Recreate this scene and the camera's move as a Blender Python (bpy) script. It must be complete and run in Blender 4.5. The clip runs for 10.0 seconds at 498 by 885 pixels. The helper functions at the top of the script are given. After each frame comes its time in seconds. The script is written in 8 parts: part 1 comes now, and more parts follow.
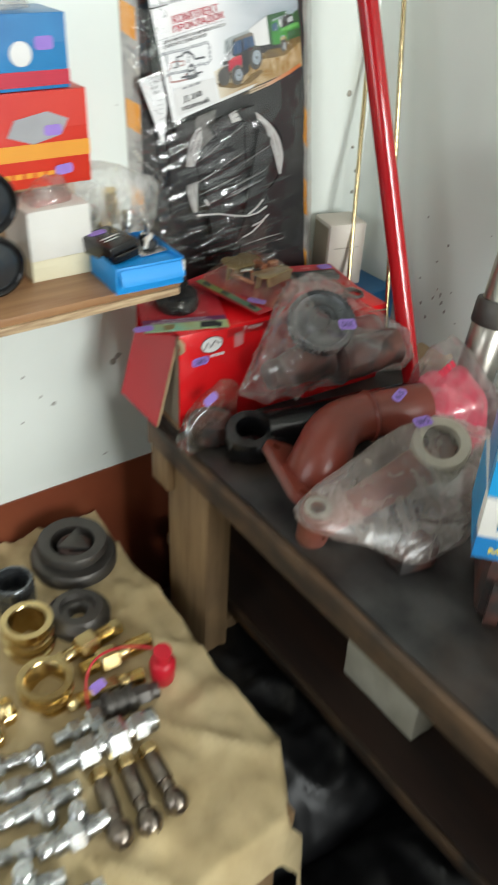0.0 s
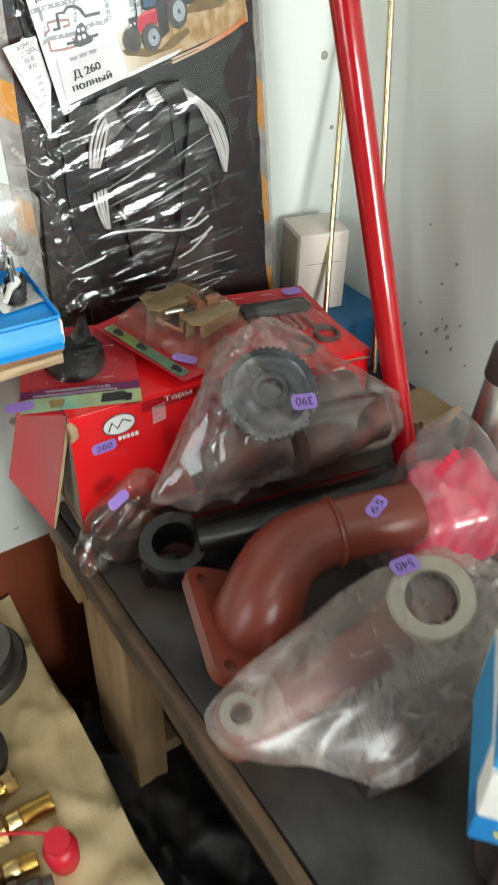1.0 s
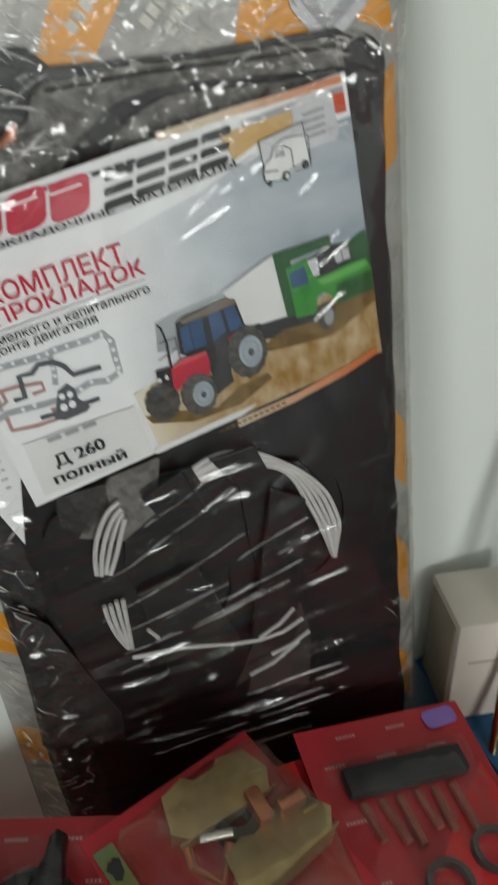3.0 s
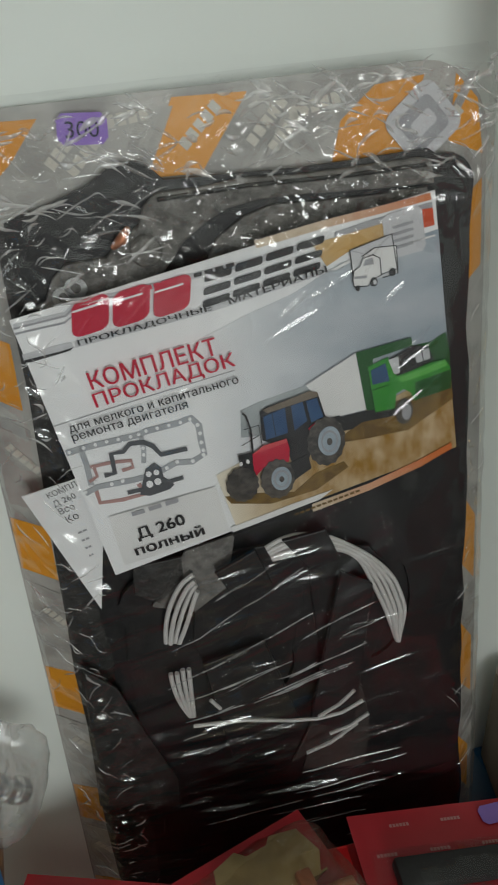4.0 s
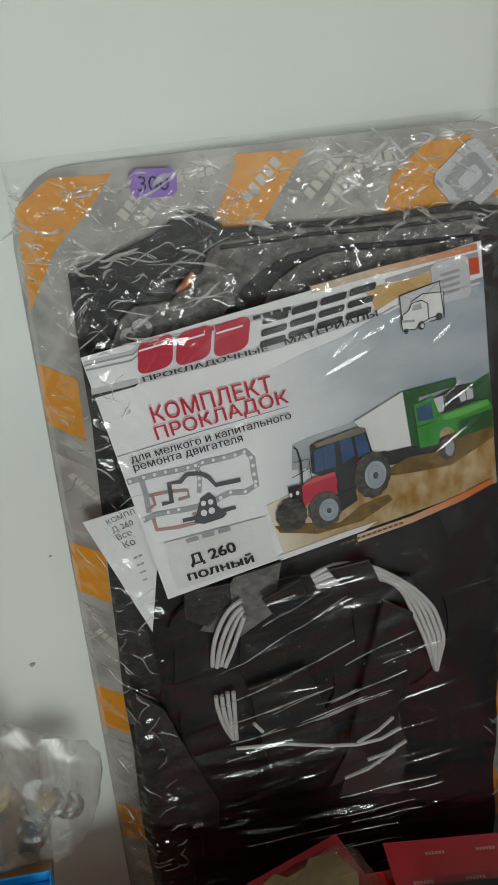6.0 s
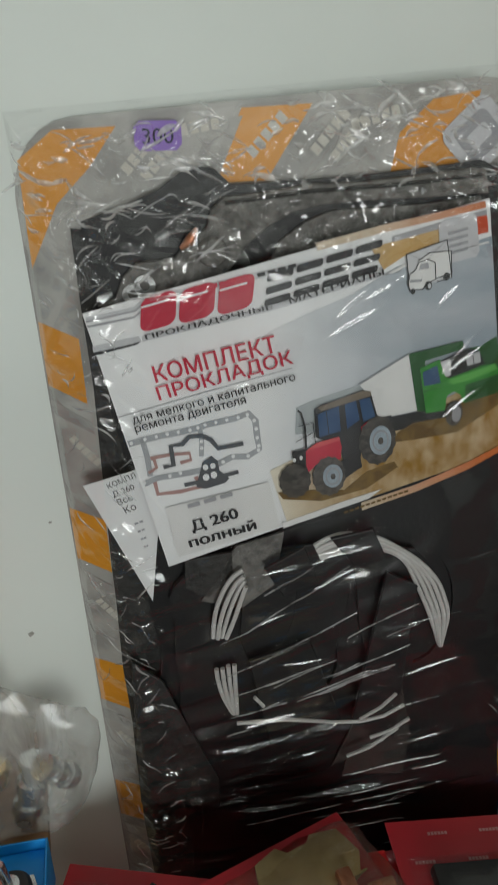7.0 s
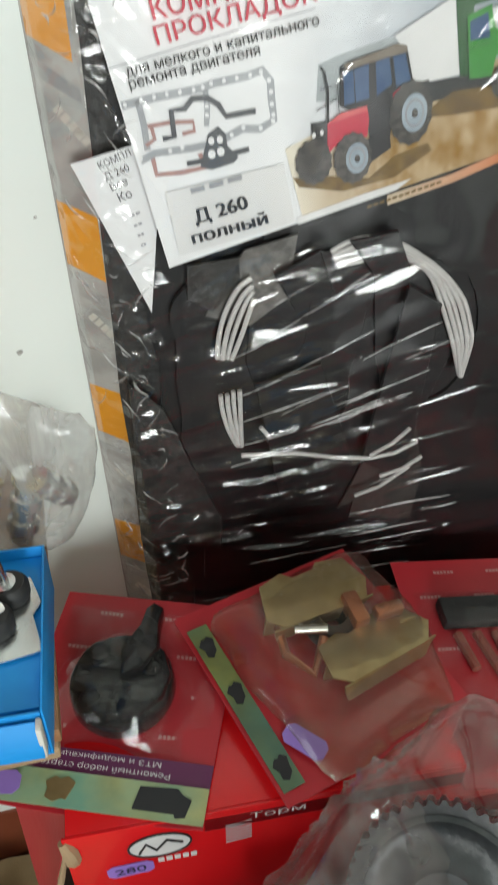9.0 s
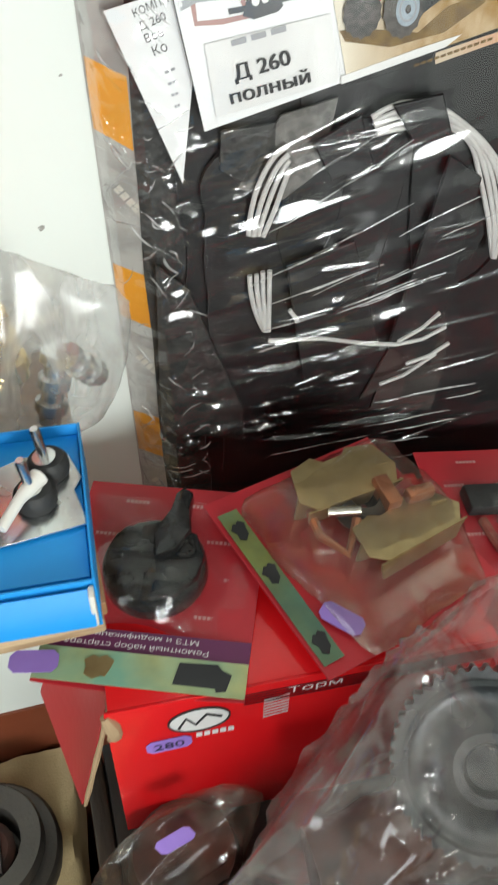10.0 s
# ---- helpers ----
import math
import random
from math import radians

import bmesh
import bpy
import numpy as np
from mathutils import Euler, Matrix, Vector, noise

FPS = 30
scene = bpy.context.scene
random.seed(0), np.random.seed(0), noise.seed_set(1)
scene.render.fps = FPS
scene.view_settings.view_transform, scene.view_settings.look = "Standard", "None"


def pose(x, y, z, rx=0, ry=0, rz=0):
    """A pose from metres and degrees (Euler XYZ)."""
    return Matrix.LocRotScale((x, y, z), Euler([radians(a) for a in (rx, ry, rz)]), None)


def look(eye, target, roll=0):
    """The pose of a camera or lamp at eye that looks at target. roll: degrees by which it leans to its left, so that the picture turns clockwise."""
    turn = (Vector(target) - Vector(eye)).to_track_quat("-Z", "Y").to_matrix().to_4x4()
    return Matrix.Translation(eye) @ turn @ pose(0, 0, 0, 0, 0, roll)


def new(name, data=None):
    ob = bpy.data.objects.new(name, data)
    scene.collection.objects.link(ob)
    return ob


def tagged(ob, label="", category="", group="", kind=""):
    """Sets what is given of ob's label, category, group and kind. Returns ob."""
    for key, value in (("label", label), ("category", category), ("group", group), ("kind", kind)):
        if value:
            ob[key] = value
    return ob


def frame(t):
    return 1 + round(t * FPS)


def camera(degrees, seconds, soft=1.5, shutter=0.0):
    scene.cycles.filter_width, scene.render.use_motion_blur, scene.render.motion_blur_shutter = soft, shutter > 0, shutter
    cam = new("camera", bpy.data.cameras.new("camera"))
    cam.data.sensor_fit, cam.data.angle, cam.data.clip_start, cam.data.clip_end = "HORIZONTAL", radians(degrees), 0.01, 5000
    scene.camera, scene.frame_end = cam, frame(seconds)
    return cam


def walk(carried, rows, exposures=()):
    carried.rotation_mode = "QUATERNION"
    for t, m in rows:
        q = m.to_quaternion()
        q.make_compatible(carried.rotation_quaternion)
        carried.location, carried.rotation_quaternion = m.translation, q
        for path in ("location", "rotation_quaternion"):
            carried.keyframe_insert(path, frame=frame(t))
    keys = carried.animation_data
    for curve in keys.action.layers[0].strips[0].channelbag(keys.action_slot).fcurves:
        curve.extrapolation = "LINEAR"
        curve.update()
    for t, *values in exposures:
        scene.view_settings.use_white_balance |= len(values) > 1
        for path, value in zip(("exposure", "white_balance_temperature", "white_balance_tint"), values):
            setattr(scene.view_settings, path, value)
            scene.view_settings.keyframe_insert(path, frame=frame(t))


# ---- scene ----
cam = camera(34.5, 10.0, shutter=0.5)
PATH = [
    (0, (0.042, 0.008, 1.508), (1.028, 1.319, 0.364), 3.1),
    (0.5, (0.242, 0.122, 1.492), (1.198, 1.427, 0.318), 2.1),
    (1, (0.319, 0.227, 1.471), (1.213, 1.509, 0.223), 1.7),
    (1.5, (0.373, 0.362, 1.471), (1.329, 1.575, 0.201), 4.2),
    (2, (0.458, 0.484, 1.471), (1.382, 1.705, 0.184), 3.7),
    (2.5, (0.574, 0.583, 1.487), (1.317, 1.964, 0.246), -0.8),
    (3, (0.598, 0.615, 1.506), (1.2, 2.166, 0.396), -2.2),
    (4.3, (0.577, 0.61, 1.531), (1.058, 2.29, 0.559), -1.3),
    (4.5, (0.569, 0.61, 1.529), (1.084, 2.287, 0.569), -1.0),
    (5, (0.576, 0.605, 1.528), (1.062, 2.291, 0.568), -1.2),
    (5.5, (0.567, 0.606, 1.529), (1.071, 2.293, 0.581), -1.3),
    (5.7, (0.569, 0.6, 1.543), (1.02, 2.309, 0.607), -1.7),
    (7, (0.568, 0.592, 1.52), (0.997, 2.317, 0.603), -0.9),
    (7.5, (0.569, 0.584, 1.491), (0.991, 2.256, 0.478), -0.8),
    (8, (0.562, 0.587, 1.475), (0.962, 2.211, 0.379), -0.6),
    (8.5, (0.56, 0.59, 1.455), (0.954, 2.166, 0.288), -0.3),
    (9, (0.56, 0.592, 1.433), (0.943, 2.105, 0.183), -0.0),
    (9.5, (0.548, 0.602, 1.412), (0.951, 2.033, 0.074), 1.0),
    (10, (0.524, 0.59, 1.405), (0.947, 1.976, 0.027), 1.6),
]
EXPOSURES = [(0, -0.04), (0.5, 0.0), (1.0, 0.18), (1.5, 0.26), (2.0, 0.14), (2.5, -0.38), (3.0, -0.78), (4.5, -1.20), (5.5, -1.06), (7.0, -1.16), (7.5, -0.82), (8.5, -0.48), (9.5, 0.04), (10.0, 0.14)]
walk(cam, [(t, look(eye, target, roll)) for t, eye, target, roll in PATH], EXPOSURES)

# world and light
world = bpy.data.worlds.new("World")
scene.world = world
world.use_nodes = True
wn = world.node_tree.nodes
sky = wn.new("ShaderNodeTexSky")
sky.sky_type = "NISHITA"
sky.sun_disc = False
sky.sun_elevation, sky.sun_rotation = radians(40), radians(200)
wn["Background"].inputs[1].default_value = 0.12
world.node_tree.links.new(sky.outputs[0], wn["Background"].inputs[0])


def area(name, m, w, h, watts, colour):
    d = bpy.data.lights.new(name, "AREA")
    d.shape, d.size, d.size_y, d.energy, d.color = "RECTANGLE", w, h, watts, colour
    ob = new(name, d)
    ob.matrix_world = m
    return ob


# daylight from a window beside and a door behind the camera; a tube lamp overhead
area("window_light", look((-1.34, 0.10, 1.70), (0.5, 0.7, 1.1)), 0.8, 0.9, 9, (0.96, 1.0, 0.98))
area("door_light", look((0.56, -1.88, 1.58), (0.35, 1.0, 1.15)), 0.82, 0.95, 60, (0.95, 1.0, 0.98))
area("tube_light", look((0.40, -0.45, 2.38), (0.40, -0.45, 0.0)), 1.15, 0.10, 3.2, (1.0, 0.98, 0.92))

# materials
def mat(name, colour, rough=0.6, metal=0.0, colour2=None, scale=8.0, detail=4.0, stretch=(1, 1, 1), contrast=1.0, bump=0.0, bump_scale=200.0,
        grime=0.0, grime_colour=(0.05, 0.04, 0.03), grime_scale=5.0, coat=0.0, vary=0.0):
    m = bpy.data.materials.new(name)
    m.use_nodes = True
    t = m.node_tree
    N, L = t.nodes, t.links
    b = N["Principled BSDF"]
    tc = N.new("ShaderNodeTexCoord")
    mp = N.new("ShaderNodeMapping")
    mp.inputs["Scale"].default_value = stretch
    L.new(tc.outputs["Object"], mp.inputs[0])
    n1 = N.new("ShaderNodeTexNoise")
    n1.inputs["Scale"].default_value, n1.inputs["Detail"].default_value = scale, detail
    L.new(mp.outputs[0], n1.inputs["Vector"])
    r = N.new("ShaderNodeMapRange")
    r.inputs[1].default_value, r.inputs[2].default_value = 0.5 - 0.22 / contrast, 0.5 + 0.22 / contrast
    L.new(n1.outputs[0], r.inputs[0])
    mx = N.new("ShaderNodeMix")
    mx.data_type = "RGBA"
    c2 = colour2 or tuple(c * 0.86 for c in colour)
    mx.inputs[6].default_value, mx.inputs[7].default_value = (*colour, 1), (*c2, 1)
    L.new(r.outputs[0], mx.inputs[0])
    out = mx.outputs[2]
    if grime:
        n2 = N.new("ShaderNodeTexNoise")
        n2.inputs["Scale"].default_value, n2.inputs["Detail"].default_value = grime_scale, 6
        L.new(tc.outputs["Object"], n2.inputs["Vector"])
        r2 = N.new("ShaderNodeMapRange")
        r2.inputs[1].default_value, r2.inputs[2].default_value, r2.inputs[4].default_value = 0.45, 0.75, grime
        L.new(n2.outputs[0], r2.inputs[0])
        m2 = N.new("ShaderNodeMix")
        m2.data_type = "RGBA"
        m2.inputs[7].default_value = (*grime_colour, 1)
        L.new(r2.outputs[0], m2.inputs[0])
        L.new(out, m2.inputs[6])
        out = m2.outputs[2]
    if vary:
        oi = N.new("ShaderNodeObjectInfo")
        hv = N.new("ShaderNodeHueSaturation")
        r3 = N.new("ShaderNodeMapRange")
        r3.inputs[3].default_value, r3.inputs[4].default_value = 1 - vary, 1 + vary
        L.new(oi.outputs["Random"], r3.inputs[0])
        L.new(r3.outputs[0], hv.inputs["Value"])
        L.new(out, hv.inputs["Color"])
        out = hv.outputs[0]
    L.new(out, b.inputs["Base Color"])
    b.inputs["Metallic"].default_value = metal
    b.inputs["Coat Weight"].default_value = coat
    rr = N.new("ShaderNodeMapRange")
    rr.inputs[3].default_value, rr.inputs[4].default_value = max(0.03, rough * 0.8), min(1, rough * 1.2)
    L.new(n1.outputs[0], rr.inputs[0])
    L.new(rr.outputs[0], b.inputs["Roughness"])
    if bump:
        n3 = N.new("ShaderNodeTexNoise")
        n3.inputs["Scale"].default_value, n3.inputs["Detail"].default_value = bump_scale, 5
        L.new(mp.outputs[0], n3.inputs["Vector"])
        bp = N.new("ShaderNodeBump")
        bp.inputs["Strength"].default_value, bp.inputs["Distance"].default_value = min(1, bump), 0.002
        L.new(n3.outputs[0], bp.inputs["Height"])
        L.new(bp.outputs[0], b.inputs["Normal"])
    return m


def film_mat(name, haze=0.12, tint=(0.97, 0.97, 0.97), milk=(0.8, 0.8, 0.78), rough=0.06, scale=30.0, stretch=(1, 1, 1), bump=0.6, dist=0.004, gloss=1.45, streak=0.0, crumple=0.0):
    """Clear plastic: see-through, slightly milky, with a wrinkled gloss."""
    m = bpy.data.materials.new(name)
    m.use_nodes = True
    t = m.node_tree
    N, L = t.nodes, t.links
    N.remove(N["Principled BSDF"])
    tc, mp = N.new("ShaderNodeTexCoord"), N.new("ShaderNodeMapping")
    mp.inputs["Scale"].default_value = stretch
    L.new(tc.outputs["Object"], mp.inputs[0])
    n1 = N.new("ShaderNodeTexNoise")
    n1.inputs["Scale"].default_value, n1.inputs["Detail"].default_value, n1.inputs["Distortion"].default_value = scale, 3, 0.6
    L.new(mp.outputs[0], n1.inputs["Vector"])
    bp = N.new("ShaderNodeBump")
    bp.inputs["Strength"].default_value, bp.inputs["Distance"].default_value = bump, dist
    L.new(n1.outputs[0], bp.inputs["Height"])
    if crumple:
        # loose crumpled folds towards the head of the sheet and its left rim
        sp, ry, rx, mm = N.new("ShaderNodeSeparateXYZ"), N.new("ShaderNodeMapRange"), N.new("ShaderNodeMapRange"), N.new("ShaderNodeMath")
        ry.inputs[1].default_value, ry.inputs[2].default_value = 0.535, 0.570
        rx.inputs[1].default_value, rx.inputs[2].default_value, rx.inputs[4].default_value = -0.108, -0.125, 0.7
        mm.operation = "MAXIMUM"
        L.new(tc.outputs["Object"], sp.inputs[0]); L.new(sp.outputs[1], ry.inputs[0]); L.new(sp.outputs[0], rx.inputs[0])
        L.new(ry.outputs[0], mm.inputs[0]); L.new(rx.outputs[0], mm.inputs[1])
        wob, mixv, vo, b0 = N.new("ShaderNodeTexNoise"), N.new("ShaderNodeMix"), N.new("ShaderNodeTexVoronoi"), N.new("ShaderNodeBump")
        wob.inputs["Scale"].default_value, wob.inputs["Detail"].default_value = 18, 2
        mixv.data_type = "VECTOR"
        mixv.inputs[0].default_value = 0.035
        L.new(tc.outputs["Object"], wob.inputs["Vector"])
        L.new(tc.outputs["Object"], mixv.inputs[4]); L.new(wob.outputs["Color"], mixv.inputs[5])
        mpv = N.new("ShaderNodeMapping")
        mpv.inputs["Rotation"].default_value, mpv.inputs["Scale"].default_value = (0, 0, 0.5), (1.0, 1.9, 0.4)
        L.new(mixv.outputs[1], mpv.inputs[0]); L.new(mpv.outputs[0], vo.inputs["Vector"])
        vo.inputs["Scale"].default_value = 32
        b0.inputs["Distance"].default_value = crumple
        L.new(mm.outputs[0], b0.inputs["Strength"]); L.new(vo.outputs["Distance"], b0.inputs["Height"]); L.new(b0.outputs[0], bp.inputs["Normal"])
    fr = N.new("ShaderNodeFresnel")
    fr.inputs["IOR"].default_value = gloss
    L.new(bp.outputs[0], fr.inputs["Normal"])
    tr, df, tl, gl = N.new("ShaderNodeBsdfTransparent"), N.new("ShaderNodeBsdfDiffuse"), N.new("ShaderNodeBsdfTranslucent"), N.new("ShaderNodeBsdfGlossy")
    tr.inputs[0].default_value, df.inputs[0].default_value, tl.inputs[0].default_value = (*tint, 1), (*milk, 1), (*milk, 1)
    gl.inputs["Roughness"].default_value = rough
    L.new(bp.outputs[0], gl.inputs["Normal"])
    a, b2, c = N.new("ShaderNodeMixShader"), N.new("ShaderNodeMixShader"), N.new("ShaderNodeMixShader")
    a.inputs[0].default_value, b2.inputs[0].default_value = 0.5, haze
    L.new(df.outputs[0], a.inputs[1]); L.new(tl.outputs[0], a.inputs[2])
    L.new(tr.outputs[0], b2.inputs[1]); L.new(a.outputs[0], b2.inputs[2])
    cap = N.new("ShaderNodeMath")
    cap.operation = "MINIMUM"
    cap.inputs[1].default_value = 0.32
    L.new(fr.outputs[0], cap.inputs[0])
    if streak:
        mp2, n2, r2 = N.new("ShaderNodeMapping"), N.new("ShaderNodeTexNoise"), N.new("ShaderNodeMapRange")
        mp2.inputs["Scale"].default_value = (1.0, 1.0, 0.45)
        mp2.inputs["Rotation"].default_value = (0.3, 0.5, 0.2)
        n2.inputs["Scale"].default_value, n2.inputs["Detail"].default_value, n2.inputs["Distortion"].default_value = 38, 4, 1.2
        r2.inputs[1].default_value, r2.inputs[2].default_value = 0.42, 0.72
        r2.inputs[3].default_value, r2.inputs[4].default_value = haze * 0.45, haze + streak
        L.new(tc.outputs["Object"], mp2.inputs[0]); L.new(mp2.outputs[0], n2.inputs["Vector"]); L.new(n2.outputs[0], r2.inputs[0])
        L.new(r2.outputs[0], b2.inputs[0])
    L.new(cap.outputs[0], c.inputs[0]); L.new(b2.outputs[0], c.inputs[1]); L.new(gl.outputs[0], c.inputs[2])
    L.new(c.outputs[0], N["Material Output"].inputs[0])
    return m


M_WALL = mat("wall_paint", (0.785, 0.825, 0.785), 0.55, colour2=(0.745, 0.79, 0.745), scale=3, bump=0.12, bump_scale=40, grime=0.10, grime_colour=(0.42, 0.42, 0.38), grime_scale=3)
M_DADO = mat("brown_paint", (0.24, 0.062, 0.026), 0.4, colour2=(0.19, 0.045, 0.02), scale=6, bump=0.15, bump_scale=50, grime=0.25)
# for walls out of view: dark to hold down reflections and fill
M_UNSEENWALL = mat("unseen_dark_wall", (0.13, 0.125, 0.115), 0.7, colour2=(0.10, 0.095, 0.09), scale=4, bump=0.2, bump_scale=40)
M_FLOOR = mat("concrete", (0.085, 0.08, 0.076), 0.8, scale=5, bump=0.4, bump_scale=90)
M_CEIL = mat("ceiling_paint", (0.52, 0.51, 0.48), 0.8, scale=3)
M_MARK = mat("old_nail", (0.40, 0.38, 0.32), 0.6, metal=0.2, scale=60)
M_SCUFF = mat("scuff", (0.26, 0.255, 0.23), 0.8, colour2=(0.42, 0.41, 0.38), scale=300)
M_WOOD = mat("raw_wood", (0.31, 0.20, 0.10), 0.6, colour2=(0.20, 0.12, 0.055), scale=9, stretch=(6, 6, 0.6), contrast=1.2, bump=0.25, bump_scale=60, grime=0.5, grime_colour=(0.09, 0.06, 0.035), grime_scale=9)
M_PLANK = mat("worn_dark_plank", (0.038, 0.036, 0.034), 0.48, colour2=(0.005, 0.005, 0.005), scale=15, stretch=(1.3, 1, 1.3), contrast=1.7, detail=9, bump=0.3, bump_scale=90, grime=0.8, grime_colour=(0.060, 0.034, 0.020), grime_scale=8)
M_PLANKEDGE = mat("worn_plank_edge", (0.15, 0.085, 0.042), 0.6, colour2=(0.035, 0.023, 0.015), scale=9, stretch=(3, 0.6, 3), contrast=1.5, bump=0.5, bump_scale=80, grime=0.95, grime_colour=(0.016, 0.013, 0.011), grime_scale=16)
M_LOWPLANK = mat("brown_board", (0.040, 0.018, 0.011), 0.55, colour2=(0.018, 0.010, 0.007), scale=7, stretch=(5, 0.7, 5), bump=0.3, bump_scale=60)
M_SHELF = mat("varnished_shelf", (0.40, 0.22, 0.105), 0.4, colour2=(0.30, 0.15, 0.07), scale=9, stretch=(0.7, 7, 7), contrast=1.3, bump=0.15, bump_scale=60)
M_PLY = mat("plywood_edge", (0.55, 0.40, 0.24), 0.65, colour2=(0.32, 0.2, 0.11), scale=60, stretch=(0.4, 1, 6), contrast=1.6, bump=0.3)
M_FOAM = mat("white_block", (0.62, 0.60, 0.50), 0.7, colour2=(0.36, 0.34, 0.26), scale=12, bump=0.3, bump_scale=120, grime=0.4, grime_colour=(0.2, 0.17, 0.11))
M_CLOTH = mat("canvas", (0.62, 0.50, 0.285), 0.95, colour2=(0.49, 0.375, 0.195), scale=9, contrast=1.4, detail=6, bump=0.3, bump_scale=420, grime=0.5, grime_colour=(0.22, 0.145, 0.065), grime_scale=13)
M_SACK = mat("black_plastic", (0.008, 0.008, 0.009), 0.42, scale=30, bump=0.2, bump_scale=45)
M_RED = mat("red_carton", (0.72, 0.010, 0.014), 0.25, colour2=(0.66, 0.009, 0.012), scale=10, bump=0.05, bump_scale=30, coat=0.3)
M_REDFLAP = mat("dull_red_carton", (0.52, 0.035, 0.045), 0.35, colour2=(0.45, 0.03, 0.04), scale=9, bump=0.1, bump_scale=40)
M_REDCARD = mat("red_card", (0.52, 0.022, 0.035), 0.4, colour2=(0.45, 0.02, 0.03), scale=20, bump=0.1, bump_scale=40)
M_CARTON = mat("raw_cardboard", (0.42, 0.29, 0.17), 0.85, colour2=(0.36, 0.25, 0.14), scale=40, bump=0.3, bump_scale=200)
M_INSIDESHADE = mat("carton_inside_and_shade", (0.33, 0.27, 0.20), 0.85, scale=30)
M_PRIMER = mat("brown_primer", (0.19, 0.036, 0.021), 0.30, colour2=(0.155, 0.030, 0.018), scale=25, bump=0.10, bump_scale=300, grime=0.25, grime_colour=(0.20, 0.085, 0.055), grime_scale=14)
M_ORANGE = mat("orange_primer", (0.19, 0.050, 0.032), 0.5, colour2=(0.13, 0.040, 0.028), scale=30, bump=0.2, bump_scale=150, grime=0.4, grime_colour=(0.08, 0.05, 0.04), grime_scale=18)
M_BORESHADE = mat("bore_shade", (0.012, 0.011, 0.010), 0.7, scale=50)
M_BLACK = mat("black_paint", (0.004, 0.004, 0.005), 0.24, colour2=(0.008, 0.007, 0.007), scale=30, bump=0.15, bump_scale=160, grime=0.2, grime_colour=(0.05, 0.045, 0.04), grime_scale=20)
M_RUBBER = mat("rubber", (0.022, 0.022, 0.022), 0.6, scale=40, bump=0.2, bump_scale=300)
M_IRON = mat("grey_iron", (0.17, 0.18, 0.19), 0.28, metal=0.8, colour2=(0.07, 0.075, 0.08), scale=30, contrast=1.5, bump=0.3, bump_scale=250)
M_CAST = mat("dark_casting", (0.050, 0.045, 0.043), 0.5, metal=0.4, colour2=(0.13, 0.055, 0.042), scale=30, contrast=2, bump=0.5, bump_scale=90)
M_STEEL = mat("turned_steel", (0.50, 0.47, 0.42), 0.30, metal=1.0, colour2=(0.45, 0.42, 0.37), scale=10, stretch=(1, 1, 12), bump=0.03)
M_DARKSTEEL = mat("dark_steel", (0.13, 0.12, 0.11), 0.5, metal=0.8, scale=20, bump=0.25, bump_scale=250)
M_ZINC = mat("zinc_plating", (0.72, 0.73, 0.72), 0.26, metal=1.0, colour2=(0.55, 0.56, 0.56), scale=60, bump=0.08, bump_scale=400)
M_BRASS = mat("yellow_zinc", (0.72, 0.57, 0.28), 0.24, metal=1.0, colour2=(0.58, 0.42, 0.19), scale=50, bump=0.08, bump_scale=400)
M_GUN = mat("worn_gunmetal", (0.34, 0.29, 0.245), 0.30, metal=1.0, colour2=(0.17, 0.14, 0.115), scale=45, contrast=1.4, bump=0.25, bump_scale=160)
M_BRASSROD = mat("brass_rod", (0.62, 0.50, 0.28), 0.22, metal=1.0, colour2=(0.50, 0.38, 0.20), scale=20, stretch=(1, 1, 0.2))
M_BRASSCLIP = mat("brass_stamping", (0.50, 0.39, 0.20), 0.38, metal=0.75, colour2=(0.36, 0.26, 0.12), scale=60, bump=0.3, bump_scale=90, grime=0.5, grime_colour=(0.22, 0.16, 0.08), grime_scale=40)
M_COPPER = mat("copper", (0.55, 0.23, 0.13), 0.35, metal=0.8, scale=40)
M_DARKLINE = mat("dark_red_print", (0.14, 0.004, 0.007), 0.3, scale=40)
M_CONTACT = mat("dull_red_braid", (0.26, 0.045, 0.035), 0.5, colour2=(0.34, 0.12, 0.08), scale=200, bump=0.4, bump_scale=500)
M_POLE = mat("red_enamel", (0.42, 0.008, 0.012), 0.16, colour2=(0.37, 0.007, 0.01), scale=9, stretch=(1, 1, 0.2), bump=0.06, bump_scale=60, coat=0.5)
M_WHITEBOX = mat("white_carton", (0.74, 0.72, 0.68), 0.6, colour2=(0.69, 0.67, 0.62), scale=12, bump=0.08, grime=0.12, grime_colour=(0.45, 0.4, 0.33))
M_CREAM = mat("cream_carton", (0.76, 0.70, 0.50), 0.6, scale=14)
M_PINKWHITE = mat("yellowed_carton", (0.66, 0.60, 0.53), 0.7, colour2=(0.60, 0.54, 0.47), scale=15)
M_BLUE = mat("blue_carton", (0.008, 0.31, 0.78), 0.45, colour2=(0.008, 0.28, 0.72), scale=10)
M_BLUEDARK = mat("deep_blue_print", (0.012, 0.15, 0.40), 0.35, colour2=(0.02, 0.22, 0.50), scale=14, coat=0.2)
M_BLUESKY = mat("bright_blue_print", (0.02, 0.33, 0.68), 0.35, scale=10, coat=0.2)
M_BLUECRATE = mat("blue_plastic", (0.008, 0.10, 0.24), 0.4, scale=20)
M_YELLOW = mat("yellow_print", (0.80, 0.62, 0.02), 0.4, scale=20)
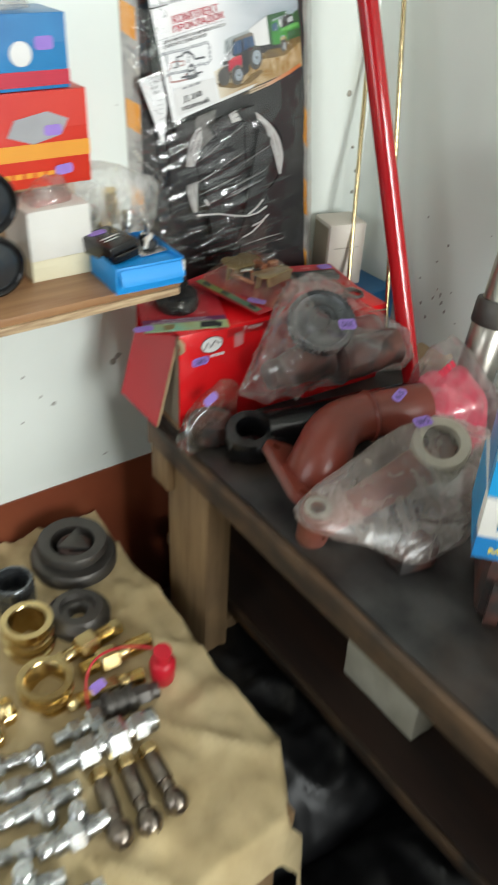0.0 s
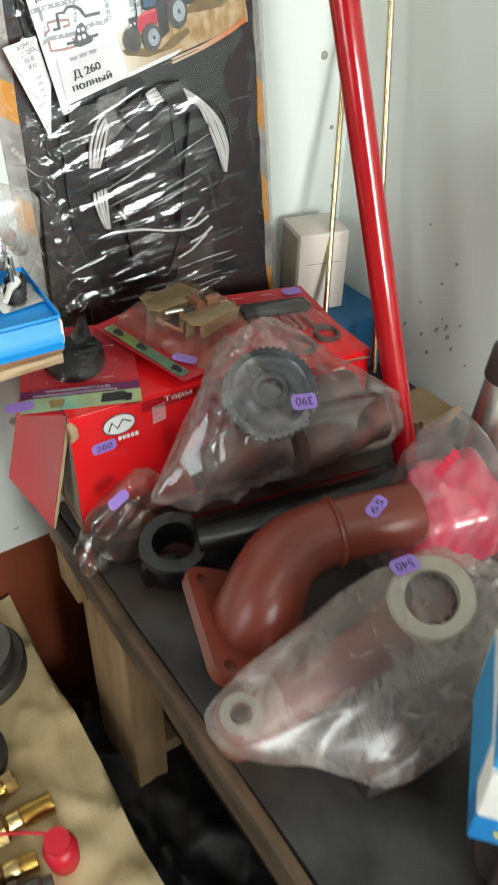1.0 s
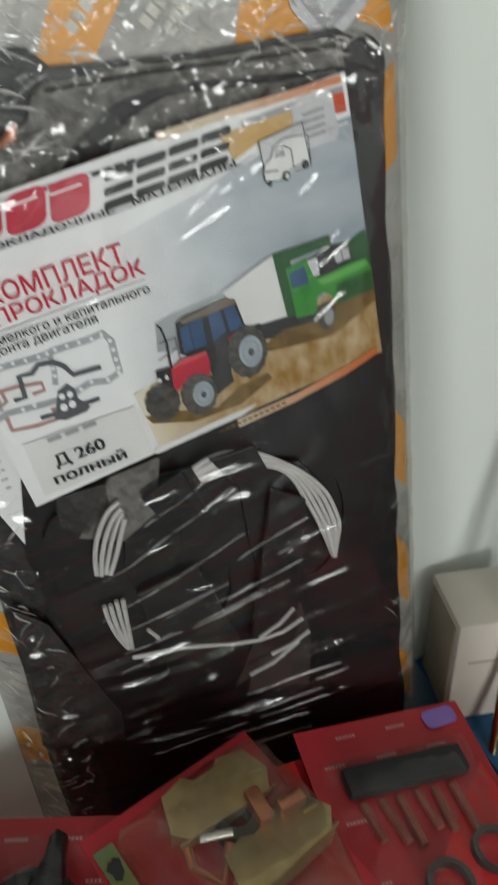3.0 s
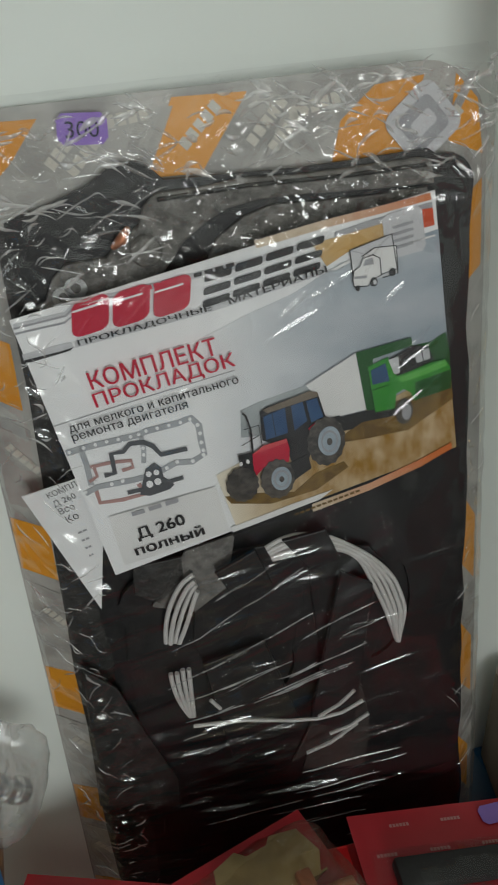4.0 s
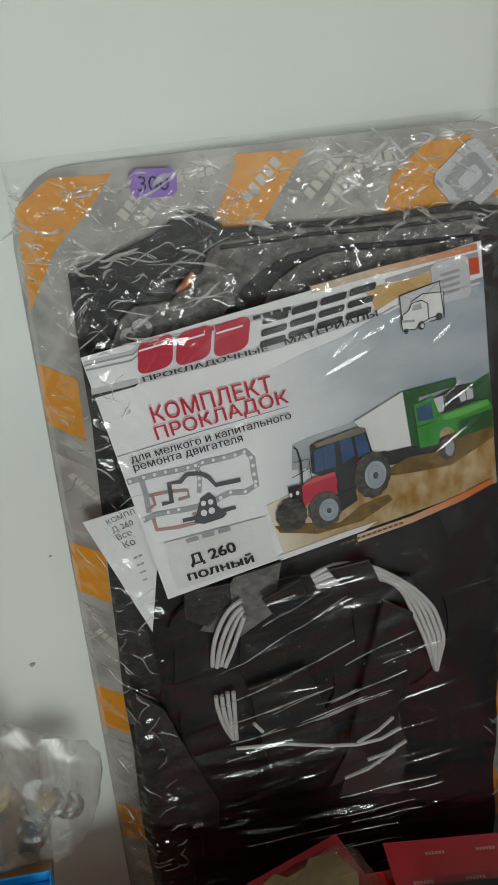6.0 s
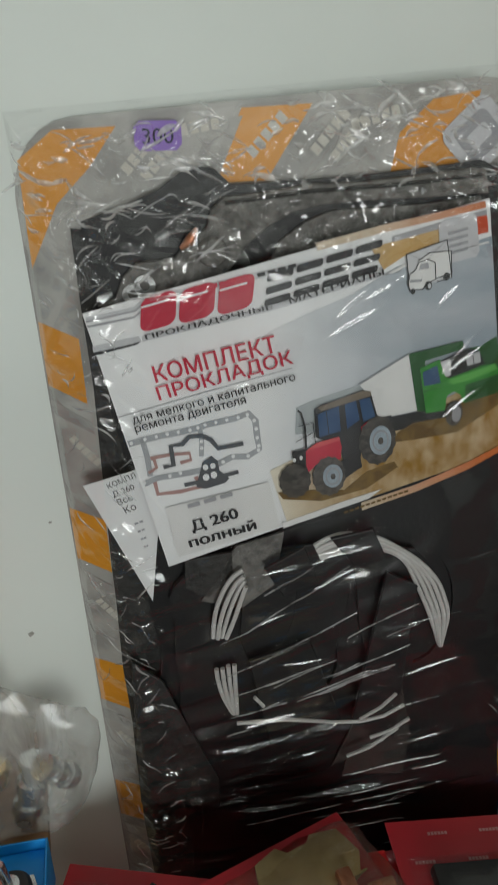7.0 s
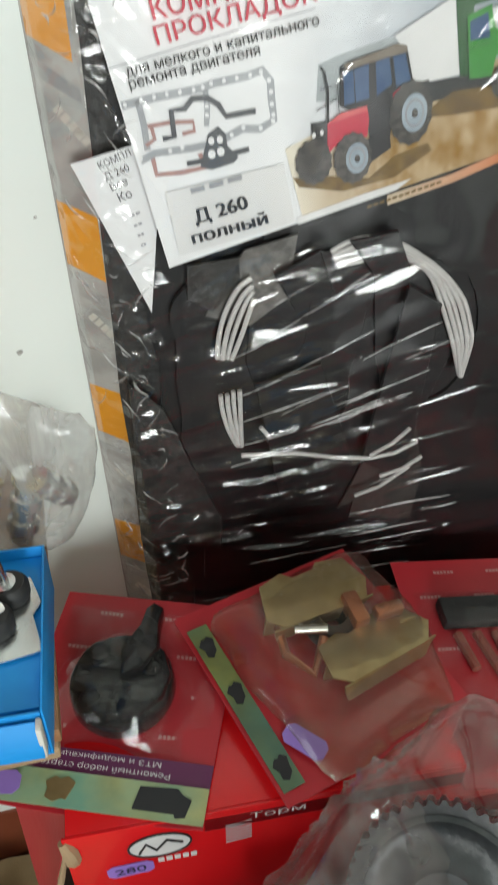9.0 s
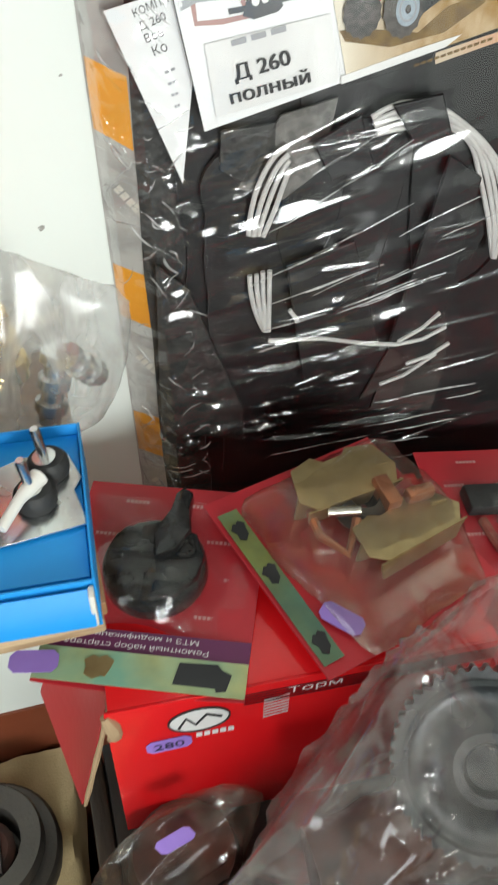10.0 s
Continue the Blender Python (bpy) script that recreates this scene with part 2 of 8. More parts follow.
M_PINK = mat("pink_wrapping", (0.50, 0.012, 0.060), 0.45, colour2=(0.38, 0.009, 0.045), scale=30, contrast=1.5, bump=0.5, bump_scale=60)
M_PURPLE = mat("purple_tag", (0.33, 0.20, 0.62), 0.6, colour2=(0.29, 0.17, 0.56), scale=60)
M_INK = mat("ink", (0.02, 0.02, 0.06), 0.6, scale=30)
M_PRINTBLACK = mat("black_print", (0.02, 0.02, 0.022), 0.45, scale=30)
M_PRINTRED = mat("red_print", (0.55, 0.012, 0.045), 0.4, scale=30)
M_PINKPRINT = mat("light_red_print", (0.66, 0.10, 0.11), 0.35, scale=40)
M_SHADEPRINT = mat("dark_wheat_print", (0.13, 0.075, 0.02), 0.4, colour2=(0.2, 0.12, 0.03), scale=160, contrast=2)
M_PRINTGREY = mat("grey_print", (0.36, 0.36, 0.38), 0.4, scale=30)
M_PRINTPALE = mat("pale_grey_print", (0.60, 0.60, 0.62), 0.4, scale=30)
M_CARDPRINT = mat("pinkish_print", (0.62, 0.30, 0.29), 0.4, scale=30)
M_PRINTWHITE = mat("white_print", (0.80, 0.79, 0.78), 0.45, scale=20)
M_PAPER = mat("white_paper", (0.85, 0.85, 0.85), 0.5, colour2=(0.82, 0.82, 0.83), scale=12)
M_CARDBACK = mat("grey_card_print", (0.43, 0.415, 0.385), 0.4, colour2=(0.30, 0.29, 0.27), scale=34, contrast=3)
M_CARDINK = mat("ghost_print", (0.60, 0.57, 0.50), 0.4, scale=30)
M_CARDGREY = mat("dark_grey_card_print", (0.30, 0.29, 0.275), 0.4, colour2=(0.42, 0.40, 0.37), scale=60, contrast=2)
M_GLOSSBLACK = mat("glossy_black_plastic", (0.007, 0.007, 0.008), 0.16, colour2=(0.016, 0.015, 0.014), scale=60, bump=0.3, bump_scale=90, grime=0.3, grime_colour=(0.06, 0.055, 0.05), grime_scale=60)
M_CARDORANGE = mat("orange_card_print", (0.78, 0.33, 0.02), 0.4, colour2=(0.70, 0.28, 0.02), scale=14)
M_GASKET = mat("graphite_gasket", (0.011, 0.0115, 0.012), 0.5, colour2=(0.006, 0.006, 0.007), scale=60, bump=0.15, bump_scale=300)
M_GASKET2 = mat("grey_gasket", (0.20, 0.19, 0.175), 0.6, colour2=(0.105, 0.10, 0.093), scale=150, contrast=1.6, bump=0.5, bump_scale=500)
M_GASKET3 = mat("brown_gasket", (0.055, 0.045, 0.040), 0.7, colour2=(0.035, 0.029, 0.026), scale=50, bump=0.3)
M_RING = mat("white_silicone", (0.62, 0.60, 0.58), 0.4, scale=30)
def print_fade(name, c0, c1, u0, u1, cloud, cloud_colour, scale, stretch):
    """A printed picture that runs from one colour to another across the label, with mottling."""
    m = mat(name, c0, 0.35, colour2=cloud_colour, scale=scale, stretch=stretch, detail=6)
    t = m.node_tree
    N, L = t.nodes, t.links
    tc = N.new("ShaderNodeTexCoord")
    sp, r, mx, mz = N.new("ShaderNodeSeparateXYZ"), N.new("ShaderNodeMapRange"), N.new("ShaderNodeMix"), N.new("ShaderNodeMix")
    r.inputs[1].default_value, r.inputs[2].default_value = u0, u1
    mx.data_type = mz.data_type = "RGBA"
    mx.inputs[6].default_value, mx.inputs[7].default_value = (*c0, 1), (*c1, 1)
    L.new(tc.outputs["Object"], sp.inputs[0]); L.new(sp.outputs[0], r.inputs[0]); L.new(r.outputs[0], mx.inputs[0])
    old = N["Principled BSDF"].inputs["Base Color"].links[0].from_socket
    mu = N.new("ShaderNodeMath")
    mu.operation = "MULTIPLY"
    mu.inputs[1].default_value = cloud
    L.new(r.outputs[0], mu.inputs[0]); L.new(mu.outputs[0], mz.inputs[0])
    L.new(mx.outputs[2], mz.inputs[6]); L.new(old, mz.inputs[7])
    L.new(mz.outputs[2], N["Principled BSDF"].inputs["Base Color"])
    return m


M_SKYFADE = print_fade("sky_print_fade", (0.84, 0.84, 0.845), (0.085, 0.145, 0.22), -0.040, 0.078, 0.50, (0.40, 0.46, 0.50), 22, (1, 2.2, 1))
M_ORANGEFADE = print_fade("orange_band_print", (0.62, 0.50, 0.36), (0.62, 0.13, 0.015), 0.02, 0.085, 0.15, (0.6, 0.3, 0.1), 60, (1, 1, 1))
M_HILLPRINT = mat("far_hill_print", (0.42, 0.45, 0.46), 0.35, colour2=(0.34, 0.37, 0.38), scale=60)
M_TANPRINT = mat("tan_band_print", (0.60, 0.34, 0.08), 0.35, colour2=(0.55, 0.42, 0.24), scale=30)
M_ORANGERED = mat("orange_red_print", (0.62, 0.07, 0.012), 0.35, scale=30)
M_FADEDRED = mat("faded_red_print", (0.46, 0.27, 0.25), 0.4, scale=60)
M_PRINTMID = mat("steel_grey_print", (0.34, 0.35, 0.37), 0.4, colour2=(0.42, 0.43, 0.45), scale=60)
M_PRINTDARK = mat("dark_grey_print", (0.10, 0.105, 0.115), 0.4, scale=60)
M_CABROOF = mat("cab_roof_print", (0.20, 0.16, 0.12), 0.35, scale=60)
M_LIGHTGREEN = mat("light_green_print", (0.13, 0.46, 0.09), 0.35, scale=40)
M_RIMPRINT = mat("wheel_rim_print", (0.40, 0.47, 0.53), 0.35, colour2=(0.26, 0.31, 0.36), scale=140)
M_SPECK = mat("speckled_gasket", (0.040, 0.039, 0.037), 0.5, colour2=(0.018, 0.018, 0.017), scale=90, contrast=1.6, bump=0.5, bump_scale=260)
M_FIELDFADE = print_fade("wheat_print_fade", (0.78, 0.71, 0.58), (0.40, 0.21, 0.018), -0.034, 0.010, 0.45, (0.16, 0.075, 0.008), 150, (1, 0.5, 1))
M_GREEN = mat("green_print", (0.055, 0.30, 0.045), 0.35, colour2=(0.03, 0.24, 0.03), scale=40)
M_DARKGREEN = mat("dark_green_print", (0.02, 0.10, 0.025), 0.35, scale=40)
M_GLASSPRINT = mat("blue_glass_print", (0.02, 0.06, 0.16), 0.35, colour2=(0.05, 0.11, 0.22), scale=60)
M_TYREPRINT = mat("tyre_print", (0.045, 0.042, 0.04), 0.4, colour2=(0.10, 0.09, 0.08), scale=300, contrast=2)
M_TEAL = mat("teal_print", (0.20, 0.40, 0.29), 0.35, colour2=(0.46, 0.47, 0.20), scale=22, contrast=1.5, grime=0.5, grime_colour=(0.10, 0.14, 0.08), grime_scale=40)
M_TEALDARK = mat("dark_teal_print", (0.055, 0.16, 0.13), 0.35, colour2=(0.20, 0.22, 0.055), scale=16, contrast=1.4, grime=0.6, grime_colour=(0.06, 0.07, 0.04), grime_scale=40)
M_MAROON = mat("plum_print", (0.14, 0.02, 0.09), 0.4, scale=20)
M_FIRE = mat("red_orange_print", (0.56, 0.012, 0.014), 0.35, colour2=(0.64, 0.045, 0.014), scale=7, contrast=0.8)
M_CAP = mat("red_rubber", (0.60, 0.012, 0.03), 0.45, scale=20)
M_LENS = mat("dark_lens", (0.03, 0.035, 0.04), 0.12, scale=20)
F_WRAP = film_mat("cling_film", haze=0.0, rough=0.085, scale=26, stretch=(1, 2.4, 1), bump=0.10, dist=0.003, gloss=1.72, crumple=0.0062)
# milky film whose paleness imitates bright glints along the folds
F_GLINTFOLD = film_mat("film_pleat_glint", haze=0.58, milk=(0.92, 0.92, 0.91), rough=0.10, scale=90, bump=0.3, dist=0.002, gloss=2.0, streak=0.25)
F_BAG = film_mat("clear_bag", haze=0.13, tint=(0.97, 0.94, 0.93), milk=(0.78, 0.71, 0.68), rough=0.13, scale=40, bump=0.06, dist=0.003, gloss=1.8, streak=0.20)
F_CLEAR = film_mat("thin_clear_bag", haze=0.32, milk=(0.92, 0.91, 0.88), rough=0.14, scale=30, bump=0.08, dist=0.003, gloss=1.42, streak=0.15)
F_MILK = film_mat("milky_bag", haze=0.34, milk=(0.66, 0.60, 0.54), rough=0.28, scale=34, bump=0.12, dist=0.003, gloss=1.5, streak=0.14)
F_DUST = film_mat("dusty_film", haze=0.05, tint=(0.95, 0.92, 0.86), milk=(0.55, 0.46, 0.36), rough=0.14, scale=30, bump=0.2, dist=0.003, gloss=1.6, streak=0.12)
F_BLISTER = film_mat("blister", haze=0.015, rough=0.08, scale=30, bump=0.35, dist=0.003, gloss=1.42)


# helpers
def link(name, bm, material, parent=None, label="", smooth=None):
    me = bpy.data.meshes.new(name)
    bm.normal_update()
    bm.to_mesh(me)
    bm.free()
    me.materials.append(material)
    if smooth is not None:
        me.shade_smooth()
        if smooth < 180:
            me.set_sharp_from_angle(angle=radians(smooth))
    ob = new(name, me)
    if parent:
        ob.parent = parent
    return tagged(ob, label) if label else ob


def part(name, bm, material, parent, label="", smooth=40):
    return link(name, bm, material, parent, label, smooth)


def thing(name, label, category, m=None, group=""):
    ob = new(name)
    ob.empty_display_size = 0.02
    if m is not None:
        ob.matrix_world = m
    return tagged(ob, label, category, group)


def structure(name, bm, material, label, category="", smooth=None):
    ob = link(name, bm, material, None, "", smooth)
    return tagged(ob, label, category or name.split("_")[0], "", "structure")


def frame_m(o, xa, ya, za):
    m = Matrix.Identity(4)
    for i, a in enumerate((xa, ya, za)):
        a = Vector(a).normalized()
        for j in range(3):
            m[j][i] = a[j]
    m.translation = o
    return m


def along(p, q, up=(0, 0, 1)):
    """A pose at p whose z runs towards q."""
    z = (Vector(q) - Vector(p)).normalized()
    x = Vector(up).cross(z)
    if x.length < 1e-4:
        x = Vector((1, 0, 0)).cross(z)
    x.normalize()
    return frame_m(Vector(p), x, z.cross(x), z)


def box(x0, x1, y0, y1, z0, z1, bevel=0.0015, m=None, segs=2, bm=None):
    bm = bm or bmesh.new()
    r = bmesh.ops.create_cube(bm, size=1, matrix=Matrix.Translation(((x0 + x1) / 2, (y0 + y1) / 2, (z0 + z1) / 2)) @ Matrix.Diagonal((x1 - x0, y1 - y0, z1 - z0, 1)))
    vs = r["verts"]
    if bevel:
        es = list({e for v in vs for e in v.link_edges})
        out = bmesh.ops.bevel(bm, geom=es, offset=bevel, segments=segs, profile=0.5, affect="EDGES")
        vs = list({v for f in out["faces"] for v in f.verts} | {v for v in vs if v.is_valid})
    if m is not None:
        bmesh.ops.transform(bm, matrix=m, verts=[v for v in vs if v.is_valid])
    return bm


def lathe(profile, m=None, segs=32, bm=None):
    """Rings of (radius, z) turned round z; the ends are closed."""
    bm = bm or bmesh.new()
    rings = []
    for r, z in profile:
        if r < 1e-5:
            rings.append([bm.verts.new((0, 0, z))])
        else:
            rings.append([bm.verts.new((r * math.cos(a), r * math.sin(a), z)) for a in (2 * math.pi * i / segs for i in range(segs))])
    for a, b in zip(rings, rings[1:]):
        for i in range(segs):
            j = (i + 1) % segs
            if len(a) == 1 and len(b) == 1:
                continue
            if len(a) == 1:
                bm.faces.new((a[0], b[j], b[i]))
            elif len(b) == 1:
                bm.faces.new((a[i], a[j], b[0]))
            else:
                bm.faces.new((a[i], a[j], b[j], b[i]))
    for ring, flip in ((rings[0], True), (rings[-1], False)):
        if len(ring) > 1 and profile[0] != profile[-1]:
            bm.faces.new(list(reversed(ring)) if flip else ring)
    bmesh.ops.recalc_face_normals(bm, faces=bm.faces)
    if m is not None:
        for ring in rings:
            bmesh.ops.transform(bm, matrix=m, verts=ring)
    return bm


def prism(pts, thick, m=None, bevel=0.0, bm=None):
    """A flat outline in x, y raised by thick along z."""
    bm = bm or bmesh.new()
    lo = [bm.verts.new((x, y, 0)) for x, y in pts]
    hi = [bm.verts.new((x, y, thick)) for x, y in pts]
    n = len(pts)
    fs = [bm.faces.new(hi), bm.faces.new(lo[::-1])] + [bm.faces.new((lo[i], lo[(i + 1) % n], hi[(i + 1) % n], hi[i])) for i in range(n)]
    bmesh.ops.recalc_face_normals(bm, faces=fs)
    vs = lo + hi
    if bevel:
        es = [e for e in fs[0].edges] + [e for e in fs[1].edges]
        out = bmesh.ops.bevel(bm, geom=es, offset=bevel, segments=2, profile=0.5, affect="EDGES")
        vs = list({v for f in out["faces"] for v in f.verts} | {v for v in vs if v.is_valid})
    if m is not None:
        bmesh.ops.transform(bm, matrix=m, verts=vs)
    return bm


def sweep(pts, r, segs=20, m=None, bm=None, cap=True):
    """A tube along points; r is one radius or one for each point."""
    bm = bm or bmesh.new()
    P = [Vector(p) for p in pts]
    R = list(r) if isinstance(r, (list, tuple)) else [r] * len(P)
    up = None
    rings = []
    for i, p in enumerate(P):
        d = (P[min(i + 1, len(P) - 1)] - P[max(i - 1, 0)]).normalized()
        if up is None:
            up = d.orthogonal().normalized()
        up = (up - d * up.dot(d)).normalized()
        side = d.cross(up)
        rings.append([bm.verts.new(p + R[i] * (math.cos(a) * up + math.sin(a) * side)) for a in (2 * math.pi * k / segs for k in range(segs))])
    for a, b in zip(rings, rings[1:]):
        for i in range(segs):
            bm.faces.new((a[i], a[(i + 1) % segs], b[(i + 1) % segs], b[i]))
    if cap:
        bm.faces.new(rings[0][::-1])
        bm.faces.new(rings[-1])
    bmesh.ops.recalc_face_normals(bm, faces=bm.faces)
    if m is not None:
        bmesh.ops.transform(bm, matrix=m, verts=[v for ring in rings for v in ring])
    return bm


def bezier(p0, p1, p2, p3, n=12):
    p0, p1, p2, p3 = map(Vector, (p0, p1, p2, p3))
    return [(1 - t) ** 3 * p0 + 3 * t * (1 - t) ** 2 * p1 + 3 * t * t * (1 - t) * p2 + t ** 3 * p3 for t in (i / (n - 1) for i in range(n))]


def sheet(fn, nu, nv, thick=0.0):
    """A grid over 0..1 x 0..1 bent by fn(a, b); thick gives it a back."""
    bm = bmesh.new()
    g = [[bm.verts.new(fn(i / nu, j / nv)) for j in range(nv + 1)] for i in range(nu + 1)]
    for i in range(nu):
        for j in range(nv):
            bm.faces.new((g[i][j], g[i + 1][j], g[i + 1][j + 1], g[i][j + 1]))
    if thick:
        bm.normal_update()
        bmesh.ops.solidify(bm, geom=bm.faces[:], thickness=thick)
    return bm


def ridge(p, k, seed=0.0):
    v = Vector(p) * k + Vector((seed * 7.3, seed * 3.1, seed * 5.7))
    return (1 - abs(noise.noise(v) * 1.6)) ** 3 if abs(noise.noise(v) * 1.6) < 1 else 0.0


def fold_wave(x):
    """A tent wave from -1 to 1: flat flanks and sharp folds."""
    x = x - math.floor(x)
    return 4 * abs(x - 0.5) - 1


def bag(points, inflate=0.006, fold=0.006, k=28.0, seed=0.0, floor=None, sub=5, run=(0.2, 0.35, 1.0)):
    """A thin bag drawn over a set of points; its folds run mostly along one direction."""
    from mathutils.bvhtree import BVHTree
    hull = bmesh.new()
    for p in points:
        hull.verts.new(p)
    bmesh.ops.convex_hull(hull, input=hull.verts[:])
    tree = BVHTree.FromBMesh(hull)
    c = sum((Vector(p) for p in points), Vector()) / len(points)
    hull.free()
    bm = bmesh.new()
    bmesh.ops.create_icosphere(bm, subdivisions=sub, radius=1.0)
    for v in bm.verts:
        d = v.co.normalized()
        hit = tree.ray_cast(c, d)[0]
        v.co = (hit if hit is not None else c + d * 0.02) + d * inflate
    for _ in range(2):
        bmesh.ops.smooth_vert(bm, verts=bm.verts, factor=0.5, use_axis_x=True, use_axis_y=True, use_axis_z=True)
    bm.normal_update()
    r = random.Random(seed)
    axis = Vector(run).normalized()
    ways = []
    for i in range(5):
        n = Vector((r.uniform(-1, 1), r.uniform(-1, 1), r.uniform(-1, 1)))
        n = (n - axis * n.dot(axis) * (0.97 if i < 4 else 0.6)).normalized()
        ways.append((n, k * (0.45, 0.75, 1.3, 0.8, 2.2)[i], (0.60, 0.45, 0.20, 0.22, 0.05)[i], r.random()))
    creases = []
    for i in range(16):
        n = Vector((r.uniform(-1, 1), r.uniform(-1, 1), r.uniform(-1, 1)))
        n = (n - axis * n.dot(axis) * 0.95).normalized()
        creases.append((n, n.dot(c + 0.8 * (points[r.randrange(len(points))] - c)), r.random() * 9))
    for v in bm.verts:
        p = v.co
        warp = 0.30 * noise.noise(p * 9 + Vector((seed, 0, 0))) + 0.03 * noise.noise(p * 40)
        f = 0.0
        for n, q, a, ph in ways:
            f += a * fold_wave(n.dot(p) * q + ph + warp)
        f *= 0.55 + 0.9 * max(-0.4, noise.noise(p * 9 + Vector((0, seed, 3))))
        for n, at, ph in creases:
            d = n.dot(p) - at + 0.006 * noise.noise(p * 20 + Vector((ph, 0, 0)))
            if abs(d) < 0.006:
                f += 0.55 * math.exp(-(d / 0.0018) ** 2) * max(0.0, noise.noise(p * 10 + Vector((0, ph, 0))) + 0.15) * 2
        v.co = p + v.normal * fold * f
    if floor is not None:
        for v in bm.verts:
            if v.co.z < floor:
                v.co.z = floor + 0.0005
    return bm


def bar_row(bm, x0, y0, w, h, n, z=0.0, gap=0.25):
    """Plain bars standing for small print."""
    step = w / n
    for i in range(n):
        prism([(x0 + i * step, y0), (x0 + i * step + step * (1 - gap), y0), (x0 + i * step + step * (1 - gap), y0 + h), (x0 + i * step, y0 + h)], 0.0003, Matrix.Translation((0, 0, z)), bm=bm)
    return bm


def letters(body, width, height=None, m=None, rows=34, bold=0.0):
    """The words as flat strips of the built-in font's outlines (nonzero winding), from the origin along x."""
    cu = bpy.data.curves.new("letters", "FONT")
    cu.body = body
    cu.fill_mode = "NONE"
    cu.resolution_u = 4
    ob = new("letters", cu)
    me = bpy.data.meshes.new_from_object(ob.evaluated_get(bpy.context.evaluated_depsgraph_get()))
    bpy.data.objects.remove(ob)
    co = [v.co.copy() for v in me.vertices]
    segs = []
    for e in me.edges:
        p, q = e.vertices
        if abs(p - q) != 1:
            p, q = max(p, q), min(p, q)
        elif p > q:
            p, q = q, p
        segs.append((co[p], co[q]))
    bpy.data.meshes.remove(me)
    x0, x1 = min(c.x for c in co), max(c.x for c in co)
    y0, y1 = min(c.y for c in co), max(c.y for c in co)
    sx = width / (x1 - x0)
    sy = height / (y1 - y0) if height else sx
    bm = bmesh.new()
    step = (y1 - y0) / rows
    for r in range(rows):
        ya, yb = y0 + r * step, y0 + (r + 1) * step
        y = (ya + yb) / 2
        cross = sorted((p.x + (q.x - p.x) * (y - p.y) / (q.y - p.y), 1 if q.y > p.y else -1) for p, q in segs if (p.y > y) != (q.y > y))
        wind = 0
        for k, (x, s) in enumerate(cross):
            if wind == 0:
                start = x
            wind += s
            if wind == 0 and x > start:
                bm.faces.new([bm.verts.new(((u - x0) * sx, v * sy, 0)) for u, v in ((start - bold, ya), (x + bold, ya), (x + bold, yb), (start - bold, yb))])
    bmesh.ops.transform(bm, matrix=m or Matrix.Identity(4), verts=bm.verts)
    return bm


def tag_part(parent, m, w=0.024, h=0.0145, text="", flip=False):
    """A purple price sticker with rounded ends; x along its length, z out of it."""
    c = w * 0.12
    pts = [(-w / 2, -h / 2 + c), (-w / 2 + c, -h / 2), (w / 2 - c, -h / 2), (w / 2, -h / 2 + c), (w / 2, h / 2 - c), (w / 2 - c, h / 2), (-w / 2 + c, h / 2), (-w / 2, h / 2 - c)]
    t = part("price_tag", prism(pts, 0.0004, m), M_PURPLE, parent, "purple price sticker", None)
    if text:
        r = m @ Matrix.Translation((0, 0, 0.0007)) @ (pose(0, 0, 0, 0, 0, 180) if flip else Matrix.Identity(4)) @ Matrix.Translation((-w * 0.33, -h * 0.26, 0))
        part("price", letters(text, w * 0.66, h * 0.52, r), M_INK, t, "", None)
    return t


# ---- the room ----
WALL_Y, WALL_X, BENCH, EDGE = 1.01, 1.0, 0.88, 0.503
X0, Y0, TOP = -1.45, -2.0, 2.45
structure("floor", box(X0 - 0.1, WALL_X + 0.1, Y0 - 0.1, WALL_Y + 0.1, -0.1, 0, 0), M_FLOOR, "grey concrete floor of a small shop")
structure("ceiling", box(X0 - 0.1, WALL_X + 0.1, Y0 - 0.1, WALL_Y + 0.1, TOP, TOP + 0.1, 0), M_CEIL, "plain white ceiling")
wall_north = structure("wall_north", box(X0 - 0.1, WALL_X + 0.1, WALL_Y, WALL_Y + 0.1, 0, TOP, 0), M_WALL, "off-white painted panel wall with nails and stains", "wall")
structure("wall_east", box(WALL_X, WALL_X + 0.1, Y0, WALL_Y, 0, TOP, 0), M_WALL, "greenish white painted panel wall with scuffs", "wall")
structure("trim_north", box(X0, WALL_X, WALL_Y - 0.003, WALL_Y, 0, 0.69, 0), M_DADO, "red-brown painted lower band of the wall", "wall")
structure("trim_east", box(WALL_X - 0.003, WALL_X, Y0, WALL_Y - 0.003, 0, 0.69, 0), M_DADO, "red-brown painted lower band of the wall", "wall")
# unseen side wall with a window opening, added dark to cut bounced light
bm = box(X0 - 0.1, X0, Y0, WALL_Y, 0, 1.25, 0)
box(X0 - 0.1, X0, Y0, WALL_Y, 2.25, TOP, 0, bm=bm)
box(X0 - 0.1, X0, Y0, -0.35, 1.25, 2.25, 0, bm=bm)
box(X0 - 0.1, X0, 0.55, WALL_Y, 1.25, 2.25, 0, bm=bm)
structure("wall_west", bm, M_UNSEENWALL, "unseen dark wall with a window opening, added to cut bounced light", "wall")
# unseen wall behind with a doorway, added dark so the film reflects little
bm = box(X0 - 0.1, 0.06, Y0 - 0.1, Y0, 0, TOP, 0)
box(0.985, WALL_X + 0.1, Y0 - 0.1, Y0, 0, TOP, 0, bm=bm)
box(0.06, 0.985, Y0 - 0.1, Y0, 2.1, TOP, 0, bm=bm)
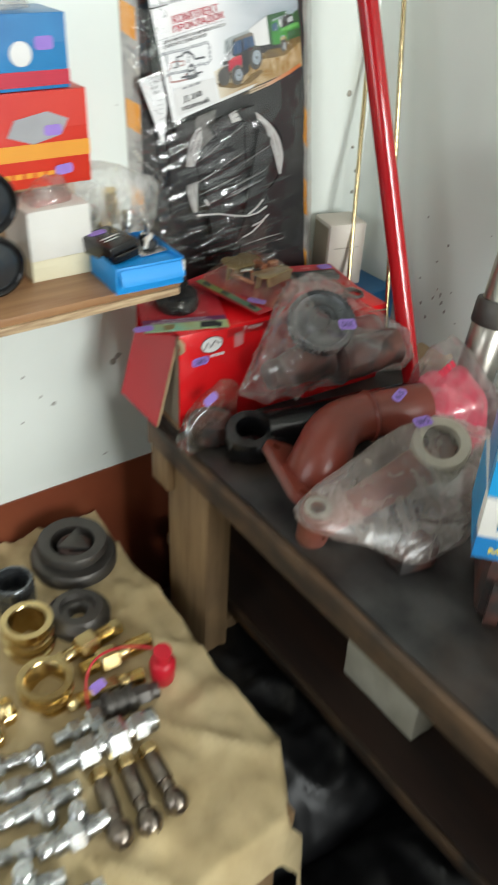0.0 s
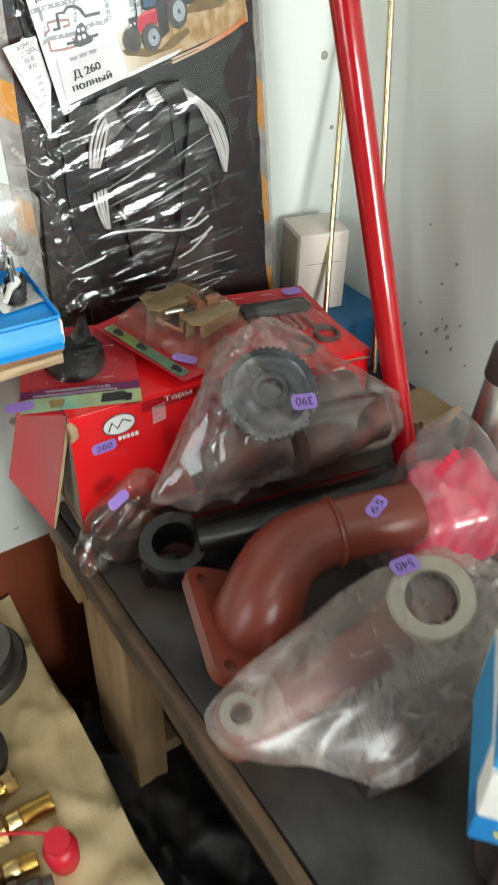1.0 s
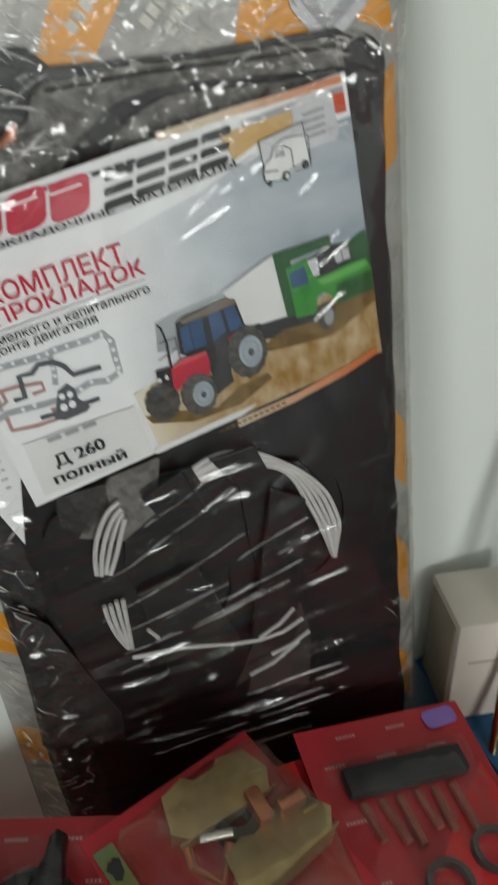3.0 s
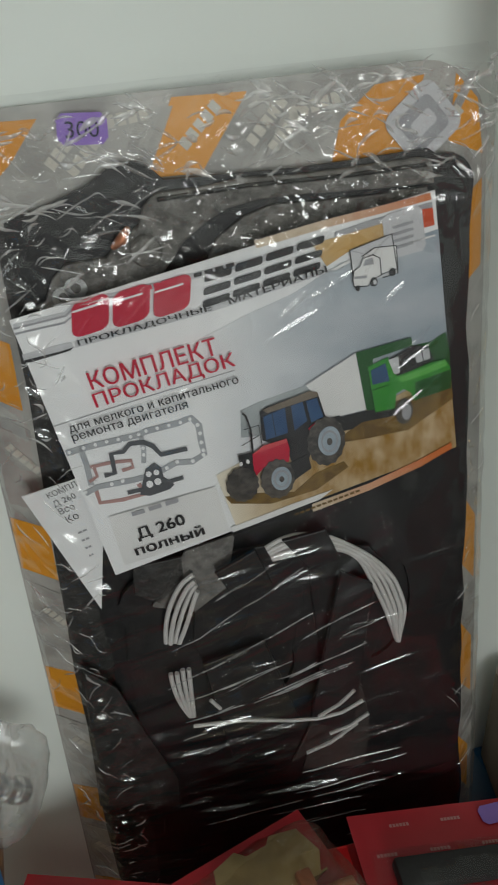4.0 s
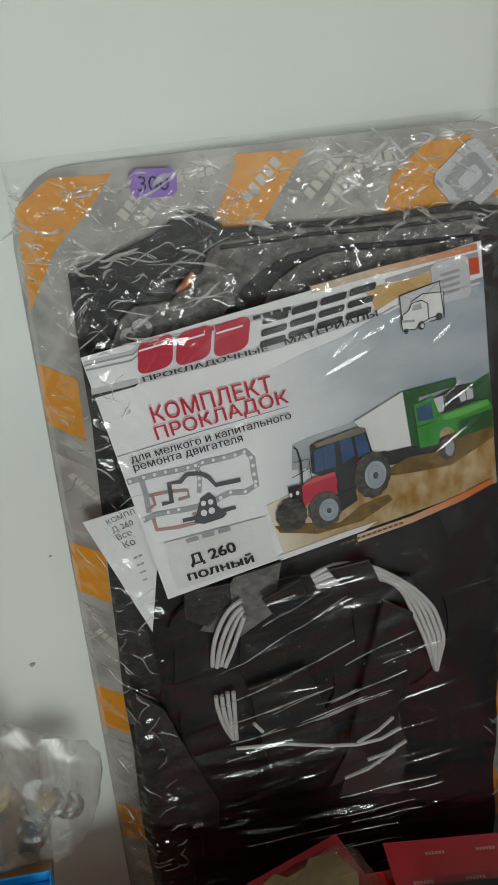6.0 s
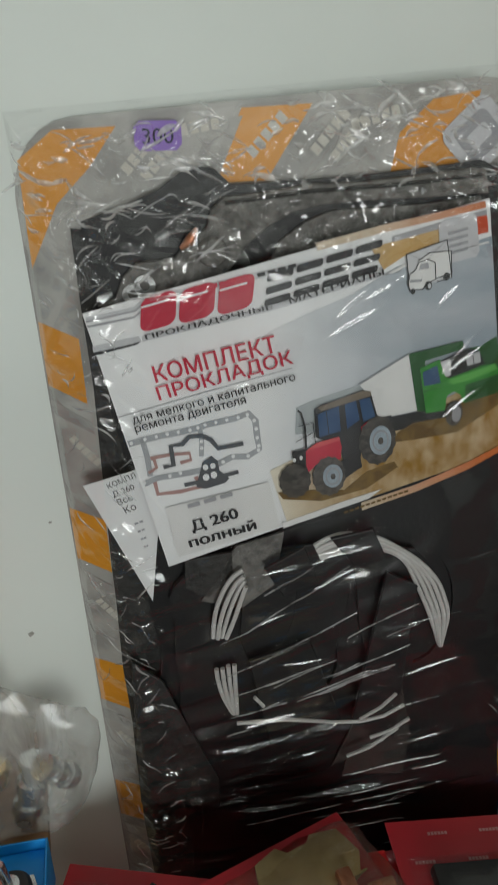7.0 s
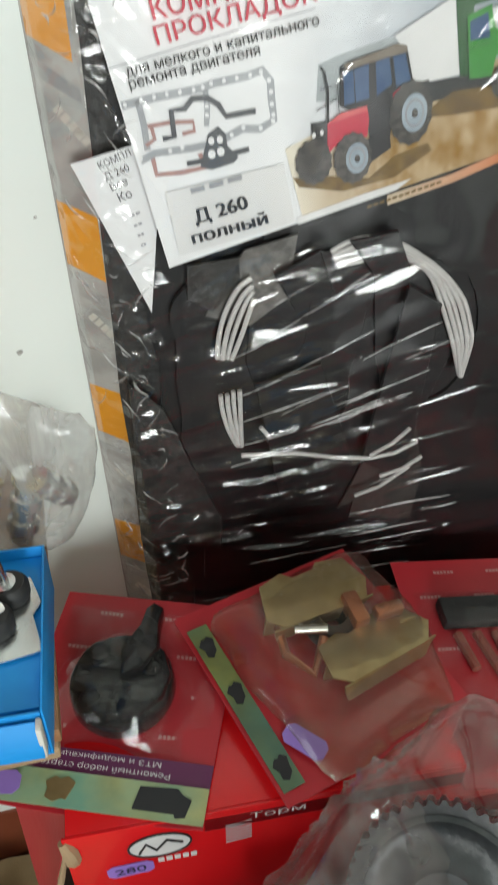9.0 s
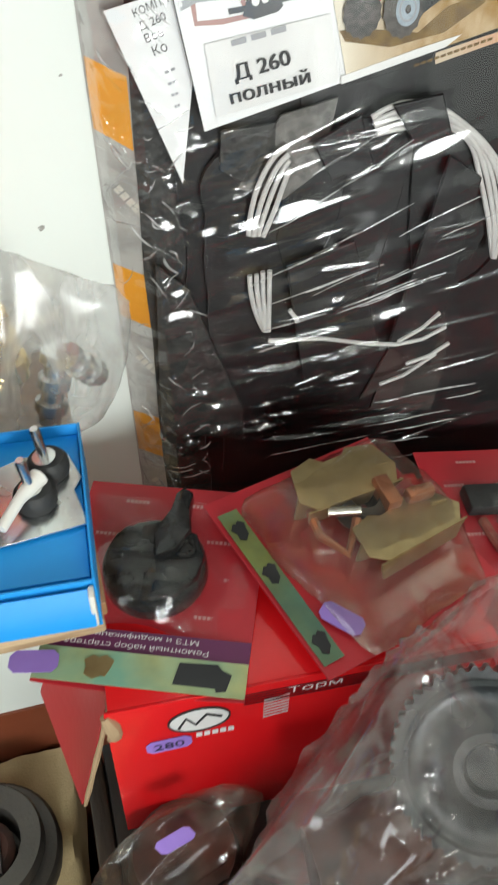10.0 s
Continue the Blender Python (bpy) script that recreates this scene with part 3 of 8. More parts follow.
structure("wall_south", bm, M_UNSEENWALL, "unseen dark wall with an open doorway, added to cut bounced light", "wall")

# nails, screw heads and scuffs on the panels
rng = random.Random(4)
for x, z, r in ((0.955, 1.244, 0.0045), (0.985, 1.085, 0.003), (0.984, 1.03, 0.003), (0.988, 1.12, 0.003), (0.522, 0.888, 0.005), (0.975, 1.16, 0.0025)):
    ob = link("nail", lathe([(r * 1.1, 0), (r, 0.0015), (r * 0.5, 0.0026), (0, 0.0028)], frame_m((x, WALL_Y, z), (1, 0, 0), (0, 0, 1), (0, -1, 0)), 12), M_MARK, None, "", 40)
    tagged(ob, "rusty nail head in the painted wall", "nail", "nails in the wall")


def scuff(p, xa, ya, za, w, h, seed):
    r = random.Random(seed)
    w, h = w * 0.6, h * 0.6
    pts = [(w * (0.4 + 0.9 * r.random()) * math.cos(a) + h * 0.3 * math.sin(a), h * (0.6 + 0.6 * r.random()) * math.sin(a)) for a in (2 * math.pi * i / 11 for i in range(11))]
    ob = link("scuff_mark", prism(pts, 0.0004, frame_m(p, xa, ya, za)), M_SCUFF, None, "", None)
    tagged(ob, "dark scuff on the painted wall", "stain", "scuffs", "structure")


for i, (y, z, w, h) in enumerate(((0.795, 1.06, 0.004, 0.004), (0.811, 1.028, 0.004, 0.003), (0.787, 0.966, 0.005, 0.008), (0.829, 0.95, 0.004, 0.006), (0.80, 0.985, 0.003, 0.004), (0.60, 1.12, 0.004, 0.003), (0.84, 0.99, 0.003, 0.004), (0.72, 1.10, 0.003, 0.002), (0.792, 0.978, 0.005, 0.010), (0.778, 0.955, 0.004, 0.007), (0.806, 0.968, 0.003, 0.009), (0.772, 0.990, 0.003, 0.004), (0.815, 0.93, 0.005, 0.006), (0.752, 0.945, 0.003, 0.003), (0.70, 1.02, 0.003, 0.003), (0.64, 1.05, 0.004, 0.002), (0.845, 1.09, 0.003, 0.003), (0.86, 0.95, 0.004, 0.006))):
    scuff((WALL_X, y, z), (0, -1, 0), (0, 0, 1), (-1, 0, 0), w, h, i)
for i, (x, z, w, h) in enumerate(((0.377, 0.902, 0.004, 0.004), (0.419, 0.844, 0.008, 0.006), (0.368, 0.826, 0.004, 0.003), (0.40, 0.862, 0.003, 0.005), (0.498, 0.721, 0.008, 0.002), (0.53, 0.895, 0.012, 0.009), (0.55, 1.262, 0.0015, 0.0015), (0.528, 1.182, 0.003, 0.003))):
    scuff((x, WALL_Y, z), (1, 0, 0), (0, 0, 1), (0, -1, 0), w, h, 20 + i)

# ---- bench ----
bench = thing("workbench", "rough workbench of worn dark planks on wooden posts", "workbench", Matrix.Translation((0.75, 0.2, 0)))
B = Matrix.Translation((-0.75, -0.2, 0))


def worn_plank(x0, x1, y0, y1, z0, z1, seed):
    bm = box(x0, x1, y0, y1, z0, z1, 0.003)
    bmesh.ops.subdivide_edges(bm, edges=[e for e in bm.edges if abs(e.verts[0].co.y - e.verts[1].co.y) > 0.3], cuts=40, use_grid_fill=True)
    for v in bm.verts:
        v.co.x += 0.0025 * noise.noise(Vector((seed, v.co.y * 9, v.co.z * 20)))
        v.co.z += 0.0012 * noise.noise(Vector((v.co.x * 6, v.co.y * 6, seed)))
    bmesh.ops.transform(bm, matrix=B, verts=bm.verts)
    return bm


part("plank", worn_plank(EDGE + 0.004, 0.735, -1.2, 0.858, BENCH - 0.03, BENCH, 4), M_PLANK, bench, "dark greasy plank")
part("plank", worn_plank(0.567, 0.735, 0.8585, 1.0, BENCH - 0.03, BENCH, 1), M_PLANK, bench, "dark greasy plank")
part("plank", worn_plank(0.7352, 0.992, -1.2, 1.0, BENCH - 0.03, BENCH, 2), M_PLANK, bench, "dark greasy plank")
part("edge_strip", worn_plank(EDGE - 0.008, EDGE + 0.0038, -1.2, 0.855, BENCH - 0.042, BENCH - 0.001, 3), M_PLANKEDGE, bench, "splintered brown wooden edge")
part("leg", box(0.510, 0.551, 0.716, 0.824, 0, BENCH - 0.03, 0.003, B), M_WOOD, bench, "bare pale wooden post")
part("leg", box(0.515, 0.556, -0.9, -0.78, 0, BENCH - 0.03, 0.003, B), M_WOOD, bench, "bare pale wooden post")
part("cleat", box(0.498, 0.5095, 0.802, 0.850, 0.778, BENCH - 0.0425, 0.002, B), M_WOOD, bench, "small pale wooden cleat")
part("lower_board", worn_plank(0.585, 0.97, -1.2, 0.95, 0.53, 0.555, 5), M_LOWPLANK, bench, "brown lower board")
part("lower_edge", worn_plank(0.577, 0.585, -1.2, 0.95, 0.53, 0.5545, 6), M_PLANKEDGE, bench, "pale worn edge of the lower board")
part("crosspiece", box(0.5515, 0.97, 0.74, 0.78, 0.49, 0.529, 0.002, B), M_WOOD, bench)

foam = thing("foam_block", "dirty white foam block lying on the lower board", "block", Matrix.Translation((0.668, 0.470, 0.556)))
fbm = box(-0.029, 0.029, -0.072, 0.072, 0.0, 0.11, 0.004)
bmesh.ops.subdivide_edges(fbm, edges=fbm.edges[:], cuts=3, use_grid_fill=True)
for v in fbm.verts:
    v.co += Vector((noise.noise(v.co * 60), noise.noise(v.co * 60 + Vector((5, 0, 0))), 0)) * 0.0016
part("body", fbm, M_FOAM, foam)

# black plastic sacks heaped under and before the bench
def sack(y0, y1, seed, high):
    def fn(a, b):
        x, y = 0.28 + 0.70 * a, y0 + (y1 - y0) * b
        p = Vector((x * 9, y * 9, 3 + seed))
        z = high + 0.03 * noise.noise(p * 0.5) + 0.016 * ridge(p, 1.1, 2) + 0.006 * ridge(p, 2.9, 5) + 0.004 * fold_wave(x * 9 + y * 6 + noise.noise(p * 0.7))
        e = min(a * 4, b * 5, (1 - a) * 4, (1 - b) * 5, 1.0)
        z = min(z, 0.522)
        return (x, y, z * (0.75 + 0.25 * math.sqrt(e)) if min(a, b, 1 - a, 1 - b) > 0.001 else 0.0)
    ob = link("plastic_sack", sheet(fn, 80, 70), M_SACK, None, "", 60)
    tagged(ob, "crumpled shiny black plastic sack heaped on the floor", "sack", "black sacks")


sack(-0.70, -0.10, 0, 0.40)
sack(-0.14, 0.44, 5, 0.43)
sack(0.40, 0.96, 9, 0.49)

# ---- low table under canvas ----
TAB = 0.612
table = thing("low_table", "low wooden table covered with stained canvas", "table", Matrix.Translation((-0.1, 0.66, 0)))
T = Matrix.Translation((0.1, -0.66, 0))
part("tabletop", box(-0.62, 0.425, 0.385, 0.975, TAB - 0.035, TAB - 0.004, 0.003, T), M_WOOD, table)
part("front_board", box(-0.62, 0.405, 0.388, 0.404, 0.10, TAB - 0.0355, 0.002, T), M_WOOD, table, "bare wooden front board")
for x in (-0.6, 0.365):
    for y in (0.405, 0.93):
        part("leg", box(x, x + 0.045, y, y + 0.045, 0, TAB - 0.036, 0.002, T), M_WOOD, table)


def cloth_fn(a, b):
    x, y = -0.7 + 1.20 * a, 0.338 + 0.662 * b
    ex, ey = 0.462 - 0.55 * max(0.0, 0.47 - y) + 0.014 * noise.noise(Vector((y * 4.5, 3, 0))), 0.378 + 0.010 * noise.noise(Vector((x * 5, 8, 0)))
    z = TAB + 0.001
    w = 0.006 * noise.noise(Vector((x * 14, y * 9, 0))) + 0.010 * ridge((x * 0.8 + y * 0.5, y * 0.35, 0), 18, 1) + 0.005 * ridge((x, y * 0.5 - x * 0.3, 3), 36, 2) + 0.0035 * fold_wave(x * 11 - y * 7 + 0.9 * noise.noise(Vector((x * 8, y * 8, 1))))
    ox, oy = max(0.0, x - ex), max(0.0, ey - y)
    flare = 0.35 + 0.25 * noise.noise(Vector((x * 12, y * 12, 7)))
    if ox > 0:
        z -= ox * 1.05 * (1 - 0.25 * math.exp(-ox * 50))
        x = ex + ox * flare * 0.55
    if oy > 0:
        z -= oy * 1.0 * (1 - 0.3 * math.exp(-oy * 50))
        y = ey - oy * (0.4 + 0.5 * flare)
        x += 0.02 * min(ox, 0.05) / 0.05
    k = min(1, (ox + oy) / 0.02)
    z += max(w, 0) * (1 - k) + 0.004 * k * noise.noise(Vector((x * 30, y * 30, 2)))
    return (x, y, z)


cloth = link("canvas_cloth", sheet(cloth_fn, 150, 90, 0.0012), M_CLOTH, None, "", 60)
tagged(cloth, "stained tan canvas cloth draped over a low table", "cloth")

# ---- gasket set in cling film, leaning on the wall ----
GR, GU, GN = Vector((0.99036, -0.1216, 0.06627)), Vector((-0.06578, 0.00808, 0.9978)), Vector((-0.12187, -0.99255, 0.0))
GO = Vector((0.73836, 0.96101, 0.87644))
gasket_set = thing("gasket_set", "engine gasket set on orange-grey card wrapped in cling film", "gasket set", frame_m(GO, GR, GU, GN))


def rounded(x0, x1, y0, y1, r, n=6):
    out = []
    for cx, cy, a0 in ((x1 - r, y1 - r, 0), (x0 + r, y1 - r, 90), (x0 + r, y0 + r, 180), (x1 - r, y0 + r, 270)):
        out += [(cx + r * math.cos(radians(a0 + 90 * i / n)), cy + r * math.sin(radians(a0 + 90 * i / n))) for i in range(n + 1)]
    return out


def up(z):
    return Matrix.Translation((0, 0, z))


def card_left(v):
    return -0.1715 + 0.040 * v


def card_right(v):
    return 0.1400 - 0.038 * v


def skewed(pts):
    """Moves an outline drawn on an upright card onto the tapered one."""
    out = []
    for x, y in pts:
        k = (x + 0.161) / 0.289
        out.append((card_left(y) + k * (card_right(y) - card_left(y)), y))
    return out


part("backing_card", prism(skewed(rounded(-0.161, 0.128, 0.012, 0.617, 0.035)), 0.002, up(-0.028)), M_CARDBACK, gasket_set, "grey printed backing card", None)
# orange patches round the rim of the card
for pts in ([(-0.1435, 0.600), (-0.125, 0.612), (-0.095, 0.611), (-0.110, 0.594), (-0.129, 0.578), (-0.147, 0.548)], [(-0.0342, 0.6136), (0.0005, 0.6125), (-0.0243, 0.579), (-0.0519, 0.580)], [(0.044, 0.595), (0.061, 0.609), (0.085, 0.611), (0.073, 0.570), (0.038, 0.572)],
            [(0.1007, 0.610), (0.112, 0.598), (0.116, 0.572), (0.098, 0.580)], [(0.103, 0.545), (0.1165, 0.560), (0.1185, 0.515), (0.106, 0.500)], [(0.112, 0.375), (0.1252, 0.350), (0.1272, 0.298), (0.114, 0.318)], [(0.116, 0.265), (0.1285, 0.245), (0.131, 0.190), (0.118, 0.205)], [(0.118, 0.15), (0.132, 0.13), (0.134, 0.08), (0.12, 0.10)]):
    part("print_patch", prism(pts, 0.0003, up(-0.0258)), M_CARDORANGE, gasket_set, "orange printed patch", None)
for v in (0.498, 0.3835, 0.268, 0.153, 0.045):
    part("print_patch", prism([(card_left(v + 0.022) + 0.001, v + 0.022), (card_left(v) + 0.021, v + 0.010), (card_left(v) + 0.019, v - 0.028), (card_left(v - 0.014) + 0.001, v - 0.014)], 0.0003, up(-0.0258)), M_CARDORANGE, gasket_set, "orange printed patch", None)
    part("print_patch", prism([(card_left(v - 0.03) + 0.001, v - 0.022), (card_left(v) + 0.020, v - 0.040), (card_left(v) + 0.020, v - 0.047), (card_left(v - 0.03) + 0.001, v - 0.031)], 0.0003, up(-0.0256)), M_CARDGREY, gasket_set, "grey printed stripe", None)
    for k in range(2):
        part("small_print", bar_row(bmesh.new(), 0, 0, 0.020, 0.0042, 4, 0), M_CARDINK, gasket_set, "", None).matrix_local = Matrix.Translation((card_left(v) + 0.005 + 0.008 * k, v - 0.048 - 0.012 * k, -0.0254)) @ Matrix.Rotation(-1.0, 4, "Z")
for u0, v0, ang in ((-0.092, 0.588, 0.75), (-0.083, 0.584, 0.75), (0.002, 0.588, 0.8), (0.012, 0.584, 0.8), (0.020, 0.598, 0.2), (-0.030, 0.590, 0.75), (0.088, 0.575, 0.8), (-0.070, 0.603, 0.1)):
    part("small_print", bar_row(bmesh.new(), 0, 0, 0.026, 0.0055, 5, 0), M_CARDINK, gasket_set, "", None).matrix_local = Matrix.Translation((u0, v0, -0.0254)) @ Matrix.Rotation(ang, 4, "Z")
for u0 in (-0.066, -0.056, 0.004, 0.014, 0.090):
    part("print_patch", prism([(u0, 0.578), (u0 + 0.005, 0.578), (u0 + 0.022, 0.610), (u0 + 0.017, 0.610)], 0.0003, up(-0.0256)), M_CARDGREY, gasket_set, "grey printed stripe", None)
emblem = part("emblem", prism(rounded(-0.015, 0.015, -0.015, 0.015, 0.006), 0.0005, Matrix.Translation((0.0845, 0.590, -0.0248)) @ Matrix.Rotation(0.7, 4, "Z")), M_PRINTPALE, gasket_set, "pale square emblem", None)
part("emblem_ring", prism(rounded(-0.010, 0.010, -0.010, 0.010, 0.004), 0.0003, Matrix.Translation((0.0845, 0.590, -0.0242)) @ Matrix.Rotation(0.7, 4, "Z")), M_PRINTGREY, emblem, "", None)
part("emblem_core", prism(rounded(-0.006, 0.006, -0.004, 0.004, 0.002), 0.0003, Matrix.Translation((0.0845, 0.590, -0.0238)) @ Matrix.Rotation(0.7, 4, "Z")), M_PRINTPALE, emblem, "", None)


def holed(outer, holes, thick, m, segs=24):
    """A sheet with round holes, cut by a triangulated fill."""
    bm = bmesh.new()
    edges = []
    for loop in [outer] + [[(cx + rx * math.cos(2 * math.pi * i / segs), cy + ry * math.sin(2 * math.pi * i / segs)) for i in range(segs)] for cx, cy, rx, ry in holes]:
        vs = [bm.verts.new((x, y, 0)) for x, y in loop]
        edges += [bm.edges.new((vs[i], vs[(i + 1) % len(vs)])) for i in range(len(vs))]
    bmesh.ops.triangle_fill(bm, use_beauty=True, edges=edges)
    ext = bmesh.ops.extrude_face_region(bm, geom=bm.faces[:])
    bmesh.ops.translate(bm, vec=(0, 0, thick), verts=[g for g in ext["geom"] if isinstance(g, bmesh.types.BMVert)])
    bmesh.ops.recalc_face_normals(bm, faces=bm.faces)
    bmesh.ops.transform(bm, matrix=m, verts=bm.verts)
    return bm


def wavy(x0, x1, y0, y1, r, amp, seed):
    pts = []
    base = rounded(x0, x1, y0, y1, r, 5)
    for i, (x, y) in enumerate(base):
        nx, ny = base[(i + 1) % len(base)]
        steps = max(1, int(math.hypot(nx - x, ny - y) / 0.012))
        for s in range(steps):
            px, py = x + (nx - x) * s / steps, y + (ny - y) * s / steps
            k = amp * noise.noise(Vector((px * 30, py * 30, seed)))
            pts.append((px + k, py + k))
    return pts


part("gasket", prism([(-0.1245, 0.566), (-0.126, 0.538), (-0.1275, 0.48), (-0.1326, 0.4127), (-0.1365, 0.36), (-0.1382, 0.33), (-0.142, 0.28), (-0.143, 0.23), (-0.147, 0.17), (-0.149, 0.123), (-0.150, 0.04), (-0.10, 0.025), (-0.09, 0.3), (-0.10, 0.56)], 0.0015, up(-0.0257)), M_SPECK, gasket_set, "dark grey speckled gasket", None)
part("gasket", holed(wavy(-0.117, 0.092, 0.03, 0.572, 0.02, 0.004, 1), [(-0.09, 0.55, 0.006, 0.006), (-0.104, 0.24, 0.008, 0.012)], 0.004, up(-0.0239)), M_GASKET, gasket_set, "black graphite head gasket", None)
part("gasket", holed(skewed(wavy(-0.05, 0.116, 0.035, 0.575, 0.015, 0.003, 2)), [(0.05, 0.30, 0.03, 0.05)], 0.0025, up(-0.0198)), M_GASKET, gasket_set, "black rubber-coated gasket", None)
# grey steel-faced gasket arching over the label
part("gasket", prism([(-0.118, 0.52), (-0.1185, 0.570), (-0.099, 0.5745), (-0.079, 0.581), (-0.0643, 0.590), (-0.0512, 0.589), (-0.0432, 0.580), (0.019, 0.5775), (0.085, 0.579), (0.092, 0.574), (0.095, 0.53)], 0.002, up(-0.0196)), M_GASKET, gasket_set, "black rubber gasket", None)
arch = [(-0.1167, 0.5281), (-0.1073, 0.5311), (-0.102, 0.5418), (-0.0942, 0.5478), (-0.0833, 0.548), (-0.075, 0.5486), (-0.0677, 0.5553), (-0.0576, 0.5617), (-0.0543, 0.5703), (-0.0477, 0.5753), (-0.0267, 0.5754), (-0.0048, 0.577), (0.0171, 0.5755), (0.0395, 0.5755), (0.0792, 0.5762),
        (0.085, 0.5745), (0.0867, 0.5635), (0.0565, 0.5644), (0.0167, 0.5665), (0.0, 0.5664), (-0.0146, 0.5644), (-0.0255, 0.5595), (-0.0375, 0.5514), (-0.0455, 0.5423), (-0.0594, 0.5250)]
part("gasket", prism(arch, 0.0045, up(-0.0170), 0.001), M_GASKET2, gasket_set, "speckled grey metal-faced gasket", None)
part("gasket", prism([(-0.0325, 0.5300), (-0.0219, 0.5502), (-0.0085, 0.5588), (0.0058, 0.563), (0.0341, 0.5618), (0.0572, 0.5612), (0.0834, 0.5621), (0.087, 0.5463), (0.0276, 0.5250)], 0.003, up(-0.0170), 0.0008), M_GASKET2, gasket_set, "speckled grey metal-faced gasket", None)
part("gasket_rib", sweep([(-0.0475, 0.5725, -0.0122), (-0.0048, 0.5738, -0.0122), (0.0395, 0.5725, -0.0122), (0.082, 0.5728, -0.0122)], 0.0011, 8), M_SPECK, gasket_set, "rolled edge of the gasket")
part("seal_plug", lathe([(0.0, 0.0), (0.0072, 0.0), (0.0078, 0.002), (0.0066, 0.0045), (0.004, 0.0056), (0.0, 0.006)], Matrix.Translation((-0.0560, 0.5500, -0.0124)), 24), M_GASKET2, gasket_set, "grey domed plug")
part("copper_washer", sweep([(-0.0715, 0.5530, -0.0120), (-0.066, 0.5568, -0.0118), (-0.0625, 0.5620, -0.0120)], [0.0012, 0.0030, 0.0010], 10), M_COPPER, gasket_set, "glinting copper sliver")
for u, v in ((-0.0917, 0.5368), (-0.098, 0.533)):
    part("washer", lathe([(0.0025, 0), (0.0055, 0), (0.0055, 0.002), (0.0025, 0.002), (0.0025, 0)], Matrix.Translation((u, v, -0.0124)), 20), M_ZINC, gasket_set, "small bright washer")
part("gasket", holed(wavy(-0.105, 0.035, 0.05, 0.36, 0.03, 0.006, 4), [(-0.065, 0.33, 0.012, 0.009), (-0.02, 0.27, 0.02, 0.03)], 0.004, up(-0.0170)), M_GASKET, gasket_set, "black rubber gasket", None)
part("gasket", prism([(0.0, 0.16), (0.012, 0.215), (0.03, 0.255), (0.045, 0.232), (0.05, 0.19), (0.045, 0.15)], 0.0015, up(-0.0124)), M_GASKET3, gasket_set, "brown paper gasket", None)
part("gasket", prism([(-0.085, 0.335), (-0.06, 0.372), (-0.03, 0.378), (-0.038, 0.34), (-0.06, 0.325)], 0.002, up(-0.0124), 0.0005), M_GASKET2, gasket_set, "grey gasket scrap", None)
for pts in (((-0.004, 0.375), (0.022, 0.378), (0.030, 0.355), (0.010, 0.352)), ((-0.045, 0.36), (-0.02, 0.372), (-0.012, 0.345), (-0.035, 0.338)), ((-0.06, 0.29), (-0.02, 0.30), (0.0, 0.22), (-0.05, 0.20)), ((0.03, 0.345), (0.05, 0.33), (0.035, 0.2), (0.005, 0.22))):
    part("gasket", prism(list(pts), 0.003, up(-0.0030), 0.0008), M_GASKET, gasket_set, "black rubber seal strip", None)
# white silicone liner rings, seen between the black seals
def ring_band(outer, inner, n, z):
    for i in range(n):
        k = i / (n - 1)
        pts = [Vector((*o, 0)).lerp(Vector((*q, 0)), k) for o, q in zip(outer, inner)]
        fine = []
        for m in range(len(pts) - 1):
            p0, p1, p2, p3 = pts[max(m - 1, 0)], pts[m], pts[m + 1], pts[min(m + 2, len(pts) - 1)]
            for t in (0, 0.25, 0.5, 0.75):
                fine.append(0.5 * (2 * p1 + (p2 - p0) * t + (2 * p0 - 5 * p1 + 4 * p2 - p3) * t * t + (3 * p1 - p0 - 3 * p2 + p3) * t ** 3))
        fine.append(pts[-1])
        part("seal_ring", sweep([(p.x, p.y, z + 0.0012 * (i % 2)) for p in fine], 0.0015, 8), M_RING, gasket_set, "white silicone ring")


ring_band([(-0.0133, 0.3680), (-0.0050, 0.3720), (0.0065, 0.3737), (0.0230, 0.3688), (0.0374, 0.3590), (0.0525, 0.3450), (0.0641, 0.3286), (0.0701, 0.3112), (0.0722, 0.2993), (0.0706, 0.2873), (0.0683, 0.2746)],
          [(-0.0101, 0.3590), (-0.0008, 0.3603), (0.0092, 0.3611), (0.0233, 0.3595), (0.0342, 0.3557), (0.0435, 0.3463), (0.0499, 0.3307), (0.0551, 0.3164), (0.0596, 0.3031), (0.0634, 0.2894), (0.0671, 0.2753)], 5, -0.0055)
ring_band([(-0.0574, 0.3579), (-0.0640, 0.3536), (-0.0703, 0.3449), (-0.0758, 0.3326), (-0.0790, 0.3200), (-0.0803, 0.3092)], [(-0.0566, 0.3463), (-0.0590, 0.3404), (-0.0623, 0.3317), (-0.0657, 0.3228), (-0.0691, 0.3150), (-0.0724, 0.3080)], 4, -0.0055)
ring_band([(-0.0810, 0.2830), (-0.0810, 0.2743), (-0.0798, 0.2633), (-0.0777, 0.2534), (-0.0741, 0.2429)], [(-0.0693, 0.2855), (-0.0698, 0.2746), (-0.0703, 0.2631), (-0.0708, 0.2521), (-0.0712, 0.2424)], 4, -0.0055)
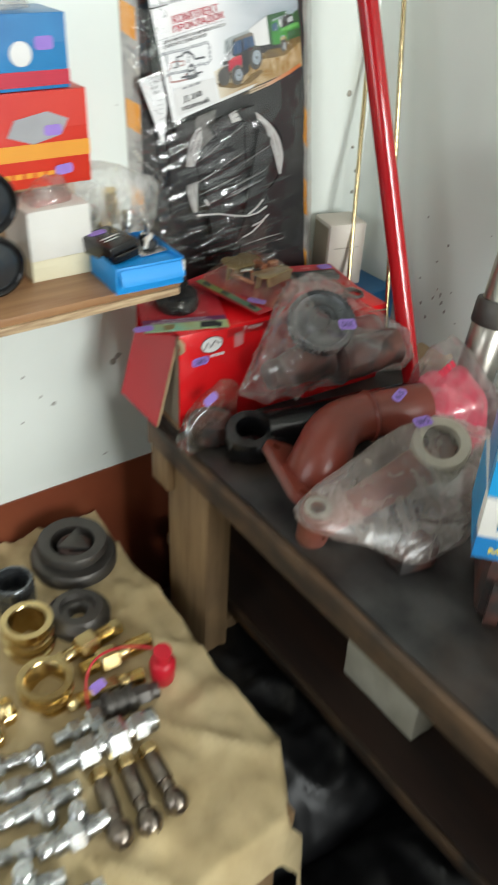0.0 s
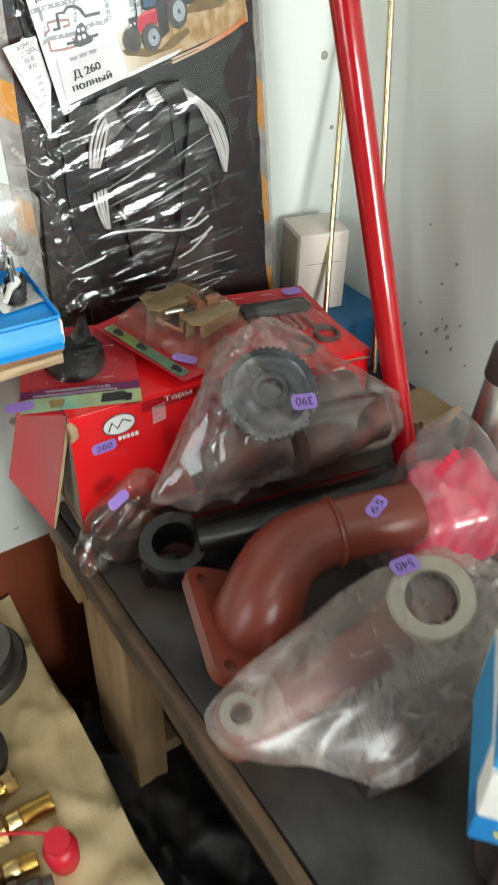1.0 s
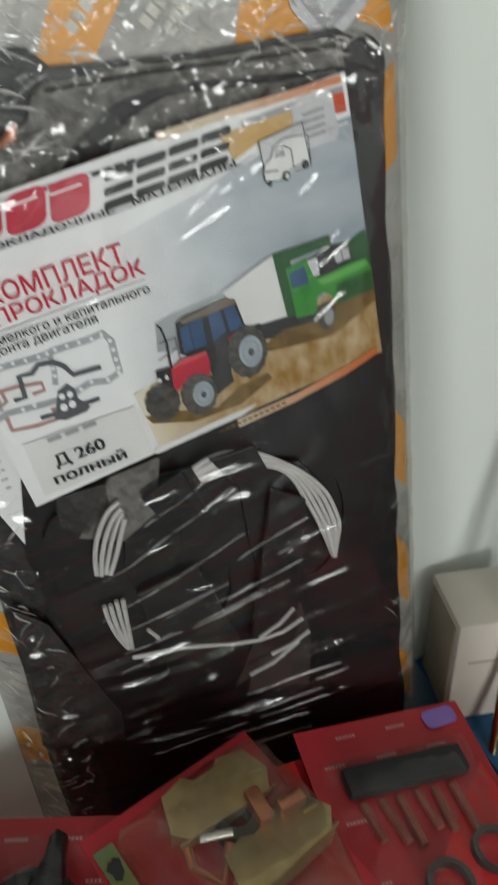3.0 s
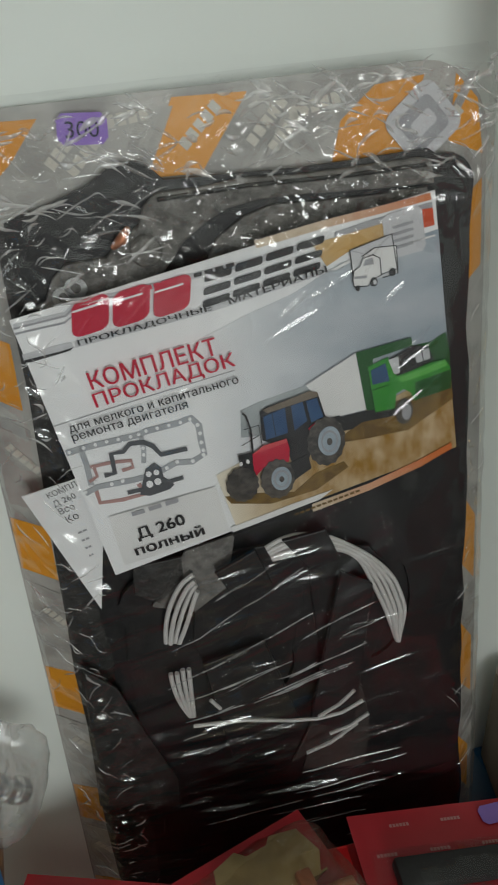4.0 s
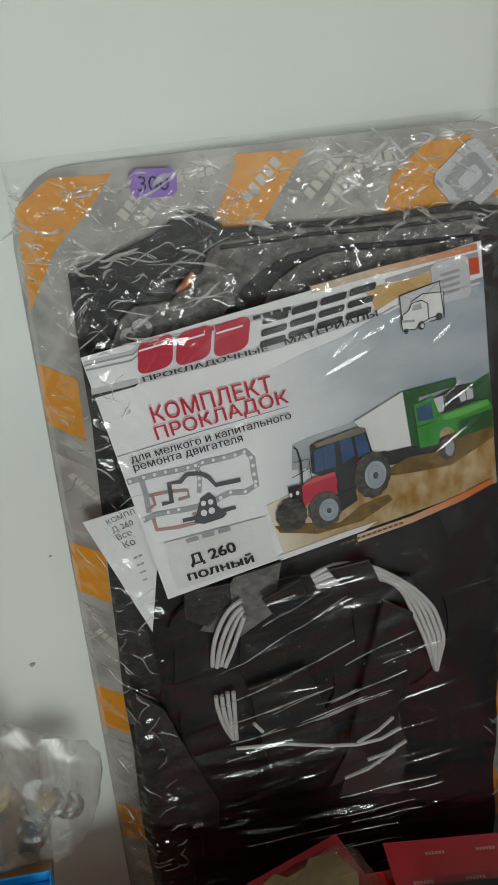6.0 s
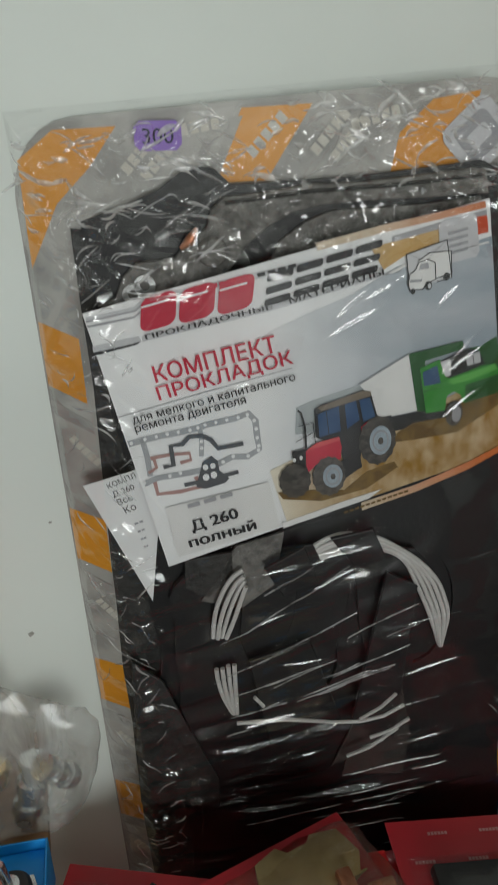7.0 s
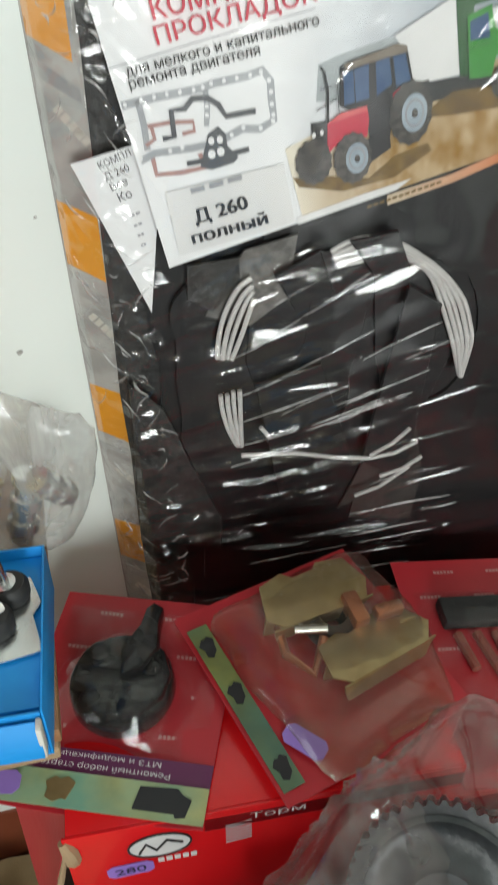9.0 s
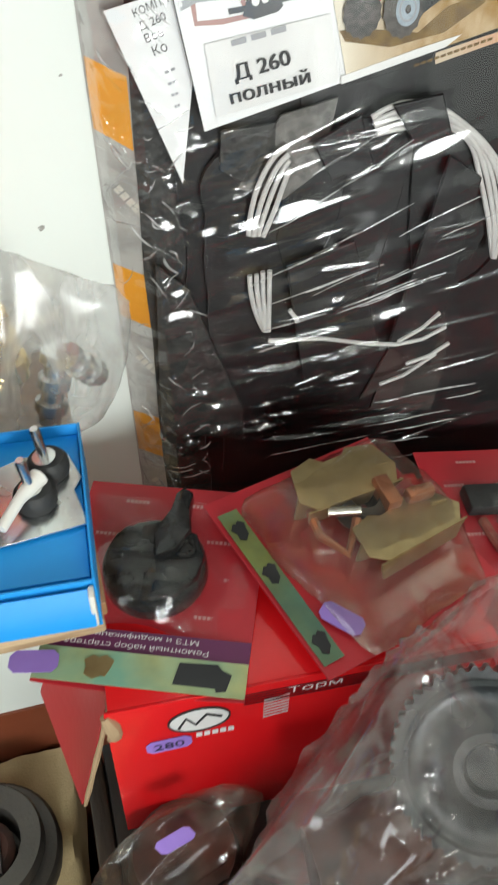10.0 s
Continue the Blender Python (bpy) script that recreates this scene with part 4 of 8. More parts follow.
for pts in ([(0.0363, 0.2432), (0.0255, 0.2327), (0.0109, 0.2248)], [(0.0418, 0.2318), (0.0273, 0.2243), (0.0109, 0.2227), (-0.0078, 0.2262), (-0.0383, 0.2353), (-0.0722, 0.2391)], [(0.0456, 0.2183), (0.0329, 0.2098), (0.0179, 0.2057)], [(0.0376, 0.2110), (0.0180, 0.1966), (0.0012, 0.1911)], [(-0.0588, 0.2596), (-0.0534, 0.2504)]):
    part("seal_ring", sweep([(*p, 0.0006) for p in pts], 0.0013, 8), M_RING, gasket_set, "white silicone ring")
# black seals and paper gaskets lying over one another
for pts, z, m in (([(-0.0543, 0.3654), (-0.0199, 0.3660), (-0.0069, 0.3412), (-0.0214, 0.3022), (-0.0556, 0.2628), (-0.0639, 0.3005)], -0.0128, M_GASKET), ([(-0.0199, 0.3660), (0.0065, 0.3652), (0.0134, 0.3506), (0.0070, 0.3147), (-0.0076, 0.2543), (-0.0309, 0.2289), (-0.0571, 0.2388), (-0.0282, 0.3119)], -0.0124, M_GASKET), ([(-0.0914, 0.3670), (-0.0622, 0.3683), (-0.0627, 0.3534), (-0.0798, 0.3364), (-0.0937, 0.3464)], -0.0126, M_SPECK), ([(0.0155, 0.2254), (0.0303, 0.2525), (0.0446, 0.2303), (0.0501, 0.2007), (0.0284, 0.1858), (-0.0082, 0.1705)], -0.0122, M_GASKET3), ([(0.0116, 0.3597), (0.0507, 0.3522), (0.0622, 0.3349), (0.0620, 0.2887), (0.0459, 0.2449), (0.0272, 0.2284), (0.0143, 0.2964)], -0.0120, M_GASKET), ([(-0.1346, 0.2948), (-0.1164, 0.2735), (-0.1050, 0.2301), (-0.0891, 0.1756), (-0.0917, 0.1468), (-0.1465, 0.1645)], -0.0130, M_SPECK)):
    part("gasket", prism(pts, 0.0022, up(z), 0.0006), m, gasket_set, "overlapping dark gasket", None)
# list of contents behind the label
slip = part("contents_list", prism([(-0.1412, 0.4292), (-0.1100, 0.4350), (-0.1040, 0.3933), (-0.1138, 0.3433)], 0.0006, up(-0.0075)), M_PAPER, gasket_set, "white slip with small print", None)
ang = pose(0, 0, 0, 0, 0, 17)
for s, u, v, w in (("КОМПЛ", -0.1275, 0.4255, 0.017), ("Д 260", -0.1255, 0.4195, 0.013), ("Все", -0.1235, 0.414, 0.009), ("Ко", -0.1205, 0.408, 0.007)):
    part("lettering", letters(s, w, None, Matrix.Translation((u, v, -0.0066)) @ ang), M_PRINTBLACK, slip, "", None)
for i in range(4):
    part("lettering", bar_row(bmesh.new(), 0, 0, 0.006 - i * 0.001, 0.0012, 2, 0), M_PRINTGREY, slip, "", None).matrix_local = Matrix.Translation((-0.1165 + 0.001 * i, 0.3995 - 0.0055 * i, -0.0068)) @ ang

# the printed label
LC = ((-0.1007, 0.373), (0.098, 0.421), (0.0812, 0.564), (-0.1235, 0.5299))


def lp(a, b, z=0.0):
    p = [(1 - a) * (1 - b), a * (1 - b), a * b, (1 - a) * b]
    return Vector((sum(k * c[0] for k, c in zip(p, LC)), sum(k * c[1] for k, c in zip(p, LC)), z))


def lpoly(pts, z):
    return prism([lp(a, b)[:2] for a, b in pts], 0.0002, up(z))


def ldisc(a, b, r, z, n=26, sy=1.0, knob=0.0):
    c = lp(a, b)
    pts = [(c.x + (r + knob * (i % 2)) * math.cos(2 * math.pi * i / n), c.y + sy * (r + knob * (i % 2)) * math.sin(2 * math.pi * i / n)) for i in range(n)]
    return prism(pts, 0.0002, up(z))


label = part("label", lpoly([(0, 0), (1, 0), (1, 1), (0, 1)], 0.0012), M_PAPER, gasket_set, "glossy printed label with a tractor and a truck", None)


def lprint(name, bm, material):
    return part(name, bm, material, label, "", None)


def lstrip(pts, w, z):
    """A flat printed line of width w along points of the label."""
    P = [lp(a, b) for a, b in pts]
    left, right = [], []
    for i, p in enumerate(P):
        d = (P[min(i + 1, len(P) - 1)] - P[max(i - 1, 0)]).normalized()
        n = Vector((-d.y, d.x, 0)) * w / 2
        left.append((p + n)[:2])
        right.append((p - n)[:2])
    bm = bmesh.new()
    for i in range(len(P) - 1):
        prism([left[i], right[i], right[i + 1], left[i + 1]], 0.0002, up(z), bm=bm)
    return bm


def lbars(a0, b0, a1, b1, h, n, z, material):
    """Plain bars for print too small or not to be lettered."""
    p, q = lp(a0, b0), lp(a1, b1)
    ob = lprint("lettering", bar_row(bmesh.new(), 0, 0, (q - p).length, h, n, 0), material)
    ob.matrix_local = Matrix.Translation((p.x, p.y, z)) @ Matrix.Rotation(math.atan2(q.y - p.y, q.x - p.x), 4, "Z")
    return ob


def ltext(body, a0, b0, a1, b1, material, h=None, z=0.0042, bold=0.0):
    p, q = lp(a0, b0), lp(a1, b1)
    ang = math.atan2(q.y - p.y, q.x - p.x)
    m = Matrix.Translation((p.x, p.y, z)) @ Matrix.Rotation(ang, 4, "Z")
    return lprint("lettering", letters(body, (q - p).length, h, m, bold=bold), material)


# sky and field of the photograph
lprint("photo_sky", lpoly([(0.30, 0.26), (0.30, 0.68), (0.40, 0.76), (0.52, 0.79), (0.64, 0.81), (0.76, 0.86), (1, 0.87), (1, 0.34), (0.6, 0.26)], 0.0016), M_SKYFADE)
lprint("photo_hill", lpoly([(0.45, 0.466), (0.496, 0.474), (0.633, 0.475), (0.704, 0.428), (0.774, 0.344), (0.688, 0.272), (0.434, 0.364)], 0.0019), M_HILLPRINT)
lprint("photo_trees", lpoly([(0.867, 0.446), (0.908, 0.486), (0.954, 0.476), (0.977, 0.487), (0.997, 0.494), (1.003, 0.409), (1, 0.268), (0.914, 0.316)], 0.0019), M_DARKGREEN)
lprint("photo_field", lpoly([(0.345, 0.255), (0.42, 0.272), (0.5, 0.285), (0.62, 0.285), (0.80, 0.30), (0.96, 0.34), (1, 0.345), (1, 0.0), (0.36, 0.0)], 0.0022), M_FIELDFADE)
lprint("strip", lpoly([(0.345, 0.0), (0.60, 0.0), (0.64, 0.022), (0.52, 0.026), (0.345, 0.024)], 0.0029), M_PRINTWHITE)
lprint("strip", lpoly([(0.576, -0.006), (0.743, -0.01), (0.896, 0.011), (0.985, 0.034), (0.986, 0.007), (0.894, -0.022), (0.741, -0.041), (0.575, -0.041)], 0.0032), M_ORANGEFADE)
# header bands
lprint("stripe", lpoly([(0.005, 0.986), (0.122, 0.977), (0.148, 0.995), (0.34, 0.982), (0.526, 0.966), (0.73, 0.959), (0.728, 0.937), (0.523, 0.945), (0.336, 0.962), (0.151, 0.977), (0.123, 0.96), (0.003, 0.969)], 0.0016), M_PRINTPALE)
lprint("stripe", lpoly([(0.003, 0.976), (0.122, 0.967), (0.148, 0.986), (0.338, 0.974), (0.337, 0.97), (0.148, 0.98), (0.122, 0.962), (0.002, 0.971)], 0.0019), M_PRINTGREY)
lprint("stripe", lpoly([(0.002, 0.96), (0.115, 0.948), (0.134, 0.959), (0.134, 0.955), (0.115, 0.942), (0.001, 0.954)], 0.0019), M_PRINTGREY)
lprint("stripe", lpoly([(-0.003, 0.89), (0.075, 0.886), (0.112, 0.881), (0.115, 0.862), (0.082, 0.86), (-0.004, 0.867)], 0.0016), M_PRINTPALE)
lprint("stripe", lpoly([(-0.003, 0.871), (0.083, 0.863), (0.114, 0.863), (0.103, 0.856), (-0.003, 0.859)], 0.0019), M_PRINTBLACK)
lprint("stripe", lpoly([(0.119, 0.878), (0.44, 0.855), (0.747, 0.851), (0.775, 0.854), (0.767, 0.842), (0.437, 0.836), (0.117, 0.859)], 0.0016), M_PRINTPALE)
lprint("stripe", lpoly([(0.574, 1.015), (0.736, 1.013), (0.871, 1.003), (0.988, 0.997), (0.989, 0.974), (0.869, 0.979), (0.733, 0.988), (0.576, 0.99)], 0.0019), M_ORANGEFADE)
lprint("stripe", lpoly([(0.758, 0.966), (0.868, 0.968), (0.99, 0.966), (0.99, 0.939), (0.867, 0.946), (0.756, 0.948)], 0.0019), M_PRINTGREY)
lprint("stripe", lpoly([(0.702, 0.952), (0.756, 0.948), (0.87, 0.949), (0.869, 0.899), (0.778, 0.888), (0.727, 0.864), (0.72, 0.887)], 0.0019), M_TANPRINT)
lprint("stripe", lpoly([(0.958, 0.953), (0.99, 0.947), (0.991, 0.888), (0.958, 0.891)], 0.0021), M_ORANGERED)
lprint("stripe", lpoly([(0.733, 0.849), (0.776, 0.862), (0.832, 0.864), (0.99, 0.857), (0.99, 0.851), (0.832, 0.856), (0.778, 0.853), (0.746, 0.843)], 0.0024), M_PRINTWHITE)
# rounded emblem
lprint("emblem", lpoly([(0.87, 0.96), (0.885, 0.972), (0.954, 0.97), (0.964, 0.954), (0.966, 0.832), (0.957, 0.816), (0.886, 0.82), (0.87, 0.839)], 0.0024), M_PRINTPALE)
lprint("emblem", lpoly([(0.89, 0.928), (0.94, 0.928), (0.941, 0.918), (0.892, 0.918)], 0.0027), M_PRINTGREY)
lprint("emblem", lpoly([(0.889, 0.906), (0.939, 0.905), (0.94, 0.895), (0.891, 0.895)], 0.0027), M_PRINTGREY)
lprint("emblem", lpoly([(0.887, 0.883), (0.938, 0.882), (0.939, 0.872), (0.889, 0.872)], 0.0027), M_PRINTGREY)
lprint("emblem", lpoly([(0.886, 0.86), (0.936, 0.859), (0.937, 0.849), (0.888, 0.849)], 0.0027), M_PRINTGREY)
# slanted blocks in place of a maker's name
def slanted(a0, a1, b0, b1, r):
    pts = rounded(0, a1 - a0, 0, b1 - b0, r, 4)
    return [(a0 + x + 0.24 * y, b0 + y) for x, y in pts]


BLOCKS = ((0.118, 0.886), (0.402, 0.86), (0.424, 0.858), (0.718, 0.868))
B0, B1, B2, B3 = BLOCKS
for i in range(3):
    k0, k1 = i / 3, (i + 0.93) / 3
    a0, b0, a1, b1 = B0[0] + (B1[0] - B0[0]) * k0, B0[1] + (B1[1] - B0[1]) * k0, B0[0] + (B1[0] - B0[0]) * k1, B0[1] + (B1[1] - B0[1]) * k1
    lprint("emblem", lpoly(slanted(a0, a1, b0 + 0.004, b0 + 0.112, 0.024), 0.0026), M_PRINTRED)
    lprint("emblem", lpoly(slanted(a0 + 0.020, a1 + 0.001, b0 + 0.082, b0 + 0.088, 0.002), 0.0029), M_PAPER)
for i in range(4):
    k0, k1 = i / 4, (i + 0.88) / 4
    a0, b0, a1 = B2[0] + (B3[0] - B2[0]) * k0, B2[1] + (B3[1] - B2[1]) * k0, B2[0] + (B3[0] - B2[0]) * k1
    for c0, c1 in ((0.0, 0.022), (0.038, 0.060), (0.078, 0.102)):
        lprint("emblem", lpoly(slanted(a0 + 0.24 * c0, a1 + 0.24 * c0, b0 + c0, b0 + c1, 0.006), 0.0026), M_PRINTBLACK)
lbars(0.278, 0.968, 0.401, 0.964, 0.0022, 7, 0.0026, M_PRINTRED)
lbars(0.424, 0.961, 0.525, 0.958, 0.0018, 4, 0.0026, M_PRINTBLACK)
# lettering
ltext("ПРОКЛАДОЧНЫЕ", 0.128, 0.868, 0.444, 0.847, M_PRINTBLACK, 0.0033, bold=0.020)
ltext("МАТЕРИАЛЫ", 0.487, 0.847, 0.724, 0.851, M_PRINTBLACK, 0.0033, bold=0.020)
ltext("КОМПЛЕКТ", 0.121, 0.717, 0.432, 0.697, M_PRINTRED, 0.0094, bold=0.012)
ltext("ПРОКЛАДОК", 0.116, 0.653, 0.466, 0.638, M_PRINTRED, 0.0094, bold=0.012)
lprint("rule", lstrip([(0.002, 0.633), (0.226, 0.628), (0.461, 0.617)], 0.0004, 0.002), M_PRINTGREY)
ltext("для мелкого и капитального", 0.035, 0.6, 0.463, 0.575, M_PRINTBLACK, None, bold=0.010)
ltext("ремонта двигателя", 0.034, 0.567, 0.327, 0.548, M_PRINTBLACK, None, bold=0.010)
# gasket drawing
lprint("drawing", lstrip([(0.004, 0.528), (0.041, 0.526), (0.079, 0.522), (0.135, 0.513), (0.188, 0.506), (0.209, 0.509), (0.288, 0.499), (0.326, 0.502), (0.339, 0.466), (0.334, 0.408), (0.332, 0.353), (0.297, 0.339), (0.256, 0.357), (0.208, 0.346)], 0.0036, 0.0018), M_PRINTMID)
lprint("drawing", lstrip([(0.208, 0.346), (0.166, 0.345), (0.132, 0.35), (0.085, 0.361), (0.047, 0.37), (0.009, 0.362)], 0.0034, 0.0018), M_PRINTMID)
lprint("drawing", lstrip([(0.042, 0.53), (0.04, 0.46), (0.032, 0.385)], 0.003, 0.0018), M_PRINTMID)
lprint("drawing", lstrip([(0.193, 0.499), (0.188, 0.445), (0.177, 0.398)], 0.0026, 0.0018), M_PRINTMID)
lprint("drawing", ldisc(0.012, 0.528, 0.0009, 0.0021, 28, 1.17), M_PAPER)
lprint("drawing", ldisc(0.049, 0.527, 0.0009, 0.0021, 28, 1.16), M_PAPER)
lprint("drawing", ldisc(0.079, 0.524, 0.0009, 0.0021, 28, 1.15), M_PAPER)
lprint("drawing", ldisc(0.108, 0.521, 0.0009, 0.0021, 28, 1.15), M_PAPER)
lprint("drawing", ldisc(0.137, 0.515, 0.0009, 0.0021, 28, 1.14), M_PAPER)
lprint("drawing", ldisc(0.168, 0.509, 0.0009, 0.0021, 28, 1.14), M_PAPER)
lprint("drawing", ldisc(0.189, 0.508, 0.0009, 0.0021, 28, 1.13), M_PAPER)
lprint("drawing", ldisc(0.209, 0.511, 0.0009, 0.0021, 28, 1.13), M_PAPER)
lprint("drawing", ldisc(0.238, 0.507, 0.0009, 0.0021, 28, 1.12), M_PAPER)
lprint("drawing", ldisc(0.267, 0.503, 0.0009, 0.0021, 28, 1.12), M_PAPER)
lprint("drawing", ldisc(0.297, 0.499, 0.0009, 0.0021, 28, 1.12), M_PAPER)
lprint("drawing", ldisc(0.322, 0.499, 0.0009, 0.0021, 28, 1.11), M_PAPER)
lprint("drawing", ldisc(0.336, 0.469, 0.0010, 0.0021, 28, 1.11), M_PAPER)
lprint("drawing", ldisc(0.336, 0.435, 0.0010, 0.0021, 28, 1.12), M_PAPER)
lprint("drawing", ldisc(0.333, 0.4, 0.0010, 0.0021, 28, 1.12), M_PAPER)
lprint("drawing", ldisc(0.332, 0.368, 0.0010, 0.0021, 28, 1.13), M_PAPER)
lprint("drawing", ldisc(0.329, 0.351, 0.0010, 0.0021, 28, 1.13), M_PAPER)
lprint("drawing", ldisc(0.298, 0.342, 0.0010, 0.0021, 28, 1.14), M_PAPER)
lprint("drawing", ldisc(0.259, 0.36, 0.0010, 0.0021, 28, 1.14), M_PAPER)
lprint("drawing", ldisc(0.229, 0.35, 0.0010, 0.0021, 28, 1.15), M_PAPER)
lprint("drawing", ldisc(0.046, 0.392, 0.0009, 0.0021, 28, 1.18), M_PAPER)
lprint("drawing", ldisc(0.082, 0.363, 0.0010, 0.0021, 28, 1.18), M_PAPER)
lprint("drawing", ldisc(0.111, 0.361, 0.0010, 0.0021, 28, 1.17), M_PAPER)
lprint("drawing", ldisc(0.188, 0.454, 0.0009, 0.0021, 28, 1.14), M_PAPER)
lprint("drawing", ldisc(0.184, 0.429, 0.0009, 0.0021, 28, 1.15), M_PAPER)
lprint("drawing", ldisc(0.012, 0.368, 0.0009, 0.0021, 28, 1.19), M_PAPER)
lprint("drawing", lstrip([(0.047, 0.451), (0.096, 0.443), (0.15, 0.424), (0.148, 0.397), (0.119, 0.399)], 0.002, 0.002), M_FADEDRED)
lprint("drawing", lstrip([(0.055, 0.447), (0.055, 0.41), (0.031, 0.4)], 0.0018, 0.002), M_FADEDRED)
lprint("drawing", lstrip([(0.039, 0.372), (0.036, 0.307), (0.094, 0.289), (0.152, 0.281), (0.147, 0.327)], 0.0024, 0.0016), M_FADEDRED)
lprint("drawing", lstrip([(0.073, 0.405), (0.1, 0.4), (0.108, 0.474), (0.138, 0.467), (0.16, 0.487), (0.194, 0.476), (0.214, 0.449), (0.226, 0.409), (0.294, 0.397)], 0.0026, 0.0026), M_PRINTDARK)
lprint("drawing", lpoly([(0.141, 0.287), (0.176, 0.375), (0.203, 0.388), (0.216, 0.36), (0.214, 0.323), (0.234, 0.279), (0.22, 0.267), (0.165, 0.268)], 0.0022), M_PRINTDARK)
lprint("drawing", lstrip([(0.112, 0.31), (0.157, 0.302), (0.262, 0.292)], 0.0024, 0.0021), M_PRINTDARK)
lprint("drawing", ldisc(0.18, 0.354, 0.0015, 0.0027, 28, 1.16), M_PAPER)
lprint("drawing", ldisc(0.2, 0.35, 0.0015, 0.0027, 28, 1.16), M_PAPER)
lprint("drawing", ldisc(0.174, 0.315, 0.0018, 0.0027, 28, 1.17), M_PAPER)
lprint("drawing", ldisc(0.196, 0.314, 0.0018, 0.0027, 28, 1.16), M_PAPER)
# sticker with the engine's type
lprint("sticker", lpoly([(0.044, 0.249), (0.336, 0.215), (0.338, 0.014), (0.035, 0.034)], 0.003), M_PRINTWHITE)
lbars(0.104, 0.22, 0.243, 0.21, 0.0026, 3, 0.0036, M_PRINTGREY)
ltext("Д 260", 0.098, 0.122, 0.231, 0.115, M_PRINTBLACK, 0.0088, bold=0.030)
ltext("полный", 0.078, 0.059, 0.271, 0.042, M_PRINTBLACK, 0.007, bold=0.030)
lbars(0.343, -0.016, 0.489, -0.025, 0.0013, 10, 0.0036, M_PRINTBLACK)
lbars(0.523, -0.025, 0.718, -0.027, 0.0012, 12, 0.0036, M_SHADEPRINT)
# truck with a white box body and a green cab
lprint("truck", lpoly([(0.666, 0.211), (0.785, 0.286), (0.944, 0.299), (1.001, 0.292), (1.001, 0.218), (0.872, 0.155), (0.76, 0.182)], 0.0024), M_SHADEPRINT)
lprint("truck", lpoly([(0.623, 0.48), (0.762, 0.536), (0.767, 0.303), (0.657, 0.32), (0.65, 0.411)], 0.0029), M_PRINTWHITE)
lprint("truck", lstrip([(0.623, 0.48), (0.762, 0.536), (0.767, 0.303), (0.657, 0.32)], 0.0005, 0.0031), M_PRINTGREY)
lprint("truck", lpoly([(0.762, 0.536), (0.906, 0.523), (0.908, 0.49), (0.802, 0.491), (0.794, 0.281), (0.767, 0.303)], 0.0031), M_DARKGREEN)
lprint("truck", lpoly([(0.843, 0.47), (0.908, 0.49), (0.947, 0.466), (0.959, 0.409), (0.855, 0.385)], 0.0032), M_PRINTBLACK)
lprint("truck", lpoly([(0.785, 0.468), (0.841, 0.48), (0.849, 0.421), (0.859, 0.393), (0.906, 0.396), (0.95, 0.4), (0.987, 0.394), (0.999, 0.355), (0.997, 0.27), (0.895, 0.273), (0.888, 0.311), (0.871, 0.334), (0.851, 0.326), (0.841, 0.269), (0.788, 0.282)], 0.0034), M_GREEN)
lprint("truck", lpoly([(0.859, 0.388), (0.909, 0.389), (0.986, 0.392), (0.992, 0.368), (0.91, 0.36), (0.866, 0.365)], 0.0036), M_LIGHTGREEN)
lprint("truck", lpoly([(0.903, 0.345), (0.997, 0.346), (0.997, 0.27), (0.898, 0.271)], 0.0035), M_DARKGREEN)
lprint("truck", lpoly([(0.792, 0.451), (0.832, 0.46), (0.837, 0.386), (0.792, 0.395)], 0.0036), M_GLASSPRINT)
lprint("truck", lpoly([(0.841, 0.469), (0.867, 0.469), (0.866, 0.403), (0.851, 0.406)], 0.0036), M_PRINTPALE)
lprint("truck", lpoly([(0.909, 0.454), (0.947, 0.462), (0.949, 0.419), (0.913, 0.419)], 0.0036), M_PRINTPALE)
lprint("truck", lstrip([(0.928, 0.458), (0.93, 0.42)], 0.0004, 0.0038), M_PRINTBLACK)
lprint("truck", lstrip([(0.789, 0.374), (0.836, 0.372)], 0.0004, 0.0038), M_DARKGREEN)
lprint("truck", lstrip([(0.785, 0.468), (0.788, 0.282)], 0.0004, 0.0038), M_DARKGREEN)
lprint("truck", lpoly([(0.657, 0.32), (0.767, 0.3), (0.844, 0.27), (0.845, 0.237), (0.751, 0.261), (0.724, 0.247), (0.671, 0.257), (0.654, 0.279)], 0.0033), M_PRINTBLACK)
lprint("truck", ldisc(0.865, 0.244, 0.0049, 0.0038, 28, 1.56), M_TYREPRINT)
lprint("truck", ldisc(0.871, 0.24, 0.0026, 0.0041, 28, 1.86), M_PRINTGREY)
lprint("truck", ldisc(0.674, 0.26, 0.0045, 0.0034, 28, 1.56), M_TYREPRINT)
# tractor
lprint("tractor", lpoly([(0.352, 0.159), (0.444, 0.122), (0.536, 0.073), (0.607, 0.119), (0.686, 0.123), (0.695, 0.093), (0.599, 0.046), (0.468, 0.059), (0.363, 0.122)], 0.0026), M_SHADEPRINT)
lprint("tractor", lpoly([(0.496, 0.442), (0.516, 0.452), (0.631, 0.454), (0.649, 0.439), (0.659, 0.324), (0.694, 0.322), (0.708, 0.273), (0.627, 0.293), (0.589, 0.175), (0.549, 0.173), (0.542, 0.268), (0.485, 0.332)], 0.0036), M_PRINTBLACK)
lprint("tractor", lpoly([(0.504, 0.447), (0.628, 0.457), (0.649, 0.442), (0.649, 0.426), (0.513, 0.429)], 0.004), M_CABROOF)
lprint("tractor", lpoly([(0.501, 0.421), (0.56, 0.427), (0.554, 0.327), (0.495, 0.33)], 0.004), M_GLASSPRINT)
